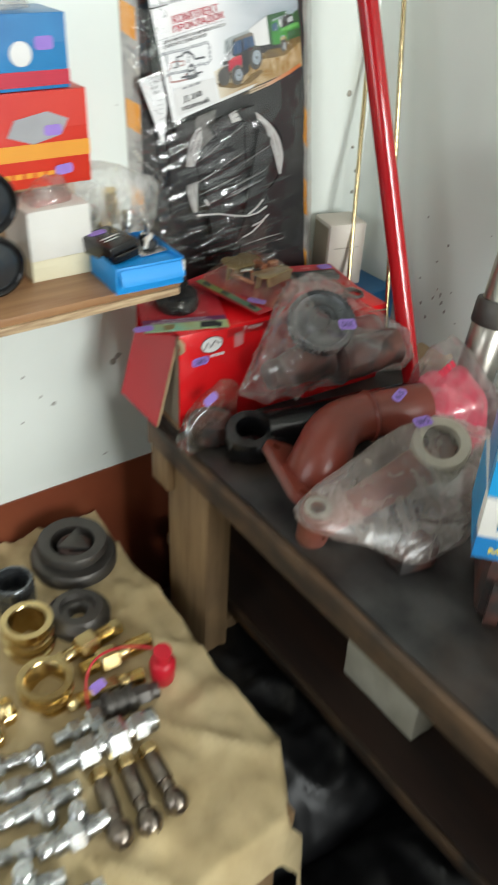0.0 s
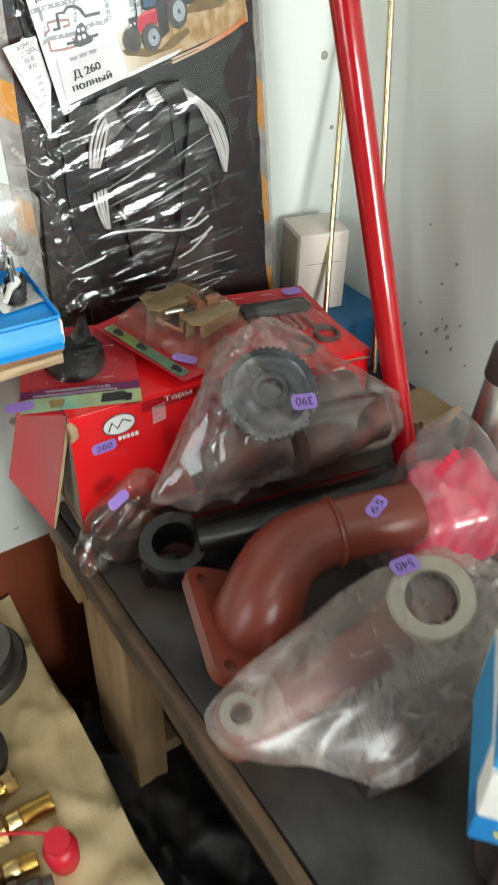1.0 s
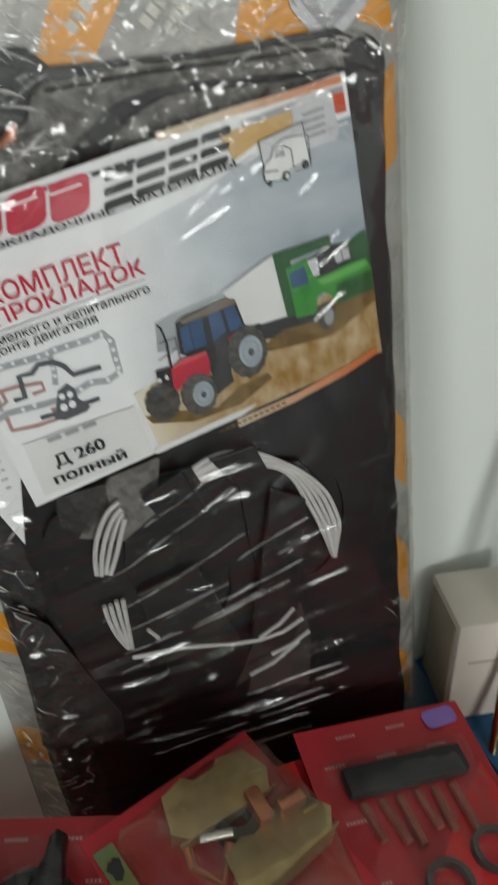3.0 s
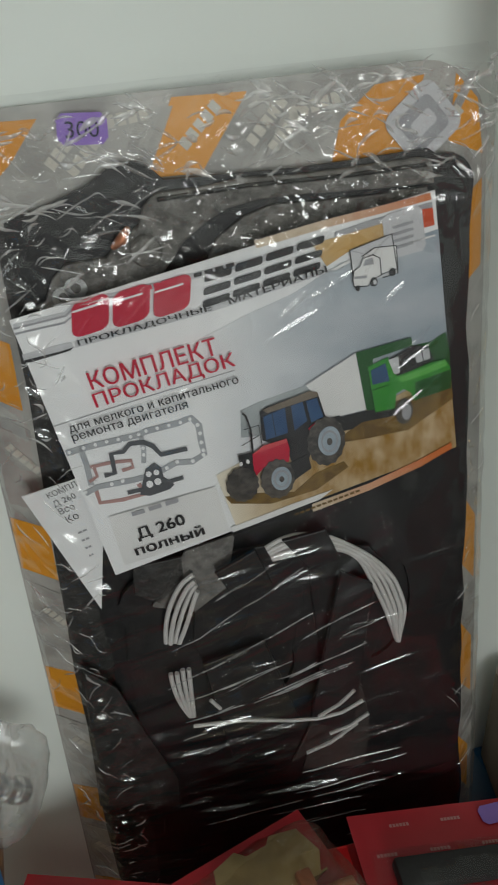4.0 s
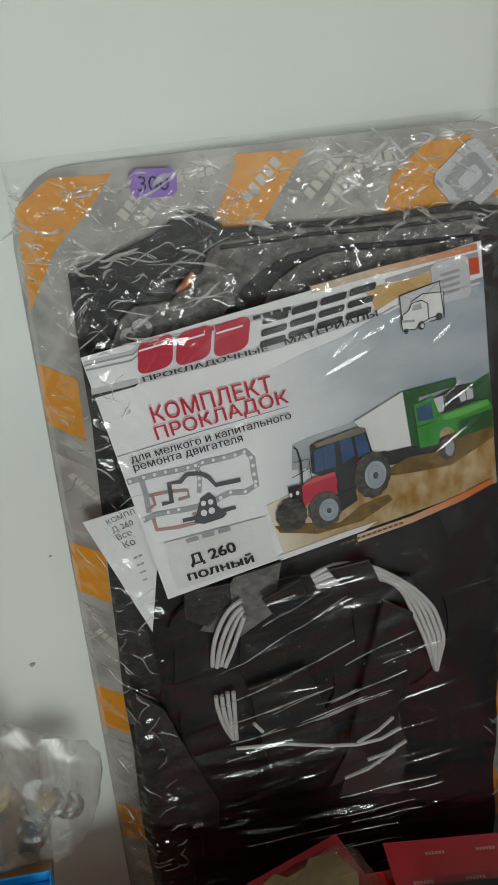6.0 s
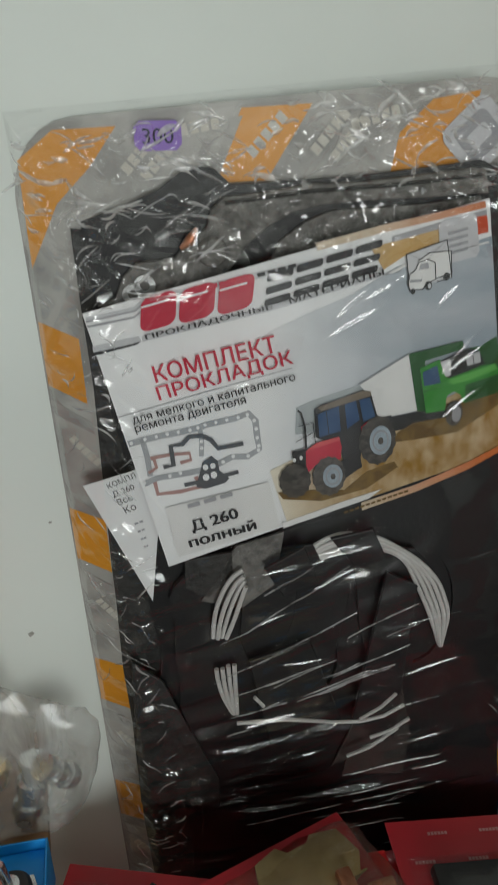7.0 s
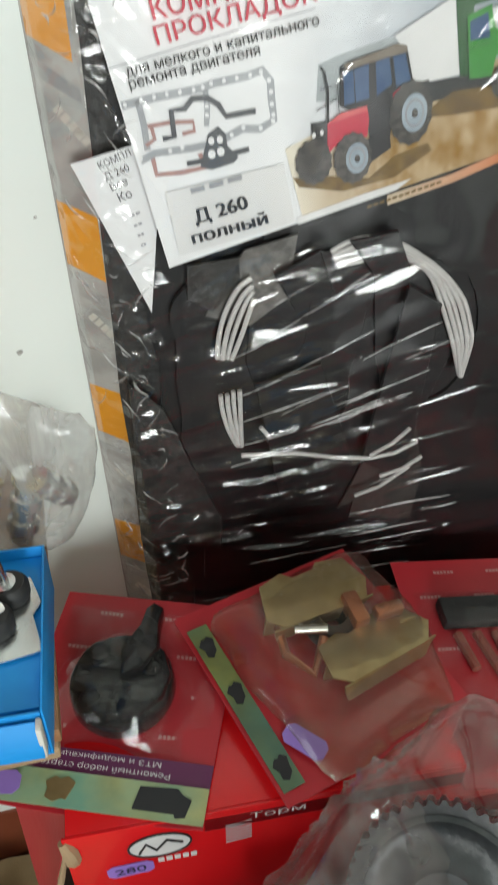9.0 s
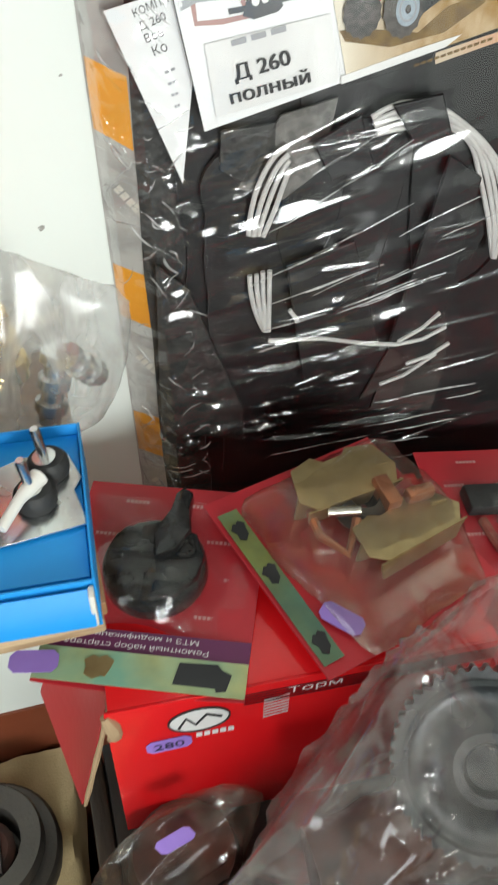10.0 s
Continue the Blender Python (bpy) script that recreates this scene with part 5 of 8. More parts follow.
lprint("tractor", lpoly([(0.576, 0.425), (0.607, 0.427), (0.609, 0.347), (0.572, 0.327)], 0.004), M_GLASSPRINT)
lprint("tractor", lpoly([(0.616, 0.424), (0.644, 0.421), (0.652, 0.34), (0.618, 0.335)], 0.004), M_GLASSPRINT)
lprint("tractor", lstrip([(0.525, 0.422), (0.521, 0.326)], 0.0004, 0.0042), M_PRINTBLACK)
lprint("tractor", lpoly([(0.451, 0.293), (0.485, 0.312), (0.547, 0.307), (0.549, 0.262), (0.54, 0.213), (0.504, 0.224), (0.467, 0.22), (0.439, 0.196)], 0.004), M_PRINTRED)
lprint("tractor", lpoly([(0.451, 0.293), (0.485, 0.312), (0.547, 0.307), (0.547, 0.292), (0.485, 0.293)], 0.0042), M_PINKPRINT)
lprint("tractor", lpoly([(0.608, 0.316), (0.635, 0.335), (0.639, 0.309), (0.614, 0.284)], 0.0042), M_PRINTRED)
lprint("tractor", lpoly([(0.414, 0.308), (0.452, 0.302), (0.441, 0.195), (0.443, 0.159), (0.41, 0.218)], 0.004), M_PRINTBLACK)
lprint("tractor", ldisc(0.416, 0.273, 0.0009, 0.0044, 28, 1.51), M_PRINTWHITE)
lprint("tractor", ldisc(0.435, 0.273, 0.0009, 0.0044, 28, 1.50), M_PRINTWHITE)
lprint("tractor", lpoly([(0.528, 0.202), (0.594, 0.214), (0.595, 0.151), (0.543, 0.126)], 0.0038), M_PRINTBLACK)
lprint("tractor", ldisc(0.647, 0.241, 0.0100, 0.0046, 28, 1.45, 0.0007), M_TYREPRINT)
lprint("tractor", ldisc(0.655, 0.239, 0.0062, 0.0049, 28, 1.45), M_RIMPRINT)
lprint("tractor", ldisc(0.655, 0.239, 0.0046, 0.0051, 28, 1.45), M_PRINTGREY)
lprint("tractor", ldisc(0.655, 0.239, 0.0038, 0.0053, 28, 1.45), M_RIMPRINT)
lprint("tractor", ldisc(0.655, 0.239, 0.0015, 0.0055, 28, 1.45), M_TYREPRINT)
lprint("tractor", ldisc(0.5, 0.161, 0.0090, 0.0046, 28, 1.34, 0.0007), M_TYREPRINT)
lprint("tractor", ldisc(0.51, 0.158, 0.0056, 0.0049, 28, 1.33), M_RIMPRINT)
lprint("tractor", ldisc(0.51, 0.158, 0.0042, 0.0051, 28, 1.33), M_PRINTGREY)
lprint("tractor", ldisc(0.51, 0.158, 0.0034, 0.0053, 28, 1.33), M_RIMPRINT)
lprint("tractor", ldisc(0.51, 0.158, 0.0014, 0.0055, 28, 1.33), M_TYREPRINT)
lprint("tractor", ldisc(0.406, 0.19, 0.0086, 0.0046, 28, 1.23, 0.0007), M_TYREPRINT)
lprint("tractor", lstrip([(0.453, 0.296), (0.462, 0.391), (0.459, 0.448), (0.452, 0.461)], 0.0011, 0.0044), M_PRINTBLACK)
lprint("tractor", lstrip([(0.481, 0.315), (0.485, 0.397), (0.445, 0.4)], 0.0004, 0.0044), M_PRINTBLACK)
lprint("tractor", lstrip([(0.43, 0.342), (0.479, 0.358)], 0.0004, 0.0044), M_PRINTBLACK)
# line drawing of a van in a box
lprint("van", lpoly([(0.785, 0.895), (0.887, 0.906), (0.891, 0.769), (0.853, 0.77), (0.783, 0.779)], 0.0028), M_PRINTPALE)
lprint("van", lstrip([(0.783, 0.779), (0.785, 0.895), (0.887, 0.906), (0.891, 0.769), (0.853, 0.77)], 0.0006, 0.0031), M_PRINTBLACK)
lprint("van", lstrip([(0.785, 0.895), (0.832, 0.856), (0.887, 0.906)], 0.0003, 0.003), M_PRINTGREY)
lprint("van", lpoly([(0.81, 0.862), (0.842, 0.879), (0.894, 0.864), (0.892, 0.785), (0.849, 0.783)], 0.003), M_PRINTWHITE)
lprint("van", lstrip([(0.81, 0.862), (0.842, 0.879), (0.894, 0.864), (0.892, 0.785), (0.849, 0.783)], 0.0005, 0.0033), M_PRINTBLACK)
lprint("van", lpoly([(0.781, 0.796), (0.787, 0.825), (0.802, 0.834), (0.812, 0.857), (0.837, 0.858), (0.852, 0.84), (0.85, 0.782), (0.825, 0.775), (0.815, 0.759), (0.782, 0.771)], 0.0033), M_PRINTWHITE)
lprint("van", lstrip([(0.781, 0.796), (0.787, 0.825), (0.802, 0.834), (0.812, 0.857), (0.837, 0.858), (0.852, 0.84), (0.85, 0.782), (0.825, 0.775), (0.815, 0.759), (0.782, 0.771), (0.781, 0.796)], 0.0005, 0.0036), M_PRINTBLACK)
lprint("van", lpoly([(0.81, 0.831), (0.817, 0.849), (0.835, 0.849), (0.836, 0.827)], 0.0036), M_PRINTGREY)
lprint("van", lstrip([(0.786, 0.801), (0.815, 0.792)], 0.0012, 0.0037), M_PRINTGREY)
lprint("van", ldisc(0.83, 0.767, 0.0019, 0.0038, 28, 1.23), M_PRINTBLACK)
lprint("van", ldisc(0.877, 0.78, 0.0017, 0.0038, 28, 1.22), M_PRINTBLACK)
lprint("van", ldisc(0.79, 0.763, 0.0012, 0.0038, 28, 1.24), M_PRINTBLACK)
lprint("van", ldisc(0.832, 0.766, 0.0009, 0.0041, 28, 1.31), M_PRINTPALE)
tag_part(gasket_set, Matrix.Translation((-0.0757, 0.6055, -0.0200)) @ pose(0, 0, 0, 0, 0, -4), 0.0225, 0.0135, "300")


wr = random.Random(12)
CREASES = []
for i in range(17):
    k = i / 16
    half = 0.035 + 0.035 * wr.random()
    CREASES.append((-0.105 + half * 0.9 + 0.03 * wr.random(), 0.085 + 0.275 * k + 0.006 * wr.random(), half, -0.04 + 0.38 * k * k + 0.06 * wr.random(), 0.0010 + 0.0008 * wr.random(), 0.0020 + 0.0014 * wr.random()))
for i in range(14):
    v = 0.05 + 0.34 * wr.random()
    CREASES.append((-0.06 + 0.17 * wr.random(), v, 0.012 + 0.03 * wr.random(), 0.02 + 0.30 * (v / 0.4) ** 2 * wr.random(), 0.0008 + 0.0010 * wr.random(), 0.0011 + 0.0008 * wr.random()))
for i in range(40):
    CREASES.append((-0.15 + 0.27 * wr.random(), 0.53 + 0.08 * wr.random(), 0.006 + 0.014 * wr.random(), -0.8 + 2.2 * wr.random(), 0.0012 + 0.0012 * wr.random(), 0.0011 + 0.0007 * wr.random()))
for i in range(34):
    CREASES.append((-0.15 + 0.035 * wr.random(), 0.06 + 0.5 * wr.random(), 0.005 + 0.010 * wr.random(), -1.0 + 2.5 * wr.random(), 0.0012 + 0.0010 * wr.random(), 0.0011 + 0.0007 * wr.random()))
for i in range(34):
    CREASES.append((-0.11 + 0.10 * wr.random(), 0.03 + 0.20 * wr.random(), 0.012 + 0.035 * wr.random(), -0.05 + 0.3 * wr.random(), 0.0018 + 0.0014 * wr.random(), 0.0015 + 0.0010 * wr.random()))
for i in range(50):
    CREASES.append((-0.155 + 0.28 * wr.random(), 0.545 + 0.065 * wr.random(), 0.008 + 0.018 * wr.random(), -1.2 + 2.6 * wr.random(), 0.0012 + 0.0012 * wr.random(), 0.0018 + 0.0014 * wr.random()))
for i in range(46):
    CREASES.append((-0.15 + 0.27 * wr.random(), 0.56 + 0.055 * wr.random(), 0.012 + 0.020 * wr.random(), -1.6 + 3.4 * wr.random(), 0.0010 + 0.0014 * wr.random(), 0.0013 + 0.0006 * wr.random()))
for i in range(40):
    v = 0.05 + 0.53 * wr.random()
    CREASES.append((card_left(v) + 0.006 + 0.045 * wr.random(), v, 0.006 + 0.012 * wr.random(), -2.4 + 4.6 * wr.random(), 0.0010 + 0.0012 * wr.random(), 0.0013 + 0.0007 * wr.random()))
for i in range(16):
    v = 0.10 + 0.28 * wr.random()
    CREASES.append((-0.05 + 0.12 * wr.random(), v, 0.018 + 0.030 * wr.random(), 0.05 + 0.35 * wr.random(), 0.0012 + 0.0010 * wr.random(), 0.0011 + 0.0005 * wr.random()))
for i in range(60):
    CREASES.append((-0.15 + 0.27 * wr.random(), 0.565 + 0.052 * wr.random(), 0.012 + 0.026 * wr.random(), -0.7 + 1.6 * wr.random(), 0.0020 + 0.0016 * wr.random(), 0.0016 + 0.0009 * wr.random()))
for i in range(26):
    CREASES.append((-0.15 + 0.06 * wr.random(), 0.50 + 0.11 * wr.random(), 0.008 + 0.016 * wr.random(), -1.5 + 3.5 * wr.random(), 0.0020 + 0.0014 * wr.random(), 0.0016 + 0.0008 * wr.random()))
CREASES = [(*c[:4], c[4] * 0.55, c[5] * 0.72) if -0.10 < c[0] < 0.10 and c[1] < 0.53 else (*c[:4], c[4] * 0.55, c[5] * 1.9) for c in CREASES]
for i in range(9):
    CREASES.append((-0.06 + 0.13 * wr.random(), 0.43 + 0.1 * wr.random(), 0.006 + 0.012 * wr.random(), 0.2 + 1.0 * wr.random(), 0.0007, 0.0012))


def wrap_fn(a, b):
    v = 0.010 + 0.612 * b
    u = card_left(v) + 0.001 + (card_right(v) - card_left(v) - 0.002) * a
    edge = min(a / 0.10, (1 - a) / 0.08, (1 - b) / 0.07, b / 0.06, 1.0)
    z = -0.0255 + 0.0335 * min(1.0, 0.40 + a / 0.15, 0.45 + (1 - a) / 0.14, 0.40 + b / 0.09, 0.46 + (1 - b) / 0.20) * max(0.0, min(1.0, a / 0.018, (1 - a) / 0.018, b / 0.01, (1 - b) / 0.009)) ** 0.6
    loose = max(0.0, min(1.0, (0.40 - v) / 0.04)) + max(0.0, min(1.0, (v - 0.54) / 0.03))
    z += max(0.0, min(1.0, (v - 0.55) / 0.02)) * 0.0030 * noise.noise(Vector((u * 48, v * 60, 9)))
    warp = 0.5 * noise.noise(Vector((u * 16, v * 16, 2))) + 0.15 * noise.noise(Vector((u * 60, v * 60, 4)))
    low = max(0.0, min(1.0, (0.385 - v) / 0.02)) * max(0.0, min(1.0, (0.06 - u) / 0.05)) * min(1.0, max(0.12, 0.5 + 1.9 * noise.noise(Vector((u * 12, v * 26, 8)))))
    way = v - u * (0.04 + 1.3 * max(0.0, v - 0.12))
    z += low * (0.0015 * fold_wave(way * 44 + 0.8 * warp) + 0.0003 * fold_wave(way * 83 - 0.3 * warp + 0.3))
    rim = max(max(0.0, min(1.0, (v - 0.535) / 0.02)), max(0.0, min(1.0, (-0.095 - u) / 0.02)) * (0.30 if v < 0.37 else 0.8), max(0.0, min(1.0, (u - 0.098) / 0.012)) * 0.6)
    z += 0.30 * rim * (0.0030 * fold_wave(u * 24 + v * 15 + warp * 1.3) + 0.0034 * fold_wave(-u * 17 + v * 34 + warp * 1.4 + 0.4) + 0.0008 * fold_wave(u * 48 + v * 62 + warp * 2.2))
    z += 0.0007 * noise.noise(Vector((u * 40, v * 40, 5)))
    for cu, cv, half, slope, high, wide in CREASES:
        du = u - cu
        if abs(du) > half:
            continue
        dv = v - cv - slope * du + 0.08 / half * 0.02 * du * du
        if abs(dv) < 2.5 * wide:
            z += high * math.exp(-(dv / wide) ** 2) * (1 - (du / half) ** 2)
    return (u, v, max(z, -0.0250) + 0.0004 * edge)


wrap = part("cling_wrap", sheet(wrap_fn, 330, 740), F_WRAP, gasket_set, "clear wrinkled cling film", 180)
wrap.visible_shadow = False


def glint_fold(bm, u, v, half, slope, width, bend):
    """A narrow pleat of the film, whitened as a glint, tapering to both ends, lying on the sheet."""
    rows = []
    n = 10
    run = 1 / math.hypot(1, slope)
    for i in range(n + 1):
        t = 2 * i / n - 1
        x, y = u + half * t * run - bend * slope * (t * t - 0.4), v + half * t * run * slope + bend * (t * t - 0.4)
        a, b = (x - card_left(y) - 0.001) / (card_right(y) - card_left(y) - 0.002), (y - 0.010) / 0.612
        z = wrap_fn(min(0.995, max(0.005, a)), min(0.995, max(0.005, b)))[2] + 0.0005
        w = width * (1 - t * t) ** 0.7 * (0.65 + 0.5 * noise.noise(Vector((x * 160, y * 160, 7)))) + 0.00005
        rows.append([bm.verts.new((x + slope * w * run * k, y - w * run * k, z + (0.0006 if k == 0 else 0))) for k in (-1, 0, 1)])
    for p, q in zip(rows, rows[1:]):
        for k in (0, 1):
            bm.faces.new((p[k], q[k], q[k + 1], p[k + 1]))


# fold ribbons whose white colour stands in for highlights on the film
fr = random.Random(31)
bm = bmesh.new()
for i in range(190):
    # bunched folds with painted glints along the head of the pack
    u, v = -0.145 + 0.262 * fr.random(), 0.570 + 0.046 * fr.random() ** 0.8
    glint_fold(bm, u, v, 0.003 + 0.009 * fr.random() ** 2, (-0.9 + 1.5 * fr.random()) if fr.random() < 0.75 else 2.5 * (fr.random() - 0.5), 0.0006 + 0.0016 * fr.random() ** 2, 0.003 * (fr.random() - 0.5))
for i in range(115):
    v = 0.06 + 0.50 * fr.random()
    glint_fold(bm, card_left(v) + 0.006 + 0.042 * fr.random(), v, 0.002 + 0.008 * fr.random() ** 2, -2.0 + 3.6 * fr.random(), 0.0003 + 0.0009 * fr.random() ** 2, 0.003 * (fr.random() - 0.5))
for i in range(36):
    glint_fold(bm, -0.122 + 0.07 * fr.random(), 0.535 + 0.045 * fr.random(), 0.003 + 0.008 * fr.random(), -0.4 + 1.4 * fr.random(), 0.0004 + 0.0010 * fr.random() ** 2, 0.005 * (fr.random() - 0.5))
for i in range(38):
    # stretched folds as pale glints over the black seals: level below, rising to the right above
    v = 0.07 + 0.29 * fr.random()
    glint_fold(bm, -0.075 + 0.14 * fr.random() ** 1.4, v, 0.008 + 0.028 * fr.random() ** 1.5, 0.04 + 0.55 * max(0.0, (v - 0.14) / 0.22) ** 1.5 + 0.10 * (fr.random() - 0.5), 0.0003 + 0.0006 * fr.random() ** 2, 0.002 * (fr.random() - 0.5))
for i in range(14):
    glint_fold(bm, 0.098 + 0.020 * fr.random(), 0.12 + 0.45 * fr.random(), 0.003 + 0.006 * fr.random(), -1.5 + 3 * fr.random(), 0.0002 + 0.0004 * fr.random() ** 2, 0.002 * (fr.random() - 0.5))
folds = part("glint_folds", bm, F_GLINTFOLD, gasket_set, "pleats of the cling film, whitened to stand in for its glints", 180)
tagged(folds, kind="stuff")
folds.visible_shadow = False

# ---- wall shelf and what stands on it ----
SH = 1.10
shelf = thing("wall_shelf", "narrow varnished wooden wall shelf with a raw plywood end", "shelf", Matrix.Translation((0.0, 0.92, SH)))
S = Matrix.Translation((-0.0, -0.92, -SH))
part("board", box(-0.75, 0.526, 0.812, 1.009, SH - 0.010, SH, 0.001, S), M_SHELF, shelf, "brown varnished board")
part("ply", box(-0.75, 0.524, 0.810, 1.009, SH - 0.020, SH - 0.0105, 0.001, S), M_PLY, shelf, "pale plywood layer")
for x in (0.1, -0.5):
    part("bracket", box(x, x + 0.02, 0.86, 1.009, SH - 0.06, SH - 0.0205, 0.001, S), M_WOOD, shelf)

# open blue box with a coil and a bracket with rubber mounts
bx = thing("parts_box", "open bright blue carton tray with a bracket and rubber mounts inside", "box", frame_m((0.482, 0.852, SH), (1, -0.06, 0), (0.06, 1, 0), (0, 0, 1)))
W, D, H = 0.044, 0.049, 0.034
part("base", box(-W, W, -D, D, 0.0002, 0.0015, 0), M_BLUE, bx)
for n, a in (("side_panel", (-W, -W + 0.0012, -D, D, 0.0015, H)), ("side_panel", (W - 0.0012, W, -D, D, 0.0015, H)), ("back_panel", (-W + 0.0013, W - 0.0013, D - 0.0012, D, 0.0015, H)), ("front_panel", (-W + 0.0013, W - 0.0013, -D, -D + 0.0012, 0.0015, H * 0.96))):
    part(n, box(*a, 0.0004), M_BLUE, bx)
part("insert", box(-W + 0.002, W - 0.002, -D + 0.006, D - 0.002, 0.0016, H - 0.006, 0.0006), M_BLUE, bx, "folded blue inlay")
part("tuck_flap", sheet(lambda a, b: ((-W + 0.004 + (2 * W - 0.006) * a), -D - 0.002 - 0.006 * math.sin(b * 1.5), H - 0.004 - 0.018 * b), 10, 6, 0.0008), M_BLUE, bx, "folded tuck flap")
part("white_edge", box(W - 0.0035, W - 0.001, -D - 0.0075, -D - 0.001, 0.010, H - 0.003, 0.0008), M_WHITEBOX, bx, "white raw carton edge")

coil = thing("ignition_module", "black plastic ignition module with white print lying in the blue carton", "car part", frame_m((0.458, 0.862, SH + 0.029), (0.97, 0.2, 0.1), (-0.2, 0.97, 0.0), (-0.1, 0, 1)))
part("body", box(-0.022, 0.022, -0.03, 0.03, 0, 0.022, 0.003), M_BLACK, coil)
part("rib", box(-0.018, 0.018, -0.034, -0.0302, 0.002, 0.012, 0.001), M_BLACK, coil)
part("lettering", bar_row(bmesh.new(), -0.014, -0.012, 0.02, 0.003, 4, 0.0223), M_PRINTWHITE, coil, "", None)
part("lettering", bar_row(bmesh.new(), -0.014, -0.005, 0.026, 0.003, 5, 0.0223), M_PRINTWHITE, coil, "", None)
tag_part(coil, Matrix.Translation((-0.004, 0.018, 0.0223)) @ pose(0, 0, 0, 0, 0, -10), 0.022, 0.012)

brk = thing("mount_bracket", "zinc plated bracket with two black rubber mounts and studs", "car part", frame_m((0.506, 0.858, SH + 0.029), (0.96, 0.25, 0), (-0.25, 0.96, 0.0), (0, 0, 1)))
part("plate", prism([(-0.028, -0.022), (0.012, -0.028), (0.014, -0.006), (0.020, 0.0), (0.020, 0.018), (0.0, 0.026), (-0.02, 0.024)], 0.0014, up(0.0005), 0.0003), M_ZINC, brk)
part("lever", sweep([(-0.024, -0.022, 0.012), (-0.012, -0.012, 0.015), (0.0, -0.004, 0.016)], [0.0025, 0.0028, 0.0045], 10), M_WHITEBOX, brk, "pale cast lever")
for x, y in ((-0.004, -0.006), (0.008, 0.010)):
    part("rubber_mount", lathe([(0.0088, 0.0021), (0.0098, 0.005), (0.0096, 0.010), (0.0078, 0.0125), (0.0, 0.013)], Matrix.Translation((x, y, 0)), 24), M_RUBBER, brk, "black rubber mount")
    part("stud", lathe([(0.0055, 0.0131), (0.0055, 0.0145), (0.0024, 0.0148), (0.0024, 0.032), (0.0018, 0.034), (0, 0.034)], Matrix.Translation((x, y, 0)) @ pose(0, 0, 0, 4, -6, 0), 14), M_ZINC, brk, "bright threaded stud")

fb = thing("fittings_bag", "clear plastic bag of brass and zinc fittings on the shelf", "bag", Matrix.Translation((0.49, 0.945, SH)))
pts = [Vector(p) for p in ((-0.07, -0.02, 0.002), (0.05, -0.02, 0.002), (-0.07, 0.02, 0.002), (0.05, 0.02, 0.002), (-0.06, -0.028, 0.05), (0.062, -0.026, 0.03), (0.078, -0.02, 0.088), (0.03, -0.01, 0.112), (-0.05, 0.0, 0.128), (-0.02, 0.02, 0.10))]
part("bag", bag(pts, 0.001, 0.0022, 20, 3, 0.0, 5), F_CLEAR, fb, "clear crumpled plastic", 48)
for i, (x, z, l, r, m) in enumerate(((-0.03, 0.02, 0.05, 0.010, M_BRASS), (0.005, 0.018, 0.045, 0.009, M_ZINC), (-0.012, 0.05, 0.045, 0.0095, M_BRASS), (0.028, 0.035, 0.03, 0.008, M_ZINC), (-0.045, 0.055, 0.03, 0.011, M_ZINC))):
    prof = [(r * 0.55, 0)]
    for j in range(6):
        prof += [(r * (1.0 if j % 2 else 0.72), l * (j + 0.1) / 6), (r * (1.0 if j % 2 else 0.72), l * (j + 0.9) / 6)]
    part("fitting", lathe(prof + [(r * 0.5, l)], Matrix.Translation((x + 0.022, -0.008, z)) @ pose(0, 0, 0, 12 * i - 20, 40 - 25 * i, 0) @ Matrix.Translation((0, 0, -l * 0.3)), 18), m, fb)


def carton(name, label, x0, x1, y0, y1, z0, z1, material, yaw=0.0, category="box"):
    c = thing(name, label, category, Matrix.Translation(((x0 + x1) / 2, (y0 + y1) / 2, z0)) @ pose(0, 0, 0, 0, 0, yaw))
    w, d = (x1 - x0) / 2, (y1 - y0) / 2
    part("body", box(-w, w, -d, d, 0, z1 - z0, 0.0012), material, c)
    part("lid_flap", box(-w + 0.001, w - 0.001, -d - 0.0007, -d - 0.0001, (z1 - z0) * 0.62, (z1 - z0) - 0.001, 0), material, c)
    return c, w, d, z1 - z0


carton("small_carton", "small cream carton under a white one", 0.366, 0.443, 0.885, 0.95, SH, SH + 0.028, M_CREAM, -2)[0]
wc, w, d, h = carton("small_carton", "plain white carton stacked on a cream one", 0.362, 0.442, 0.880, 0.955, SH + 0.0285, SH + 0.088, M_WHITEBOX, 1)
pl = thing("plastic_bag", "small clear crumpled bag lying on a white carton", "bag", Matrix.Translation((0.40, 0.915, SH + 0.089)))
part("bag", bag([Vector(p) for p in ((-0.03, -0.03, 0), (0.03, -0.03, 0), (-0.03, 0.02, 0), (0.03, 0.02, 0), (-0.02, -0.02, 0.02), (0.02, -0.01, 0.028), (0.0, 0.015, 0.018))], 0.0, 0.006, 40, 9, 0.0005, 4), F_BAG, pl, "", 48)
carton("support_carton", "plain cardboard carton at the back of the shelf", 0.26, 0.46, 0.958, 1.006, SH, SH + 0.098, M_CARTON)
rc, w, d, h = carton("parts_carton", "red and orange printed parts carton", 0.27, 0.470, 0.93, 1.004, SH + 0.0985, SH + 0.205, M_FIRE, -1)
part("stripe", box(-w - 0.0004, w + 0.0004, -d - 0.0006, -d, h * 0.30, h * 0.47, 0), M_CARDORANGE, rc, "orange band")
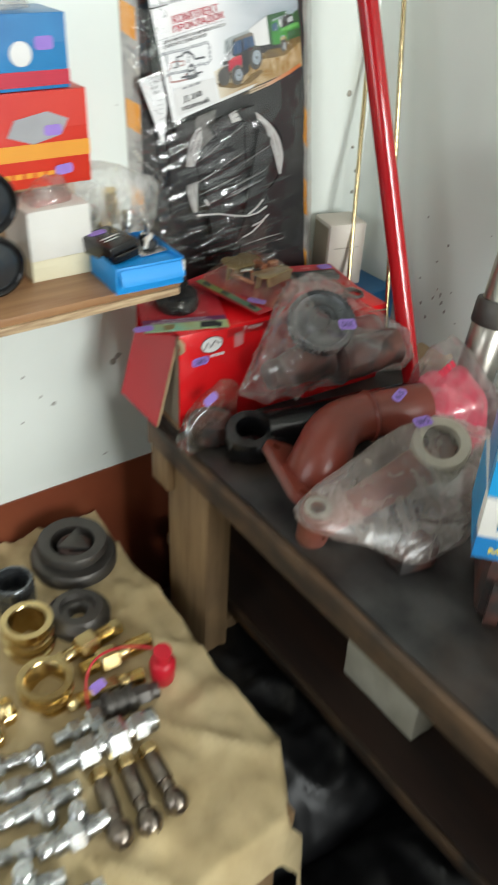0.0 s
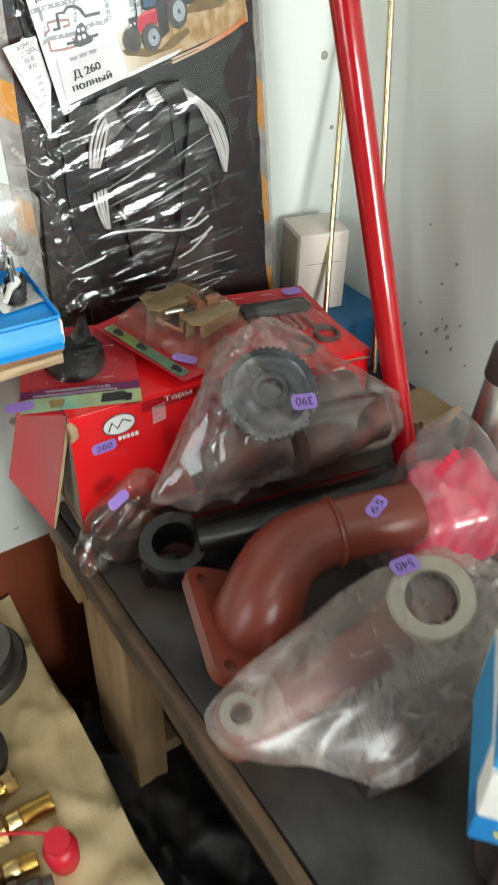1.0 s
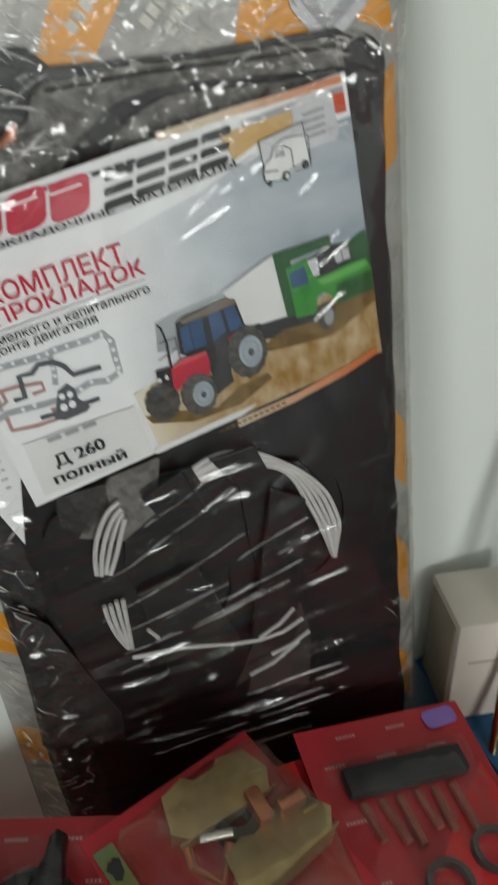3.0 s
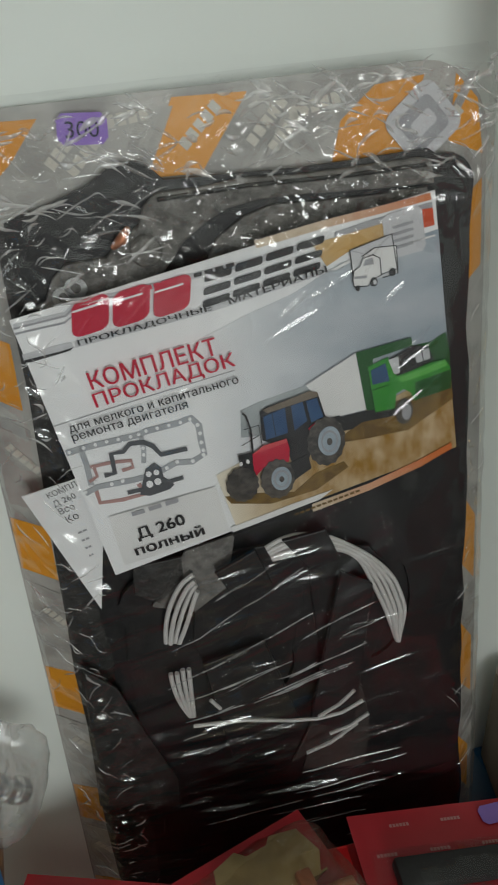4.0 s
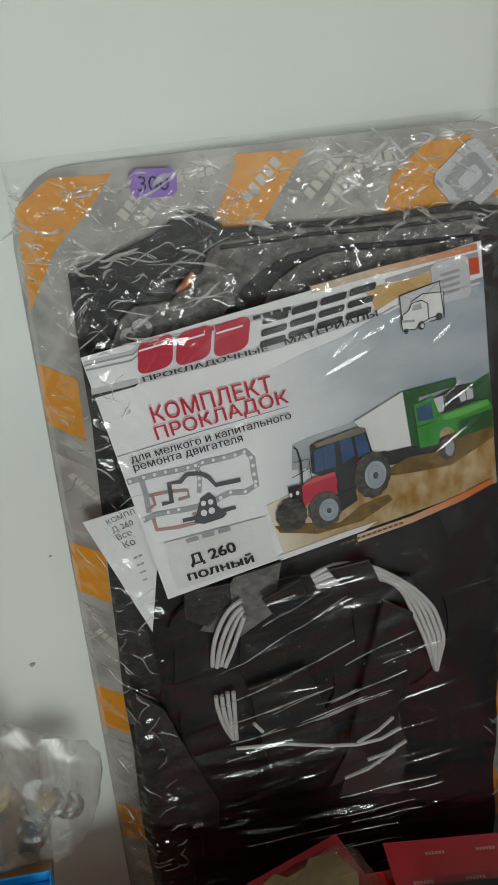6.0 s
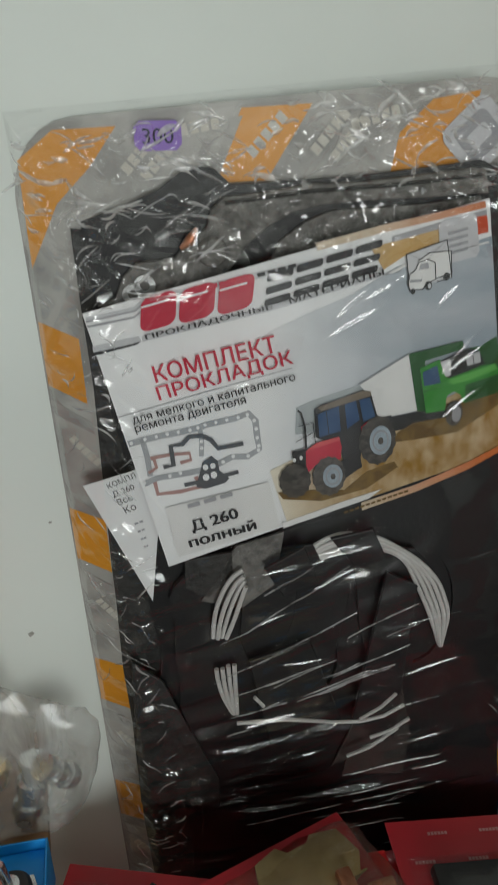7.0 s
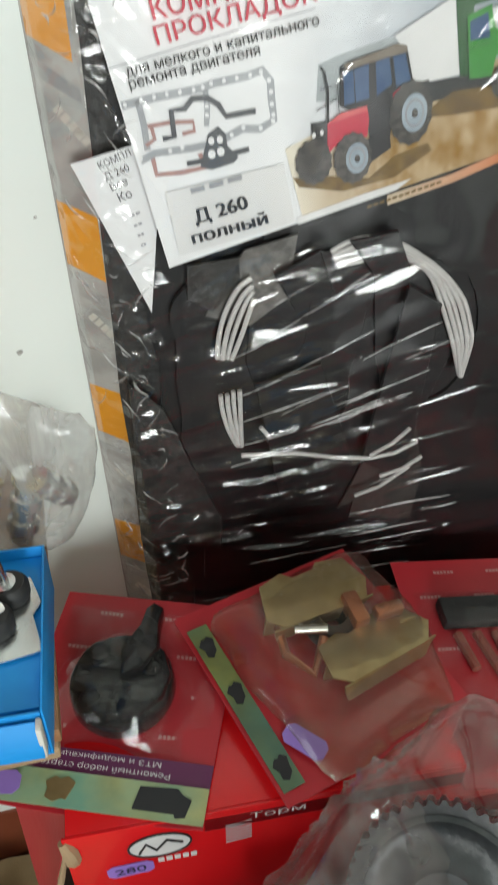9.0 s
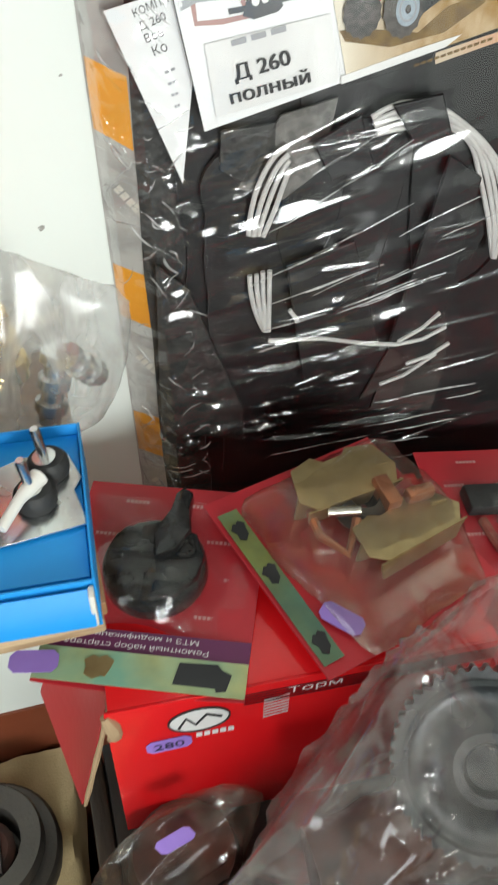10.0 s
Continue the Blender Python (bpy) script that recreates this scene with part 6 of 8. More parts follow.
part("picture", prism([(-0.03, 0.06), (0.0, 0.05), (0.035, 0.058), (0.045, 0.075), (0.02, 0.085), (-0.02, 0.078)], 0.0005, frame_m((0.03, -d - 0.0012, 0), (1, 0, 0), (0, 0, 1), (0, -1, 0))), M_PRINTGREY, rc, "grey pictured part", None)
part("lettering", bar_row(bmesh.new(), -0.05, 0.012, 0.12, 0.006, 9, 0), M_CARDORANGE, rc, "", None).matrix_local = frame_m((0.0, -d - 0.0004, 0), (1, 0, 0), (0, 0, 1), (0, -1, 0))
tag_part(rc, frame_m((0.055, -d - 0.0018, 0.064), (1, 0, 0), (0, 0, 1), (0, -1, 0)), 0.022, 0.012)
tag_part(rc, frame_m((0.065, -d - 0.0010, 0.018), (1, 0, 0.1), (-0.1, 0, 1), (0, -1, 0)), 0.022, 0.012)
bc, w, d, h = carton("parts_carton", "blue printed parts carton stacked on a red one", 0.28, 0.452, 0.932, 1.002, SH + 0.2055, SH + 0.283, M_BLUEDARK, 1)
part("stripe", box(-w - 0.0004, w + 0.0004, -d - 0.0008, -d, 0.004, 0.020, 0), M_PRINTRED, bc, "red band with white print")
part("stripe", box(-w - 0.0002, w + 0.0002, -d - 0.0006, -d, 0.06, 0.068, 0), M_PRINTPALE, bc, "pale band")
part("picture", lathe([(0.013, 0), (0.013, 0.0006), (0, 0.0006)], frame_m((0.03, -d - 0.0008, 0.038), (1, 0, 0), (0, 0, 1), (0, -1, 0)), 24), M_PRINTWHITE, bc, "white round picture")
tag_part(bc, frame_m((0.058, -d - 0.0010, 0.048), (1, 0, 0), (0, 0, 1), (0, -1, 0)), 0.022, 0.014)
pw = thing("plastic_bag", "clear crumpled bag on top of the stacked cartons", "bag", Matrix.Translation((0.37, 0.965, SH + 0.284)))
part("bag", bag([Vector(p) for p in ((-0.06, -0.03, 0), (0.06, -0.03, 0), (-0.06, 0.03, 0), (0.06, 0.03, 0), (-0.03, 0, 0.03), (0.03, 0, 0.025))], 0.0, 0.005, 40, 4, 0.0005, 4), F_BAG, pw, "", 48)
for z, lab in ((SH + 0.036, "round black lamp lying on its rim on the shelf"), (SH + 0.109, "round black lamp stacked above another")):
    lampo = thing("round_lamp", lab, "lamp", frame_m((0.315, 0.868, z), (1, 0, 0), (0, 0, 1), (0, -1, 0)), "round lamps on the shelf")
    part("housing", lathe([(0.0, -0.03), (0.025, -0.03), (0.036, -0.006), (0.036, 0.0), (0.033, 0.002), (0.030, 0.0), (0.029, -0.003)], None, 36), M_BLACK, lampo)
    part("lens", lathe([(0.0285, -0.002), (0.02, 0.004), (0.0, 0.006)], None, 36), M_LENS, lampo, "dark glossy lens")

# ---- red cartons and cards on the bench ----
rb = thing("brake_carton", "glossy red carton with a torn open end", "box", frame_m((0.515, 0.797, BENCH), (0.998, -0.06, 0.0), (0.06, 0.998, 0), (0, 0, 1)))
L, Dp, Hh = 0.215, 0.13, 0.148
part("front_panel", box(0, L, 0, 0.0016, 0.001, Hh, 0.0005), M_RED, rb, "glossy red front panel")
part("back_panel", box(0, L, Dp - 0.0016, Dp, 0.001, Hh, 0.0005), M_RED, rb)
part("top_panel", box(0.002, L, 0.0017, Dp - 0.0017, Hh - 0.0016, Hh, 0.0005), M_RED, rb)
part("base", box(0, L, 0.0017, Dp - 0.0017, 0.001, 0.003, 0.0005), M_CARTON, rb)
part("end_panel", box(L - 0.0016, L, 0.0017, Dp - 0.0017, 0.0031, Hh - 0.0017, 0.0004), M_RED, rb)
def flap_fn(a, b):
    top, low = Vector((0.004, 0.012, 0.143)).lerp(Vector((-0.020, 0.090, 0.122)), a), Vector((-0.025, 0.020, 0.006)).lerp(Vector((-0.045, 0.090, 0.03)), a)
    return low.lerp(top, b) + Vector((0.004 * math.sin(3.1 * a) * math.sin(3.1 * b), 0, 0))


part("end_flap", sheet(flap_fn, 10, 10, 0.0016), M_REDFLAP, rb, "dull red end flap hanging open", None)
part("raw_edge", sweep([flap_fn(0, b / 6) + Vector((0.0006, -0.001, 0)) for b in range(7)], [0.0012, 0.002, 0.0016, 0.0021, 0.0015, 0.002, 0.0016], 8), M_CARTON, rb, "raw brown carton edge")
part("inner_flap", sheet(lambda a, b: (0.002 + 0.0 * a, 0.006 + 0.05 * a, 0.01 + (Hh - 0.02) * b), 2, 2, 0.0012), M_INSIDESHADE, rb, "raw inner flap", None)
part("torn_edge", sweep([(0.0, 0.001, Hh - 0.004), (0.003, -0.001, Hh - 0.012), (0.004, -0.001, Hh - 0.020), (0.0005, 0.0, Hh - 0.026)], [0.0025, 0.0045, 0.004, 0.0015], 8), M_CARTON, rb, "torn brown carton corner")
fm = frame_m((0, -0.0003, 0), (1, 0, 0), (0, 0, 1), (0, -1, 0))
em = part("emblem", prism([(0.048 + 0.0165 * math.cos(2 * math.pi * i / 30), Hh - 0.022 + 0.0115 * math.sin(2 * math.pi * i / 30)) for i in range(30)], 0.0004, fm), M_PRINTWHITE, rb, "white oval emblem with a black zigzag", None)
part("rim", sweep([(0.048 + 0.0165 * math.cos(2 * math.pi * i / 30), -0.0008, Hh - 0.022 + 0.0115 * math.sin(2 * math.pi * i / 30)) for i in range(31)], 0.0006, 6), M_PRINTBLACK, em)
part("zigzag", sweep([(0.037, -0.0010, Hh - 0.027), (0.041, -0.0010, Hh - 0.018), (0.046, -0.0010, Hh - 0.026), (0.052, -0.0010, Hh - 0.017), (0.060, -0.0010, Hh - 0.022)], 0.0008, 6), M_PRINTBLACK, em)
part("lettering", bar_row(bmesh.new(), 0.046, Hh - 0.041, 0.022, 0.0042, 5, 0), M_PRINTWHITE, rb, "", None).matrix_local = fm
part("lettering", letters("Торм", 0.03, 0.0075, fm @ Matrix.Translation((0.096, Hh - 0.012, 0.0004))), M_PRINTWHITE, rb, "", None)
for i in range(7):
    part("hatching", prism([(0.083, Hh - 0.034 + 0.003 * i), (0.097, Hh - 0.032 + 0.003 * i), (0.097, Hh - 0.031 + 0.003 * i), (0.083, Hh - 0.033 + 0.003 * i)], 0.0003, fm), M_PRINTPALE, rb, "", None)
for i in range(5):
    part("stripe", box(0.072, L, -0.0006, -0.0001, Hh - 0.0072 - 0.0024 * i, Hh - 0.0063 - 0.0024 * i, 0), M_DARKLINE, rb, "dark printed line")
tag_part(rb, fm @ Matrix.Translation((0.031, Hh - 0.043, 0.0003)) @ pose(0, 0, 0, 0, 0, 3), 0.025, 0.0125, "280")


def blister_card(name, label, m, w, d, curl=0.0, shift=0.0):
    """A red hanging card, lying flat: x to its side, y to its head."""
    c = thing(name, label, "parts pack", m, "red blister packs")
    part("card", sheet(lambda a, b: (w * (a - 0.5), d * (b - 0.5) + shift, curl * ((a - 0.5) ** 2 * 4) * (1 - b)), 14, 14, 0.0007), M_REDCARD, c, "red printed card", None)
    return c


def brand_bars(c, w, d, z, rows, skip=None):
    for i in range(rows):
        for j in range(3):
            x, y = -w / 2 + w * (0.10 + 0.30 * j + 0.12 * (i % 2)), -d / 2 + d * (i + 0.4) / rows
            if x + 0.016 > w / 2 or (skip and skip(x, y)):
                continue
            part("small_print", bar_row(bmesh.new(), x, y, 0.015, 0.0022, 6, z, 0.3), M_CARDPRINT, c, "", None)


# starter repair kit with a black drive head
p1 = blister_card("starter_kit", "red blister pack with black drive head on red carton", frame_m((0.556, 0.862, 1.030), (0.925, -0.38, 0.02), (0.378, 0.925, 0.09), (-0.05, -0.08, 1)), 0.112, 0.136, 0.004, 0.007)
brand_bars(p1, 0.112, 0.15, 0.0006, 6, lambda x, y: y < -0.02)
P1 = Matrix.Translation((0, 0.0145, 0))
part("picture_band", prism([(-0.056, -0.074), (0.056, -0.074), (0.056, -0.055), (-0.056, -0.055)], 0.0004, P1 @ up(0.0042)), M_TEAL, p1, "teal printed picture band", None)
part("title_band", prism([(-0.056, -0.055), (0.056, -0.055), (0.056, -0.042), (-0.056, -0.042)], 0.0004, P1 @ up(0.0030)), M_MAROON, p1, "plum printed band", None)
part("lettering", letters("Ремонтный набор стартера", 0.078, 0.0042, P1 @ up(0.0038) @ Matrix.Translation((0.034, -0.0495, 0)) @ pose(0, 0, 0, 0, 0, 180)), M_PRINTWHITE, p1, "", None)
part("lettering", letters("МТЗ и модификации", 0.060, 0.0036, P1 @ up(0.0037) @ Matrix.Translation((0.028, -0.0440, 0)) @ pose(0, 0, 0, 0, 0, 180)), M_PRINTWHITE, p1, "", None)
part("picture", prism([(0.018, -0.070), (0.040, -0.070), (0.041, -0.072), (0.046, -0.071), (0.048, -0.062), (0.043, -0.060), (0.040, -0.057), (0.020, -0.058)], 0.0004, P1 @ up(0.0048)), M_PRINTBLACK, p1, "dark pictured starter", None)
part("picture", prism([((-0.022 + (0.009 if i % 2 else 0.0065) * math.cos(i * 0.55)), -0.0645 + (0.0075 if i % 3 else 0.005) * math.sin(i * 0.55)) for i in range(11)], 0.0004, P1 @ up(0.0048)), M_BRASSCLIP, p1, "pictured part", None)
tag_part(p1, P1 @ Matrix.Translation((-0.056, -0.066, 0.0062)) @ pose(0, 0, 0, 0, 0, 8), 0.026, 0.0125)
RH = Matrix.Translation((-0.003, 0.010, 0.001))
part("drive_head", lathe([(0.0285, 0), (0.030, 0.004), (0.0295, 0.012), (0.0285, 0.0145), (0.026, 0.0155), (0.023, 0.0135), (0.0, 0.0135)], RH, 44), M_GLOSSBLACK, p1, "black plastic disc")
part("fin", prism([(-0.002, 0.014), (0.005, 0.030), (0.006, 0.041), (0.010, 0.046), (0.016, 0.043), (0.0165, 0.030), (0.019, 0.016), (0.013, 0.002), (0.002, -0.004)], 0.013, RH @ up(0.0136), 0.003), M_GLOSSBLACK, p1, "black raised pointer")
part("lobe", prism([(0.002, -0.026), (0.003, 0.010), (0.012, 0.022), (0.022, 0.018), (0.0285, 0.004), (0.0265, -0.010), (0.016, -0.022)], 0.0065, RH @ up(0.0136), 0.002), M_GLOSSBLACK, p1, "black moulded half")
part("lobe", prism([(-0.0275, 0.004), (-0.024, 0.015), (-0.012, 0.0245), (0.0, 0.022), (-0.001, 0.004)], 0.0045, RH @ up(0.0136), 0.0015), M_GLOSSBLACK, p1, "black moulded lobe")
part("lobe", prism([(-0.0265, -0.005), (-0.002, -0.007), (-0.003, -0.027), (-0.014, -0.0255), (-0.023, -0.016)], 0.003, RH @ up(0.0136), 0.0012), M_GLOSSBLACK, p1, "black moulded lobe")
for x, y, z in ((0.017, 0.006, 0.0201), (-0.015, 0.013, 0.0181), (-0.013, -0.016, 0.0166)):
    part("boss", lathe([(0.0062, 0), (0.0062, 0.0022), (0.0046, 0.0028), (0.0042, 0.0006), (0.0, 0.0005)], RH @ Matrix.Translation((x, y, z)), 22), M_GLOSSBLACK, p1, "black round boss")
part("blister", sheet(lambda a, b: (-0.05 + 0.1 * a, -0.024 + 0.088 * b, 0.0012 + 0.0200 * max(0.0, min(1.0, 2.6 - math.hypot(a - 0.47, (b - 0.386) * 0.88) * 6.2)) + 0.0016 * noise.noise(Vector((a * 7, b * 9, 3))) + 0.0012 * ridge((a, b, 0), 5.0, 2)), 44, 44), F_BLISTER, p1, "clear vacuum-formed film")

# pack with stamped brass parts
p2 = blister_card("brush_kit", "red blister pack with brass brush holders, tilted on a red carton", frame_m((0.672, 0.850, 1.040), (0.95, 0.28, -0.05), (-0.28, 0.95, 0.10), (0.05, -0.08, 1)), 0.125, 0.128, 0.003, 0.009)
part("picture_band", prism([(-0.0605, -0.048), (-0.0475, -0.048), (-0.0475, 0.060), (-0.0605, 0.060)], 0.0004, up(0.0030)), M_TEALDARK, p2, "teal and green picture band", None)
for y in (0.045, 0.012, -0.036):
    part("picture", prism([(-0.0535 + (0.0055 if i % 2 else 0.0035) * math.cos(i * 0.57), y + (0.0075 if i % 3 else 0.005) * math.sin(i * 0.57)) for i in range(11)], 0.0004, up(0.0036)), M_PRINTBLACK, p2, "", None)
tag_part(p2, Matrix.Translation((-0.036, -0.030, 0.004)) @ pose(0, 0, 0, 0, 0, -62), 0.025, 0.0125)


def clip_plate(m, seed):
    """A stamped plate with notched edges and a turned-down front skirt."""
    r = random.Random(seed)
    pts = [(x + r.uniform(-0.0012, 0.0012), y + r.uniform(-0.001, 0.001)) for x, y in ((-0.036, -0.008), (-0.028, -0.016), (0.028, -0.016), (0.037, -0.005), (0.030, 0.014), (0.010, 0.017), (0.006, 0.013), (-0.008, 0.013), (-0.014, 0.017), (-0.030, 0.013))]
    bm = prism(pts, 0.0014, m, 0.0004)
    prism([(-0.031, -0.013), (0.028, -0.013), (0.030, -0.004), (0.034, 0.0), (-0.035, 0.0), (-0.034, -0.005)], 0.0012, m @ frame_m((0, -0.0150, 0.0005), (1, 0, 0), (0, 0, 1), (0, -1, 0)), bm=bm)
    return bm


BP = pose(0, 0, 0, 0, 0, -10)
part("brush_plate", clip_plate(BP @ Matrix.Translation((0.006, 0.042, 0.022)) @ pose(0, 0, 0, 6, 3, 8), 3), M_BRASSCLIP, p2, "stamped brass plate")
part("brush_plate", clip_plate(BP @ Matrix.Translation((0.026, 0.000, 0.020)) @ pose(0, 0, 0, -8, 3, 14), 8), M_BRASSCLIP, p2, "stamped brass plate")
for x, y in ((-0.022, 0.034), (0.034, 0.044), (-0.0, -0.004), (0.052, 0.008), (0.02, -0.010)):
    part("side_leg", box(x - 0.005, x + 0.005, y - 0.001, y + 0.001, 0.002, 0.022, 0.0004, BP), M_BRASSCLIP, p2, "bent brass tab")
part("coil_spring", lathe([(0.008, 0.003), (0.014, 0.003), (0.015, 0.018), (0.009, 0.020), (0.008, 0.003)], BP @ Matrix.Translation((0.012, 0.026, 0)), 28), M_GASKET3, p2, "dull grey coil")
part("brush", box(0.02, 0.030, 0.012, 0.034, 0.014, 0.026, 0.002, BP), M_COPPER, p2, "copper brush")
part("brush", box(0.034, 0.052, 0.012, 0.020, 0.018, 0.027, 0.002, BP), M_COPPER, p2, "copper brush")
part("pigtail", sweep([BP @ Vector(p) for p in ((-0.02, 0.03, 0.012), (-0.024, 0.01, 0.016), (-0.012, -0.004, 0.012), (0.0, 0.012, 0.02))], 0.0028, 8), M_COPPER, p2, "braided copper lead")
part("pin", sweep([BP @ Vector((-0.014, 0.022, 0.019)), BP @ Vector((0.004, 0.016, 0.021))], 0.003, 10), M_ZINC, p2, "steel pin")
part("film", bag([Vector(p) for p in ((-0.042, -0.065, 0.001), (0.058, -0.06, 0.001), (-0.055, 0.066, 0.001), (0.058, 0.066, 0.001), (-0.026, 0.05, 0.026), (0.05, 0.052, 0.027), (0.06, 0.01, 0.026), (-0.02, 0.0, 0.024), (0.03, -0.03, 0.02))], 0.0015, 0.0030, 32, 5, 0.0012, 5), F_DUST, p2, "clear film", 48)

# carton with a third card on top
c3, w, d, h = carton("kit_carton", "closed red carton with white print on its end", 0.722, 0.862, 0.775, 0.925, BENCH, 1.006, M_RED, -3)
part("barcode", bar_row(bmesh.new(), 0.02, 0.098, 0.016, 0.016, 6, 0), M_PRINTWHITE, c3, "", None).matrix_local = frame_m((0, -d - 0.0008, 0), (1, 0, 0), (0, 0, 1), (0, -1, 0))
p3 = blister_card("seal_kit", "red blister pack with a carbon strip and metal rings", frame_m((0.802, 0.852, 1.0085), (0.985, -0.10, -0.10), (0.115, 0.985, 0.10), (0.09, -0.10, 1)), 0.128, 0.158, 0.002)
brand_bars(p3, 0.128, 0.158, 0.0005, 8, lambda x, y: -0.05 < x < 0.05 and -0.02 < y < 0.045)
part("carbon_strip", box(-0.044, 0.044, 0.022, 0.042, 0.001, 0.011, 0.002), M_RUBBER, p3, "black carbon strip")
for i in range(6):
    part("pin", sweep([(-0.036 + 0.013 * i, 0.018, 0.003), (-0.032 + 0.012 * i + 0.003 * (i % 2), -0.008 - 0.004 * (i % 3), 0.004)], 0.0032, 8), M_CONTACT, p3, "reddish contact")
for x, y in ((0.034, -0.030), (-0.004, -0.042)):
    part("ring", lathe([(0.0115, 0.0008), (0.015, 0.0008), (0.015, 0.009), (0.0115, 0.009), (0.0115, 0.0008)], Matrix.Translation((x, y, 0)), 28), M_DARKSTEEL, p3, "dark metal ring")
part("picture_band", prism([(-0.02, -0.078), (0.063, -0.078), (0.063, -0.060), (-0.02, -0.060)], 0.0004, up(0.0020)), M_TEAL, p3, "teal and yellow picture band", None)
tag_part(p3, Matrix.Translation((0.045, 0.068, 0.0012)) @ pose(0, 0, 0, 0, 0, 6), 0.026, 0.014)
part("film", sheet(lambda a, b: (-0.056 + 0.112 * a, -0.056 + 0.108 * b, 0.0012 + 0.013 * min(1, 5 * min(a, 1 - a, b, 1 - b)) + 0.002 * noise.noise(Vector((a * 7, b * 7, 3)))), 30, 30), F_BLISTER, p3, "clear blister film", 48)

# ---- corner: carton roll, blue crate, cardboard, rods, pole ----
wb = thing("white_carton", "yellowed white carton with rounded corner edges standing in the corner", "box", Matrix.Translation((0.923, 0.962, 0.9585)) @ pose(0, 0, 0, 0, 0, -14))
part("body", box(-0.033, 0.033, -0.030, 0.030, 0, 0.106, 0.0035), M_PINKWHITE, wb)
# darker panel over the left face: its shade put into the colour
part("end_flap", box(-0.0342, -0.0331, -0.024, 0.024, 0.006, 0.100, 0.0004), M_INSIDESHADE, wb, "grey panel that paints the shade on the carton's left side")
part("fold_line", box(-0.022, 0.022, -0.0306, -0.0302, 0.066, 0.0668, 0), M_INSIDESHADE, wb)
carton("blue_crate", "dark blue plastic box behind the red cartons", 0.895, 0.993, 0.885, 1.006, BENCH, 0.958, M_BLUECRATE)
cb = thing("cardboard_scrap", "folded brown cardboard scrap on the bench by the wall", "cardboard", Matrix.Translation((0.93, 0.765, BENCH)))
part("panel", box(-0.012, 0.05, -0.03, 0.03, 0.0, 0.018, 0.0015), M_CARTON, cb)
part("flap", sheet(lambda a, b: (-0.012 + 0.062 * a, -0.028 - 0.010 * b, 0.0182 + 0.006 * math.sin(3 * b)), 6, 6, 0.0015), M_CARTON, cb, "bent cardboard flap", None)


def rod(name, label, category, p, q, r, material, segs=16):
    m = along(p, q)
    o = thing(name, label, category, m)
    ln = (Vector(q) - Vector(p)).length
    part("shaft", lathe([(r * 0.7, 0), (r, r * 0.3), (r, ln - r * 0.3), (r * 0.7, ln)], None, segs), material, o)
    return o, ln


POLE_A, POLE_D = Vector((0.862, 0.73, 0.98)), Vector((-0.027, 0.13, 0.405))
pole, ln = rod("red_pole", "glossy red enamelled tube leaning into the corner", "pole", POLE_A - POLE_D * 0.24, POLE_A + POLE_D * 2.05, 0.0138, M_POLE, 28)
part("end_cap", lathe([(0.0139, 0), (0.0142, 0.004), (0.0139, 0.008)], Matrix.Translation((0, 0, 0.001)), 24), M_RUBBER, pole)
rod("brass_rod", "thin brass-coloured rod leaning in the corner", "rod", Vector((0.907, 0.91, 0.98)) - Vector((0.058, 0.075, 0.265)) * 0.16, Vector((0.907, 0.91, 0.98)) + Vector((0.058, 0.075, 0.265)) * 1.27, 0.0036, M_BRASSROD)
RA, RB = Vector((0.928, 0.84, 0.984)), Vector((0.967, 0.93, 1.382))
rod("brass_rod", "thin brass-coloured rod leaning on the wall", "rod", RA - (RB - RA) * 0.16, RA + (RB - RA) * 1.75, 0.0036, M_BRASSROD)

# ---- steel cylinder against the wall ----
ca, cd = Vector((0.916, 0.637, BENCH + 0.012)), Vector((0.052, 0.010, 0.237)).normalized()
cy = thing("shock_cylinder", "turned steel hydraulic cylinder with a dark collar leaning on the wall", "car part", along(ca, ca + cd))
part("foot", lathe([(0.036, 0), (0.040, 0.004), (0.040, 0.020), (0.034, 0.026), (0.030, 0.026)], None, 36), M_BLACK, cy, "black rubber foot")
part("lower_tube", lathe([(0.027, 0.026), (0.0285, 0.03), (0.0285, 0.115), (0.027, 0.117)], None, 40), M_STEEL, cy, "brushed steel tube")
part("collar", lathe([(0.030, 0.1165), (0.0315, 0.119), (0.0315, 0.150), (0.030, 0.153), (0.026, 0.153)], None, 40), M_DARKSTEEL, cy, "dark knurled collar")
part("upper_tube", lathe([(0.0245, 0.1535), (0.0245, 0.34), (0.022, 0.343), (0.0, 0.343)], None, 40), M_STEEL, cy, "brushed steel tube")

# ---- castings and bags on the bench ----
elbow = thing("exhaust_elbow", "brown primed pipe elbow with a bolted flange", "car part", Matrix.Translation((0.585, 0.58, BENCH)))
E = Matrix.Translation((-0.585, -0.58, -BENCH))
e1, e2 = Vector((-0.30, -0.953, 0)), Vector((0.85, -0.25, -0.46)).normalized()
e2 = (e2 - e1 * e2.dot(e1)).normalized()
en = e1.cross(e2)
pc = Vector((0.582, 0.585, 0.915))
ps = pc - e1 * 0.0 - e2 * 0.006
fl = holed(rounded(-0.062, 0.062, -0.056, 0.056, 0.016), [(-0.047, -0.041, 0.006, 0.006), (0.047, -0.041, 0.006, 0.006), (0.047, 0.041, 0.006, 0.006), (-0.047, 0.041, 0.006, 0.006), (0, 0, 0.022, 0.022)], 0.011, Matrix.Identity(4))
bmesh.ops.transform(fl, matrix=E @ frame_m(pc - en * 0.011, e1, e2, en), verts=fl.verts)
part("flange", fl, M_PRIMER, elbow, "square flange with bolt holes", 30)
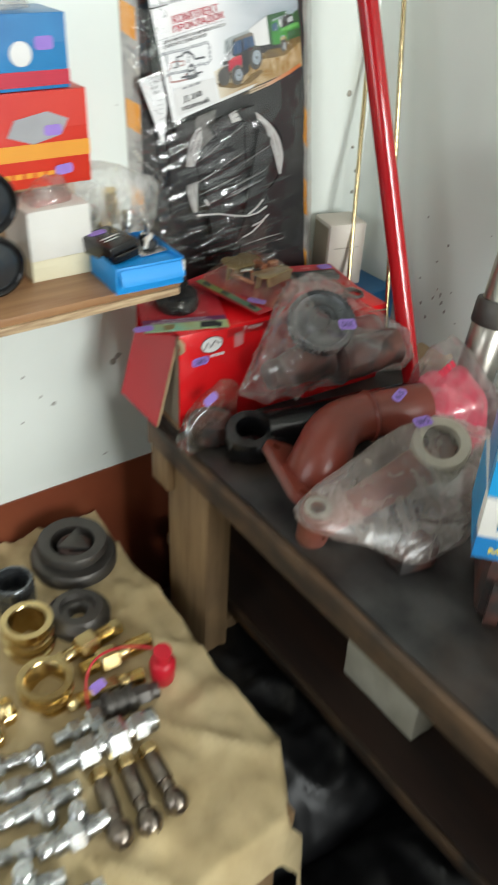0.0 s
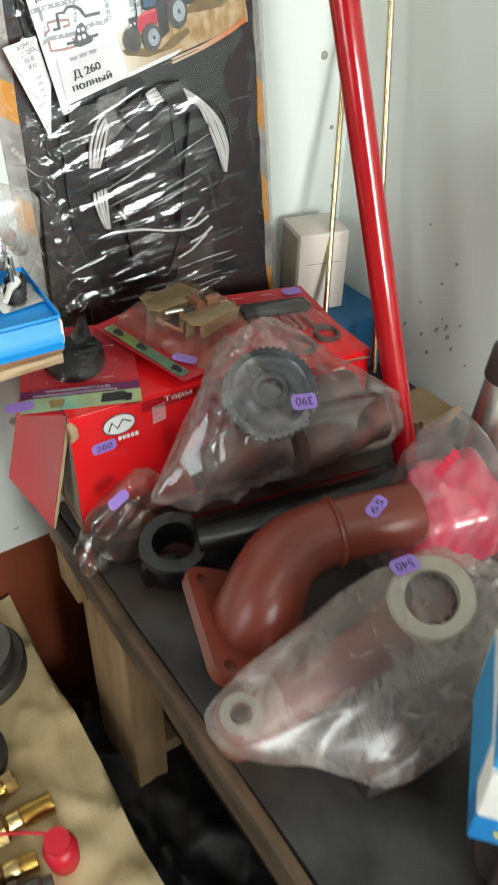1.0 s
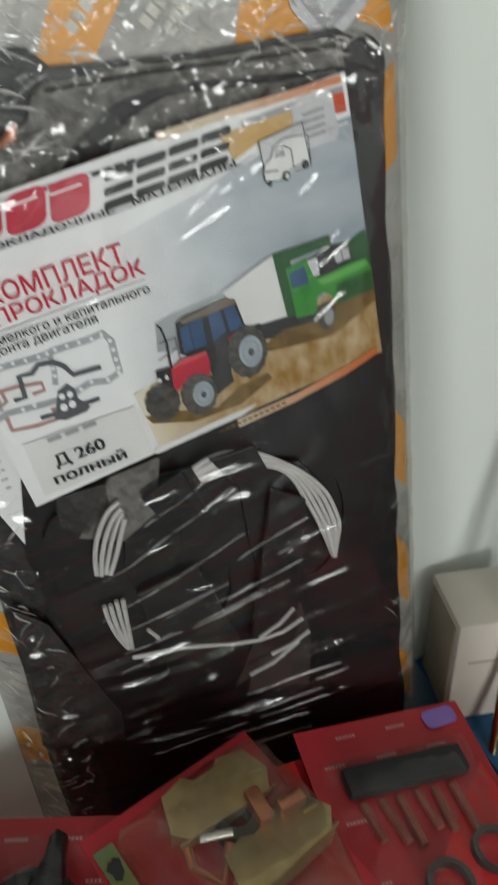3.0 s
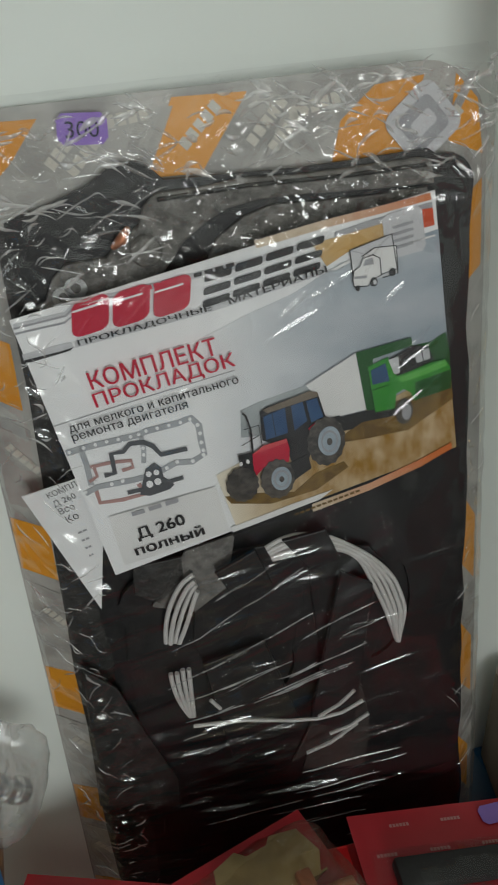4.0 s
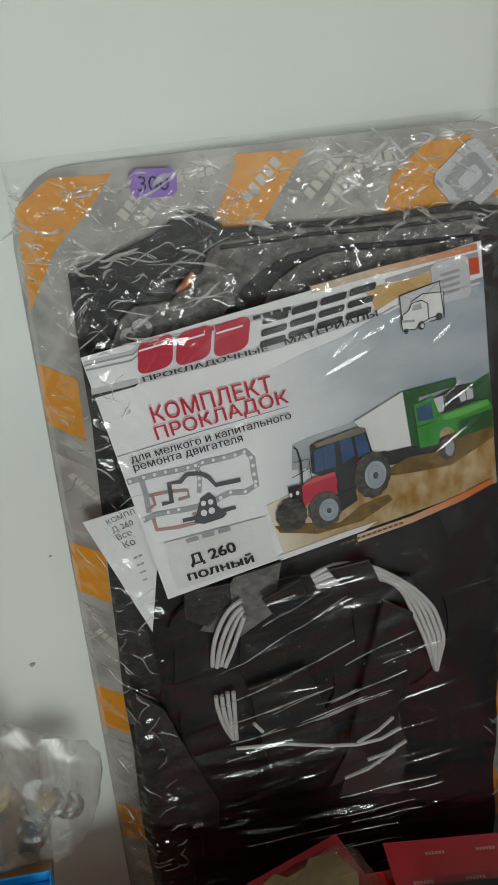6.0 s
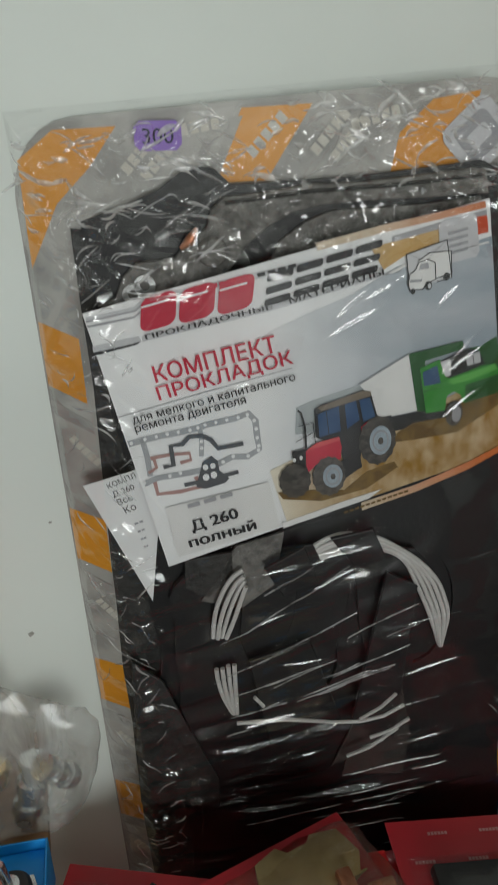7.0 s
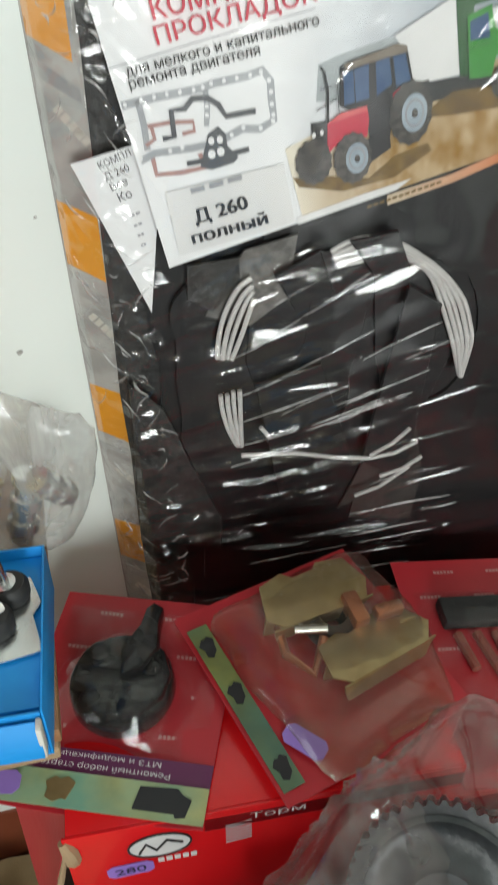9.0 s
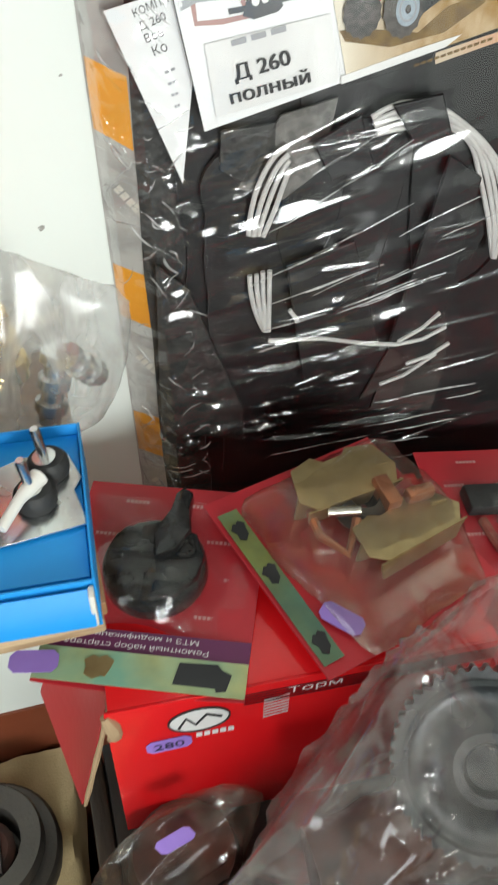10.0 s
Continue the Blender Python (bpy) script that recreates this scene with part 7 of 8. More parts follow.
c1, c2 = Vector((0.676, 0.603, 0.962)), Vector((0.752, 0.580, 0.966))
d1 = (c2 - c1).normalized()
cv = bezier(ps - en * 0.002, ps + en * 0.045, c1 - d1 * 0.065, c1, 26)
pipe = part("bend", sweep([E @ p for p in cv], [0.0375 - 0.0078 * (i / 25) ** 1.2 for i in range(26)], 36), M_PRIMER, elbow, "brown primed bend")
part("bead", sweep([E @ (c1 + d1 * (0.0015 * i - 0.003)) for i in range(5)], [0.0302, 0.0325, 0.0332, 0.0325, 0.0302], 36), M_PRIMER, elbow)
tube = sweep([E @ (c1 - d1 * 0.002), E @ (c1 + d1 * 0.05), E @ (c2 - d1 * 0.002), E @ c2], [0.0292, 0.0292, 0.0292, 0.0282], 36)
part("spigot", tube, M_PRIMER, elbow, "short straight spigot")
# flat dark disc on the closed end, painting the shade inside the pipe
part("bore", sweep([E @ (c2 + d1 * 0.0002), E @ (c2 + d1 * 0.0006)], 0.025, 30), M_BORESHADE, elbow, "dark disc painted as the shade in the bore")
tg = (c1 + d1 * 0.036)
tn = Vector((-0.25, -0.20, 0.9))
tn = (tn - d1 * tn.dot(d1)).normalized()
tx = (d1 * 0.75 + d1.cross(tn) * -0.55).normalized()
tag_part(elbow, E @ frame_m(tg + tn * 0.0297, tx, tn.cross(tx), tn), 0.024, 0.0125, "65")

yoke = thing("fork_yoke", "black painted steel fork with an open eye, lying under a bag", "car part", Matrix.Translation((0.62, 0.71, BENCH)))
part("shaft", sweep([(-0.030, -0.008, 0.032), (0.02, -0.024, 0.031), (0.10, -0.040, 0.031), (0.185, -0.056, 0.031)], [0.026, 0.029, 0.030, 0.030], 24), M_BLACK, yoke)
part("eye", lathe([(0.019, 0.0), (0.034, 0.0), (0.036, 0.004), (0.036, 0.030), (0.033, 0.035), (0.021, 0.035), (0.019, 0.031), (0.019, 0.0)], Matrix.Translation((-0.046, 0.0, 0.009)) @ pose(0, 0, 0, 10, -10, 0), 40), M_BLACK, yoke, "black eye with a large bore")
part("lug", box(-0.084, -0.046, -0.036, -0.016, 0.002, 0.034, 0.007, pose(0, 0, 0, 0, 0, -14)), M_BLACK, yoke)

db = thing("small_bag", "small dusty plastic bag before a red carton", "bag", Matrix.Translation((0.54, 0.765, BENCH)))
part("bag", bag([Vector(p) for p in ((-0.050, -0.022, 0.003), (0.03, -0.02, 0.0), (-0.04, 0.02, 0.0), (0.05, 0.018, 0.0), (-0.050, -0.004, 0.024), (-0.02, 0.006, 0.055), (0.03, 0.012, 0.088), (0.05, 0.006, 0.08), (0.02, -0.012, 0.055))], 0.001, 0.005, 34, 11, 0.0, 5, (0.8, 0.2, 0.5)), F_DUST, db, "dusty clear plastic", 48)
part("casting", lathe([(0.0, 0.002), (0.03, 0.002), (0.034, 0.012), (0.03, 0.03), (0.012, 0.034), (0, 0.034)], Matrix.Translation((0.005, 0, 0.002)), 24), M_CAST, db, "dark casting inside")
tag_part(db, frame_m((0.0, -0.006, 0.067), (0.9, 0.1, 0.4), (-0.4, 0.3, 0.85), (-0.25, -0.9, 0.3)), 0.022, 0.012)

gb = thing("gear_bag", "clear plastic bag holding a grey gear wheel and dark castings", "bag", Matrix.Translation((0.69, 0.72, BENCH)))
G = Matrix.Translation((-0.69, -0.72, -BENCH))
gc = Vector((0.682, 0.716, 1.045))
gn = Vector((-0.36, -0.52, 0.77)).normalized()
gm = G @ frame_m(gc, Vector((1, -0.7, 0)).normalized(), gn.cross(Vector((1, -0.7, 0)).normalized()), gn)
teeth = 44
bm = bmesh.new()
prof = []
for i in range(teeth * 4):
    r = 0.0450 if (i // 2) % 2 else 0.0428
    prof.append((r * math.cos(2 * math.pi * i / (teeth * 4)), r * math.sin(2 * math.pi * i / (teeth * 4))))
part("gear", prism(prof, 0.014, gm @ Matrix.Translation((0, 0, -0.014))), M_IRON, gb, "grey toothed wheel", None)
part("gear_web", lathe([(0.0375, 0.0), (0.039, 0.0015), (0.0365, 0.003), (0.034, 0.001), (0.028, 0.0008), (0.020, 0.004), (0.0165, 0.008), (0.012, 0.008), (0.010, 0.002), (0, 0.002)], gm @ Matrix.Translation((0, 0, 0.0002)), 44), M_IRON, gb, "stepped gear hub")
def lump(p, q, r0, r1, seed, n=9):
    """An uneven cast arm between two places."""
    p, q = Vector(p), Vector(q)
    bm = sweep([G @ p.lerp(q, i / (n - 1)) for i in range(n)], [(r0 + (r1 - r0) * i / (n - 1)) * (1 + 0.05 * math.sin(i * 2.3 + seed)) for i in range(n)], 20)
    for v in bm.verts:
        v.co += v.co.normalized() * 0.004 * noise.noise(v.co * 45 + Vector((seed, 0, 0)))
    return bm


part("casting", lump((0.60, 0.715, 0.985), (0.69, 0.715, 0.99), 0.018, 0.030, 1), M_CAST, gb, "dark cast housing")
part("casting", lump((0.70, 0.70, 0.985), (0.80, 0.695, 0.985), 0.030, 0.026, 2), M_CAST, gb, "dark cast housing")
part("casting", lump((0.72, 0.75, 0.985), (0.80, 0.73, 1.0), 0.030, 0.020, 4), M_CAST, gb, "dark cast housing")
hull = [G @ Vector(p) for p in ((0.548, 0.712, 0.975), (0.575, 0.700, 0.962), (0.62, 0.692, 0.962), (0.70, 0.682, 0.965), (0.78, 0.672, 0.965), (0.84, 0.678, 0.96), (0.835, 0.70, 1.0), (0.80, 0.72, 1.02), (0.735, 0.80, 1.068), (0.71, 0.79, 1.072), (0.655, 0.765, 1.085), (0.625, 0.715, 1.065), (0.64, 0.672, 1.035), (0.70, 0.675, 1.03), (0.60, 0.76, 0.95), (0.80, 0.77, 0.95))]
part("bag", bag(hull, 0.003, 0.0075, 17, 7, 0.070, 6, (-0.5, -0.3, -0.8)), F_BAG, gb, "clear crumpled plastic", 48)
tag_part(gb, G @ frame_m(Vector((0.694, 0.680, 1.052)), (0.96, -0.25, -0.1), gn.cross(Vector((0.96, -0.25, -0.1)).normalized()), gn), 0.025, 0.0145, "390", True)

arm = thing("bagged_lever", "reddish cast lever in a milky plastic bag", "car part", Matrix.Translation((0.60, 0.48, BENCH)))
A = Matrix.Translation((-0.60, -0.48, -BENCH))
big, small = Vector((0.678, 0.486, 0.985)), Vector((0.507, 0.497, 0.955))
bn = Vector((-0.35, -0.35, 0.87)).normalized()
bx_ = Vector((1, 0, 0.4)).normalized()
bxm = A @ frame_m(big, bx_, bn.cross(bx_), bn)
part("big_eye", lathe([(0.0215, -0.035), (0.033, -0.035), (0.034, 0.008), (0.032, 0.0105), (0.0215, 0.0105), (0.0215, -0.035)], bxm, 40), mat("pale_machined_eye", (0.46, 0.42, 0.34), 0.5, colour2=(0.36, 0.32, 0.25), scale=40), arm, "pale machined eye")
part("spline", prism([((0.0205 if i % 2 else 0.0165) * math.cos(i * math.pi / 12), (0.0205 if i % 2 else 0.0165) * math.sin(i * math.pi / 12)) for i in range(24)], 0.01, bxm @ Matrix.Translation((0, 0, -0.012))), M_CAST, arm, "dark splined bore", None)
part("shank", sweep([A @ p for p in bezier(big - bn * 0.030, big + Vector((-0.05, 0.004, -0.030)), small + Vector((0.05, 0.0, -0.016)), small - Vector((0, 0, 0.022)), 14)], [0.027 - 0.0095 * min(1, i / 9) for i in range(14)], 22), M_ORANGE, arm, "reddish cast shank")
part("small_eye", lathe([(0.008, -0.045), (0.018, -0.045), (0.019, 0.004), (0.016, 0.006), (0.008, 0.006), (0.008, -0.045)], A @ frame_m(small, (1, 0, 0.1), Vector((-0.1, -0.2, 0.97)).cross(Vector((1, 0, 0.1))), (-0.1, -0.2, 0.97)), 28), M_ORANGE, arm, "orange-red small eye")
part("boss_face", lathe([(0.0085, 0), (0.0155, 0), (0.0155, 0.001), (0.0085, 0.001), (0.0085, 0)], A @ frame_m(small + Vector((-0.001, -0.002, 0.0065)), (1, 0, 0.1), Vector((-0.1, -0.2, 0.97)).cross(Vector((1, 0, 0.1))), (-0.1, -0.2, 0.97)), 28), M_STEEL, arm, "bright machined face")
part("lower_block", box(-0.015, 0.035, -0.062, -0.024, 0.001, 0.034, 0.006, pose(0, 0, 0, 0, 0, -12)), M_CAST, arm, "dark reddish cast foot")
hull = [A @ Vector(p) for p in ((0.472, 0.515, 0.958), (0.475, 0.478, 0.958), (0.52, 0.470, 0.930), (0.53, 0.525, 0.965), (0.60, 0.525, 0.985), (0.648, 0.522, 1.004), (0.70, 0.515, 1.004), (0.76, 0.48, 0.985), (0.745, 0.44, 0.95), (0.70, 0.43, 0.965), (0.66, 0.425, 0.915), (0.60, 0.44, 0.915), (0.74, 0.50, 0.93), (0.66, 0.412, 0.905), (0.59, 0.415, 0.90), (0.64, 0.410, 0.920))]
part("bag", bag(hull, 0.0015, 0.0045, 22, 15, 0.002, 6, (0.9, 0.1, 0.3)), F_MILK, arm, "milky plastic bag", 48)
tag_part(arm, A @ frame_m(Vector((0.668, 0.510, 1.0085)), (0.98, -0.15, 0), bn.cross(Vector((0.98, -0.15, 0.25)).normalized()), bn), 0.024, 0.0135, "540", True)

pk = thing("pink_packet", "bright pink wrapped packet in a clear plastic bag", "packet", Matrix.Translation((0.80, 0.59, BENCH)))
part("packet", bag([Vector(p) for p in ((-0.05, -0.04, 0.004), (0.06, -0.04, 0.004), (-0.04, 0.03, 0.004), (0.06, 0.03, 0.004), (-0.056, -0.025, 0.075), (0.0, -0.045, 0.088), (0.058, -0.03, 0.07), (0.055, 0.02, 0.10), (-0.03, 0.02, 0.115), (0.02, 0.0, 0.115))], 0.0, 0.005, 20, 21, 0.002, 5), M_PINK, pk, "pink wrapping", 60)
part("bag", bag([Vector(p) for p in ((-0.064, -0.05, 0.002), (0.08, -0.05, 0.002), (-0.05, 0.04, 0.0), (0.085, 0.04, 0.002), (-0.068, -0.03, 0.085), (0.0, -0.055, 0.095), (0.075, -0.04, 0.075), (0.06, 0.03, 0.12), (-0.03, 0.03, 0.125), (0.04, 0.04, 0.15))], 0.002, 0.006, 26, 23, 0.0, 5), F_BAG, pk, "clear plastic", 48)
part("small_print", bar_row(bmesh.new(), -0.02, 0, 0.045, 0.009, 4, 0), M_PRINTRED, pk, "", None).matrix_local = frame_m((-0.015, -0.012, 0.126), (0.9, 0.3, 0), (-0.25, 0.75, 0.6), (0.2, -0.5, 0.8))

# filter cartons standing on a casting
cs = thing("cast_bracket", "dark rusty cast bracket under the filter cartons", "car part", frame_m((0.575, 0.345, BENCH), (0.66, -0.75, 0), (0.75, 0.66, 0), (0, 0, 1)))
part("body", box(0.02, 0.10, 0.012, 0.12, 0.0, 0.085, 0.012), M_CAST, cs)
part("rib", box(0.03, 0.045, 0.004, 0.0115, 0.0, 0.06, 0.002), M_CAST, cs)
part("pad", box(0.015, 0.105, 0.008, 0.125, 0.0855, 0.104, 0.004), M_CAST, cs)


def filter_carton(z, h, lab, shift, turn):
    m = frame_m((0.567 + shift, 0.339 + shift * 0.6, z), (0.66, -0.75, 0), (0.75, 0.66, 0), (0, 0, 1)) @ pose(0, 0, 0, 0, 0, turn)
    c = thing("filter_carton", lab, "box", m, "filter cartons")
    part("body", box(0, 0.112, 0, 0.105, 0, h, 0.0015), M_WHITEBOX, c, "white printed carton")
    return c


ff = frame_m((0, -0.0003, 0), (1, 0, 0), (0, 0, 1), (0, -1, 0))
fc = filter_carton(BENCH + 0.1045, 0.070, "white and blue oil filter carton with yellow print", 0.0, 0)
part("blue_band", box(-0.0004, 0.1124, -0.0006, 0.02, 0.0004, 0.026, 0), M_BLUEDARK, fc, "deep blue printed band", None)
part("blue_side", box(-0.0006, -0.0001, 0.021, 0.1, 0.0004, 0.069, 0), M_BLUESKY, fc, "blue printed side", None)
part("lettering", letters("масляный", 0.076, 0.0085, ff @ Matrix.Translation((0.014, 0.008, 0.0006)), bold=0.03), M_YELLOW, fc, "", None)
for i in range(4):
    x = 0.016 + 0.019 * i
    part("emblem", prism([(x, 0.036), (x + 0.014, 0.036), (x + 0.014, 0.050), (x + 0.003, 0.050), (x, 0.046)], 0.0004, ff), M_BLUEDARK, fc, "dark blue emblem block", None)
    part("emblem", prism([(x + 0.0042, 0.0395), (x + 0.0105, 0.0395), (x + 0.0105, 0.046), (x + 0.0042, 0.046)], 0.0004, ff @ up(0.0004)), M_WHITEBOX, fc, "", None)
f2 = filter_carton(BENCH + 0.175, 0.075, "open white and blue oil filter carton with yellow print", 0.004, -2)
part("blue_band", box(-0.0004, 0.1124, -0.0006, 0.02, 0.0006, 0.040, 0), M_BLUESKY, f2, "bright blue printed band", None)
part("blue_side", box(-0.0006, -0.0001, 0.021, 0.1, 0.0006, 0.05, 0), M_BLUEDARK, f2, "", None)
part("lettering", letters("масляный", 0.080, 0.0100, ff @ Matrix.Translation((0.020, 0.012, 0.0006)), bold=0.03), M_YELLOW, f2, "", None)
tag_part(f2, ff @ Matrix.Translation((0.042, 0.033, 0.0004)), 0.026, 0.0135, "150")
part("open_flap", sheet(lambda a, b: (0.022 + 0.085 * a, -0.002 - 0.010 * math.sin(b * 1.6), 0.075 - 0.036 * b), 6, 8, 0.0012), M_WHITEBOX, f2, "white folded flap", None)
f3 = thing("small_carton", "plain white carton on top of the filter cartons", "box", frame_m((0.600, 0.330, BENCH + 0.2505), (0.66, -0.75, 0), (0.75, 0.66, 0), (0, 0, 1)))
part("body", box(0, 0.09, 0, 0.09, 0, 0.05, 0.002), M_WHITEBOX, f3)
part("end_flap", box(0.001, 0.089, -0.0012, -0.0002, 0.006, 0.049, 0), M_WHITEBOX, f3)


# ---- fittings laid out on the canvas ----
def hexagon(r, z0, z1, ch=0.12):
    bm = lathe([(r * (1 - ch), z0), (r, z0 + (z1 - z0) * 0.12), (r, z1 - (z1 - z0) * 0.12), (r * (1 - ch), z1)], None, 6)
    return bm


def threaded(r, z0, z1, pitch=0.0022):
    prof = [(r * 0.9, z0)]
    n = max(2, int((z1 - z0) / pitch))
    for i in range(n):
        z = z0 + (z1 - z0) * i / n
        prof += [(r * 0.9, z), (r, z + (z1 - z0) / n * 0.5)]
    return lathe(prof + [(r * 0.9, z1), (r * 0.55, z1), (r * 0.55, z1 - 0.004), (0, z1 - 0.004)], None, 18)


def fitting(p, q, sections, lab, group="hydraulic fittings on the canvas", z=None):
    """A union laid on the cloth from p to q; sections: kind, radius, share of the length, material."""
    if z is None:
        sections = [(k, r * (1.18 if m is M_ZINC else 1.05), l, m) for k, r, l, m in sections]
    rmax = max(s[1] for s in sections)
    zz = (z if z is not None else TAB + 0.0035) + rmax * 0.93
    a, b = Vector((*p, zz)), Vector((*q, zz))
    m = along(a, b)
    ln = (b - a).length
    o = thing("hydraulic_fitting", lab, "fitting", m, group)
    tot = sum(s[2] for s in sections)
    pos = 0.0
    for kind, r, share, material in sections:
        l = ln * share / tot
        if kind == "hex":
            part("hex_nut", hexagon(r, pos, pos + l), material, o, "", 25)
        elif kind == "thread":
            part("thread", threaded(r, pos, pos + l), material, o, "", 30)
        elif kind == "ball":
            part("ball_end", lathe([(r * 0.45, pos), (r * 0.85, pos + l * 0.18), (r, pos + l * 0.5), (r * 0.85, pos + l * 0.82), (r * 0.45, pos + l), (r * 0.4, pos + l), (r * 0.4, pos + l - 0.003), (0, pos + l - 0.003)], None, 24), material, o)
        else:
            part("sleeve", lathe([(r * 0.9, pos), (r, pos + l * 0.08), (r, pos + l * 0.92), (r * 0.9, pos + l)], None, 24), material, o)
        pos += l
    return o


Y, Z_, K = M_BRASS, M_ZINC, M_DARKSTEEL
uni = lambda m, r: [("cyl", r * 0.6, 1, m), ("thread", r * 0.75, 1, m), ("hex", r, 1.3, m), ("thread", r * 0.75, 1, m), ("cyl", r * 0.6, 0.8, m)]
fitting((0.270, 0.722), (0.376, 0.736), [("hex", 0.011, 0.8, Y), ("cyl", 0.009, 1, Y), ("hex", 0.0175, 1.4, Y), ("thread", 0.012, 1.2, Y), ("hex", 0.012, 0.7, Y)], "yellow zinc plated union with hexagon nuts")
fitting((0.296, 0.692), (0.400, 0.690), [("thread", 0.011, 1, Y), ("hex", 0.017, 1.2, Y), ("cyl", 0.010, 0.6, Y), ("thread", 0.012, 1.4, Y)], "yellow zinc plated union with hexagon nuts")
fitting((0.258, 0.655), (0.364, 0.643), [("hex", 0.012, 0.6, Y), ("thread", 0.010, 1, Y), ("hex", 0.0145, 1.5, Y), ("cyl", 0.010, 0.8, Y), ("thread", 0.011, 0.7, Y)], "long yellow zinc plated union")
qc = fitting((0.281, 0.626), (0.368, 0.611), [("hex", 0.013, 0.7, K), ("cyl", 0.0165, 0.5, K), ("cyl", 0.015, 0.2, K), ("cyl", 0.0168, 0.5, K), ("cyl", 0.015, 0.2, K), ("cyl", 0.0168, 0.5, K), ("hex", 0.013, 1, K), ("cyl", 0.010, 0.5, K)], "dark steel ribbed quick coupler")
fitting((0.222, 0.613), (0.286, 0.608), [("thread", 0.009, 1, Z_), ("hex", 0.012, 0.8, Z_), ("cyl", 0.008, 0.5, Z_), ("hex", 0.0165, 1.0, Z_)], "bright zinc plated union")
fitting((0.205, 0.575), (0.340, 0.570), [("thread", 0.012, 1, Z_), ("hex", 0.0165, 1, Z_), ("cyl", 0.012, 0.3, Z_), ("hex", 0.021, 1.1, Z_), ("cyl", 0.012, 0.3, Z_), ("hex", 0.015, 0.7, Z_), ("thread", 0.013, 0.5, Z_)], "large bright zinc plated union")
for (p, q) in (((0.250, 0.548), (0.233, 0.450)), ((0.283, 0.545), (0.267, 0.444)), ((0.313, 0.546), (0.306, 0.450))):
    fitting(p, q, [("hex", 0.0125, 0.55, Y), ("cyl", 0.0105, 1.5, M_GUN), ("cyl", 0.0085, 0.5, M_GUN), ("ball", 0.0145, 1.1, M_GUN)], "steel ball-ended hose nipple with a yellow nut", "ball-ended nipples")
for (p, q, r) in (((0.105, 0.628), (0.192, 0.612), 0.012), ((0.110, 0.588), (0.200, 0.572), 0.013), ((0.125, 0.548), (0.222, 0.540), 0.0145), ((0.095, 0.515), (0.178, 0.500), 0.012), ((0.150, 0.492), (0.232, 0.488), 0.0150), ((0.085, 0.470), (0.165, 0.455), 0.014), ((0.05, 0.56), (0.10, 0.545), 0.013), ((0.03, 0.50), (0.085, 0.495), 0.014), ((0.115, 0.43), (0.195, 0.425), 0.013)):
    fitting(p, q, uni(Z_, r), "bright zinc plated union")
for x, y, m, r in ((0.196, 0.602, Z_, 0.009), (0.205, 0.508, Z_, 0.010), (0.128, 0.476, Z_, 0.011), (0.178, 0.525, Z_, 0.008), (0.165, 0.66, Y, 0.009), (0.19, 0.685, Y, 0.010), (0.15, 0.69, Y, 0.010)):
    o = thing("hydraulic_fitting", "short upright plated stub fitting", "fitting", Matrix.Translation((x, y, TAB + 0.004)), "hydraulic fittings on the canvas")
    part("hex_nut", hexagon(r * 1.35, 0.0, 0.016), m, o, "", 25)
    part("thread", threaded(r, 0.016, 0.036), m, o, "", 30)
# red rubber cap on its strap
cap = thing("dust_cap", "red rubber dust cap on a thin red strap", "cap", Matrix.Translation((0.388, 0.634, TAB + 0.0035)))
part("body", lathe([(0.0, 0.0), (0.014, 0.0), (0.0160, 0.003), (0.0175, 0.042), (0.014, 0.047), (0.0105, 0.049), (0.0105, 0.064), (0.0125, 0.065), (0.0125, 0.068), (0.0, 0.068)], pose(0, 0, 0, 8, -4, 0), 28), M_CAP, cap)
part("strap", sweep(bezier((-0.010, 0.002, 0.065), (-0.06, 0.03, 0.085), (-0.10, 0.06, 0.050), (-0.112, -0.012, 0.022), 20), 0.0016, 8), M_CAP, cap, "thin red strap")
tg = thing("price_sticker", "purple price sticker stuck on a brass union", "sticker", Matrix.Translation((0.300, 0.648, TAB + 0.033)) @ pose(0, 0, 0, 30, 0, 10))
part("face", prism(rounded(-0.011, 0.011, -0.007, 0.007, 0.004, 3), 0.0005), M_PURPLE, tg, "", None)


def stepped_ring(x, y, prof, material, lab, name, tilt=0.0, z=0.0):
    o = thing(name, lab, name.split("_")[-1], Matrix.Translation((x, y, TAB + 0.003 + z)) @ pose(0, 0, 0, tilt, 0, 0))
    if name == "belt_pulley":
        part("web", lathe([(0.0, 0.006), (0.048, 0.006), (0.048, 0.044), (0.034, 0.044), (0.030, 0.010), (0.0, 0.010)], None, 44), material, o, "greasy pulley web")
        part("flange", lathe([(0.0342, 0.0445), (0.0485, 0.0443), (0.0485, 0.033), (0.054, 0.036), (0.054, 0.046), (0.052, 0.050), (0.0345, 0.0465), (0.0342, 0.0445)], None, 44), material, o, "upper pulley flange")
        part("flange", lathe([(0.0485, 0.0), (0.060, 0.0), (0.066, 0.006), (0.066, 0.022), (0.063, 0.026), (0.0485, 0.028), (0.0485, 0.0)], None, 44), material, o, "lower pulley flange")
    else:
        part("body", lathe(prof, None, 44), material, o)
    return o


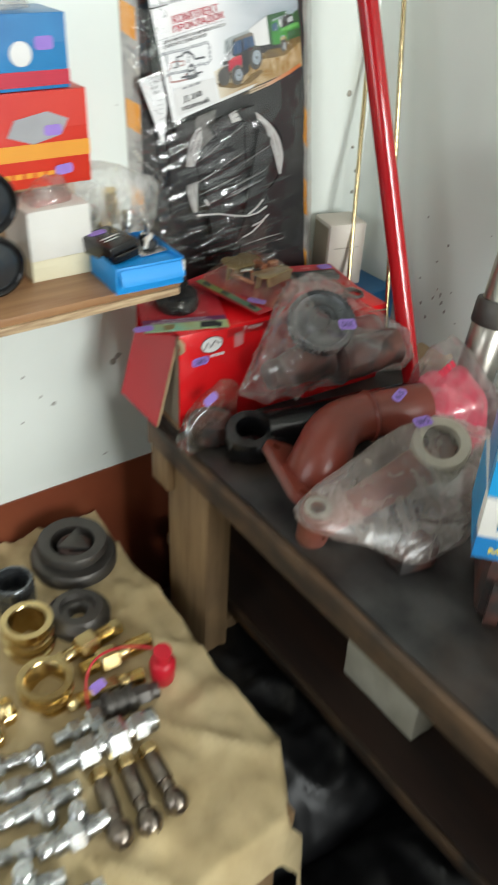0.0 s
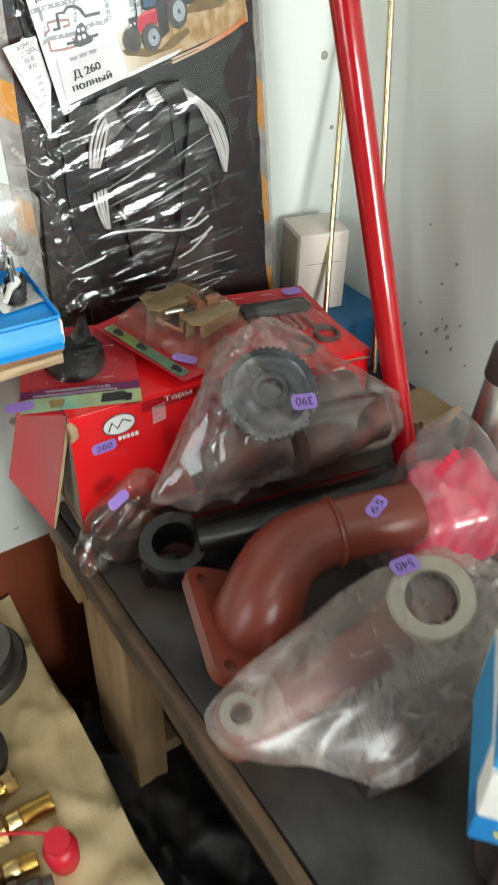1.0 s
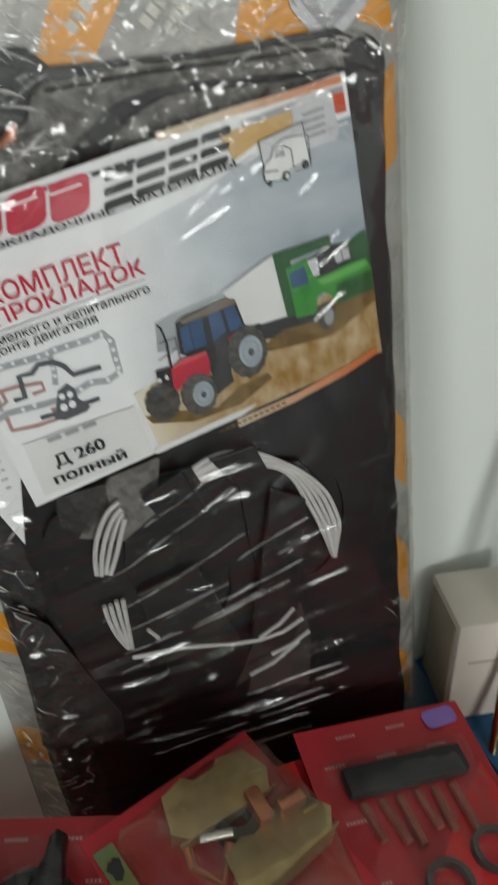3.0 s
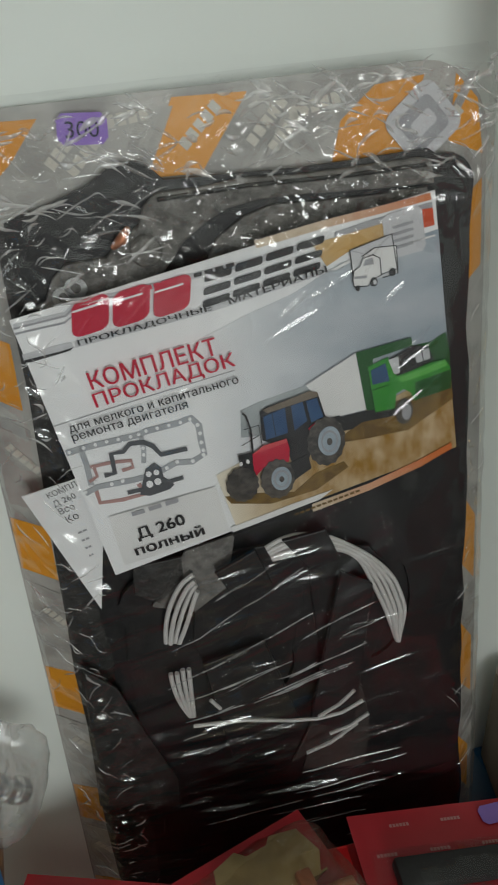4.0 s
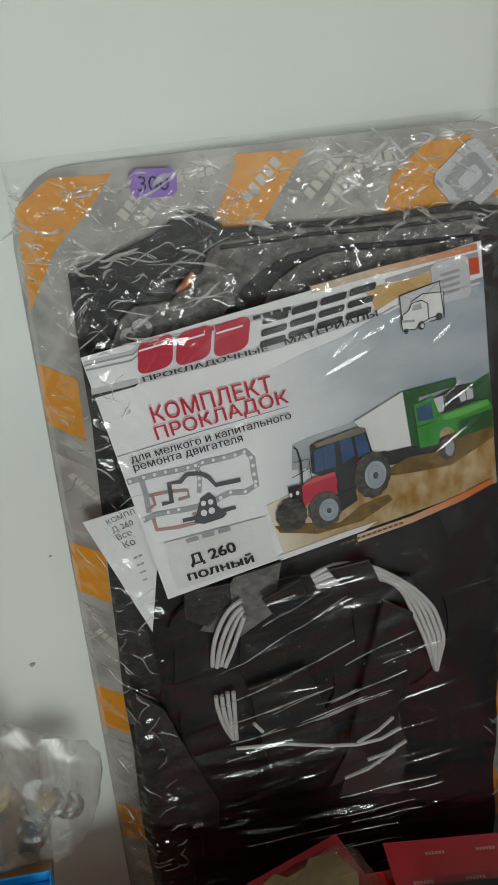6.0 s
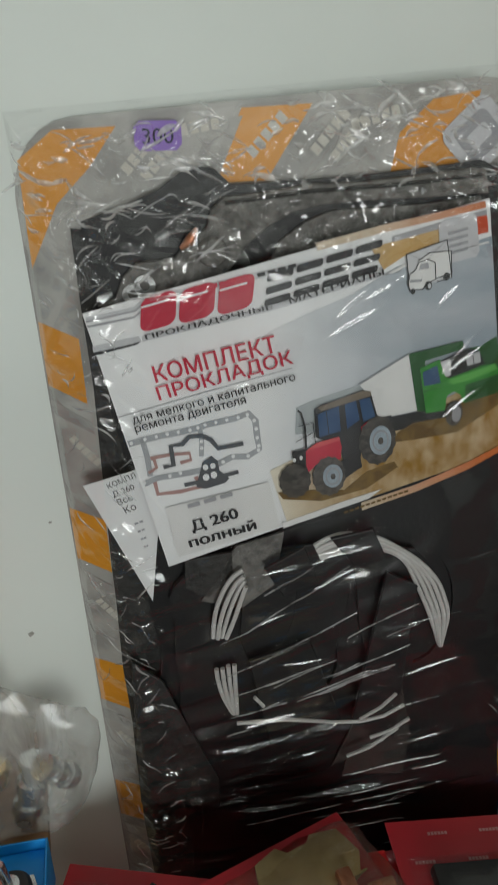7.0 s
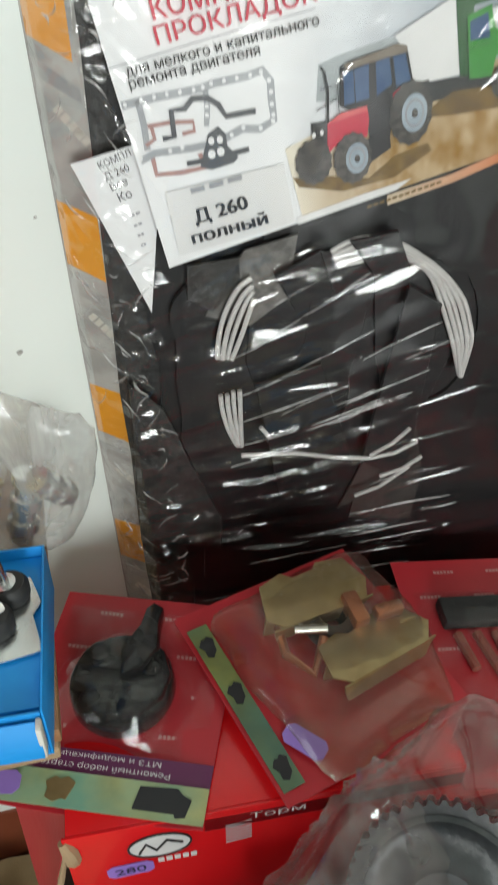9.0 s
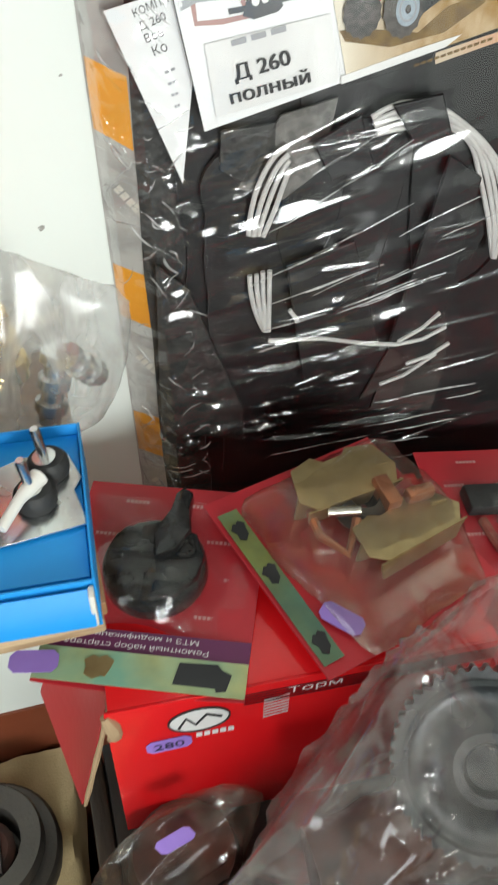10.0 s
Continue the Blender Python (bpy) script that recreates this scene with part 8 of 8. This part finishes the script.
def thread_ring(r, h):
    prof = [(r * 0.66, 0.0), (r, 0.0), (r, h * 0.16), (r * 0.86, h * 0.2), (r * 0.86, h * 0.36), (r, h * 0.4), (r, h * 0.56), (r * 0.86, h * 0.6), (r * 0.86, h * 0.76), (r, h * 0.8), (r, h), (r * 0.74, h)]
    for i in range(5):
        prof += [(r * 0.70, h * (0.95 - 0.16 * i)), (r * 0.74, h * (0.88 - 0.16 * i))]
    return prof + [(r * 0.66, 0.0)]


stepped_ring(0.262, 0.785, thread_ring(0.0355, 0.052), M_BRASS, "stack of yellow zinc plated threaded rings", "coupling_ring")
stepped_ring(0.246, 0.690, thread_ring(0.0365, 0.040), M_BRASS, "yellow zinc plated threaded coupling ring", "coupling_ring")
stepped_ring(0.385, 0.905, [(0.0, 0.010), (0.030, 0.010), (0.034, 0.046), (0.052, 0.050), (0.054, 0.046), (0.054, 0.036), (0.050, 0.032), (0.050, 0.028), (0.063, 0.026), (0.066, 0.022), (0.066, 0.006), (0.060, 0.0), (0.0, 0.0)], M_DARKSTEEL, "dark greasy stepped pulley on the canvas", "belt_pulley")
pu = thing("bearing_core", "dark bearing lying in a greasy pulley", "bearing", Matrix.Translation((0.385, 0.905, TAB + 0.0135)) @ pose(0, 0, 0, 6, 4, 0))
part("ring", lathe([(0.010, 0), (0.026, 0), (0.026, 0.028), (0.020, 0.032), (0.010, 0.030), (0.010, 0)], None, 30), M_CAST, pu)
part("spider", prism([((0.028 if i % 2 else 0.014) * math.cos(i * math.pi / 3), (0.028 if i % 2 else 0.014) * math.sin(i * math.pi / 3)) for i in range(6)], 0.006, up(0.0325), 0.001), M_DARKSTEEL, pu)
stepped_ring(0.338, 0.790, [(0.012, 0.0), (0.044, 0.0), (0.046, 0.004), (0.046, 0.018), (0.042, 0.020), (0.036, 0.030), (0.026, 0.031), (0.024, 0.022), (0.014, 0.022), (0.012, 0.018), (0.012, 0.0)], M_DARKSTEEL, "dark rubbed-metal flanged disc on the canvas", "flange_disc")
stepped_ring(0.275, 0.872, [(0.0, 0.0), (0.028, 0.0), (0.031, 0.006), (0.031, 0.046), (0.029, 0.049), (0.025, 0.049), (0.024, 0.01), (0.0, 0.009)], M_IRON, "dark grey steel cup on the canvas", "bush_cup")
stepped_ring(0.215, 0.930, [(0.0, 0.0), (0.03, 0.0), (0.034, 0.01), (0.03, 0.04), (0.0, 0.045)], M_RUBBER, "black rubber buffer on the canvas", "rubber_buffer")

# fittings and a carton on the near part of the bench
fitting((0.600, 0.295), (0.628, 0.245), uni(M_ZINC, 0.010), "bright zinc plated union on the bench", "fittings on the bench", BENCH + 0.0005)
fitting((0.560, 0.262), (0.600, 0.225), uni(M_ZINC, 0.011), "bright zinc plated union on the bench", "fittings on the bench", BENCH + 0.0005)
carton("small_carton", "plain white carton lying on the bench", 0.625, 0.72, 0.14, 0.235, BENCH + 0.0005, BENCH + 0.05, M_WHITEBOX, 10)

for ob in list(bpy.data.objects):
    if ob.type == "MESH" and ob.data.materials and ob.data.materials[0] in (F_BAG, F_CLEAR, F_MILK, F_BLISTER, F_DUST):
        ob.visible_shadow = False
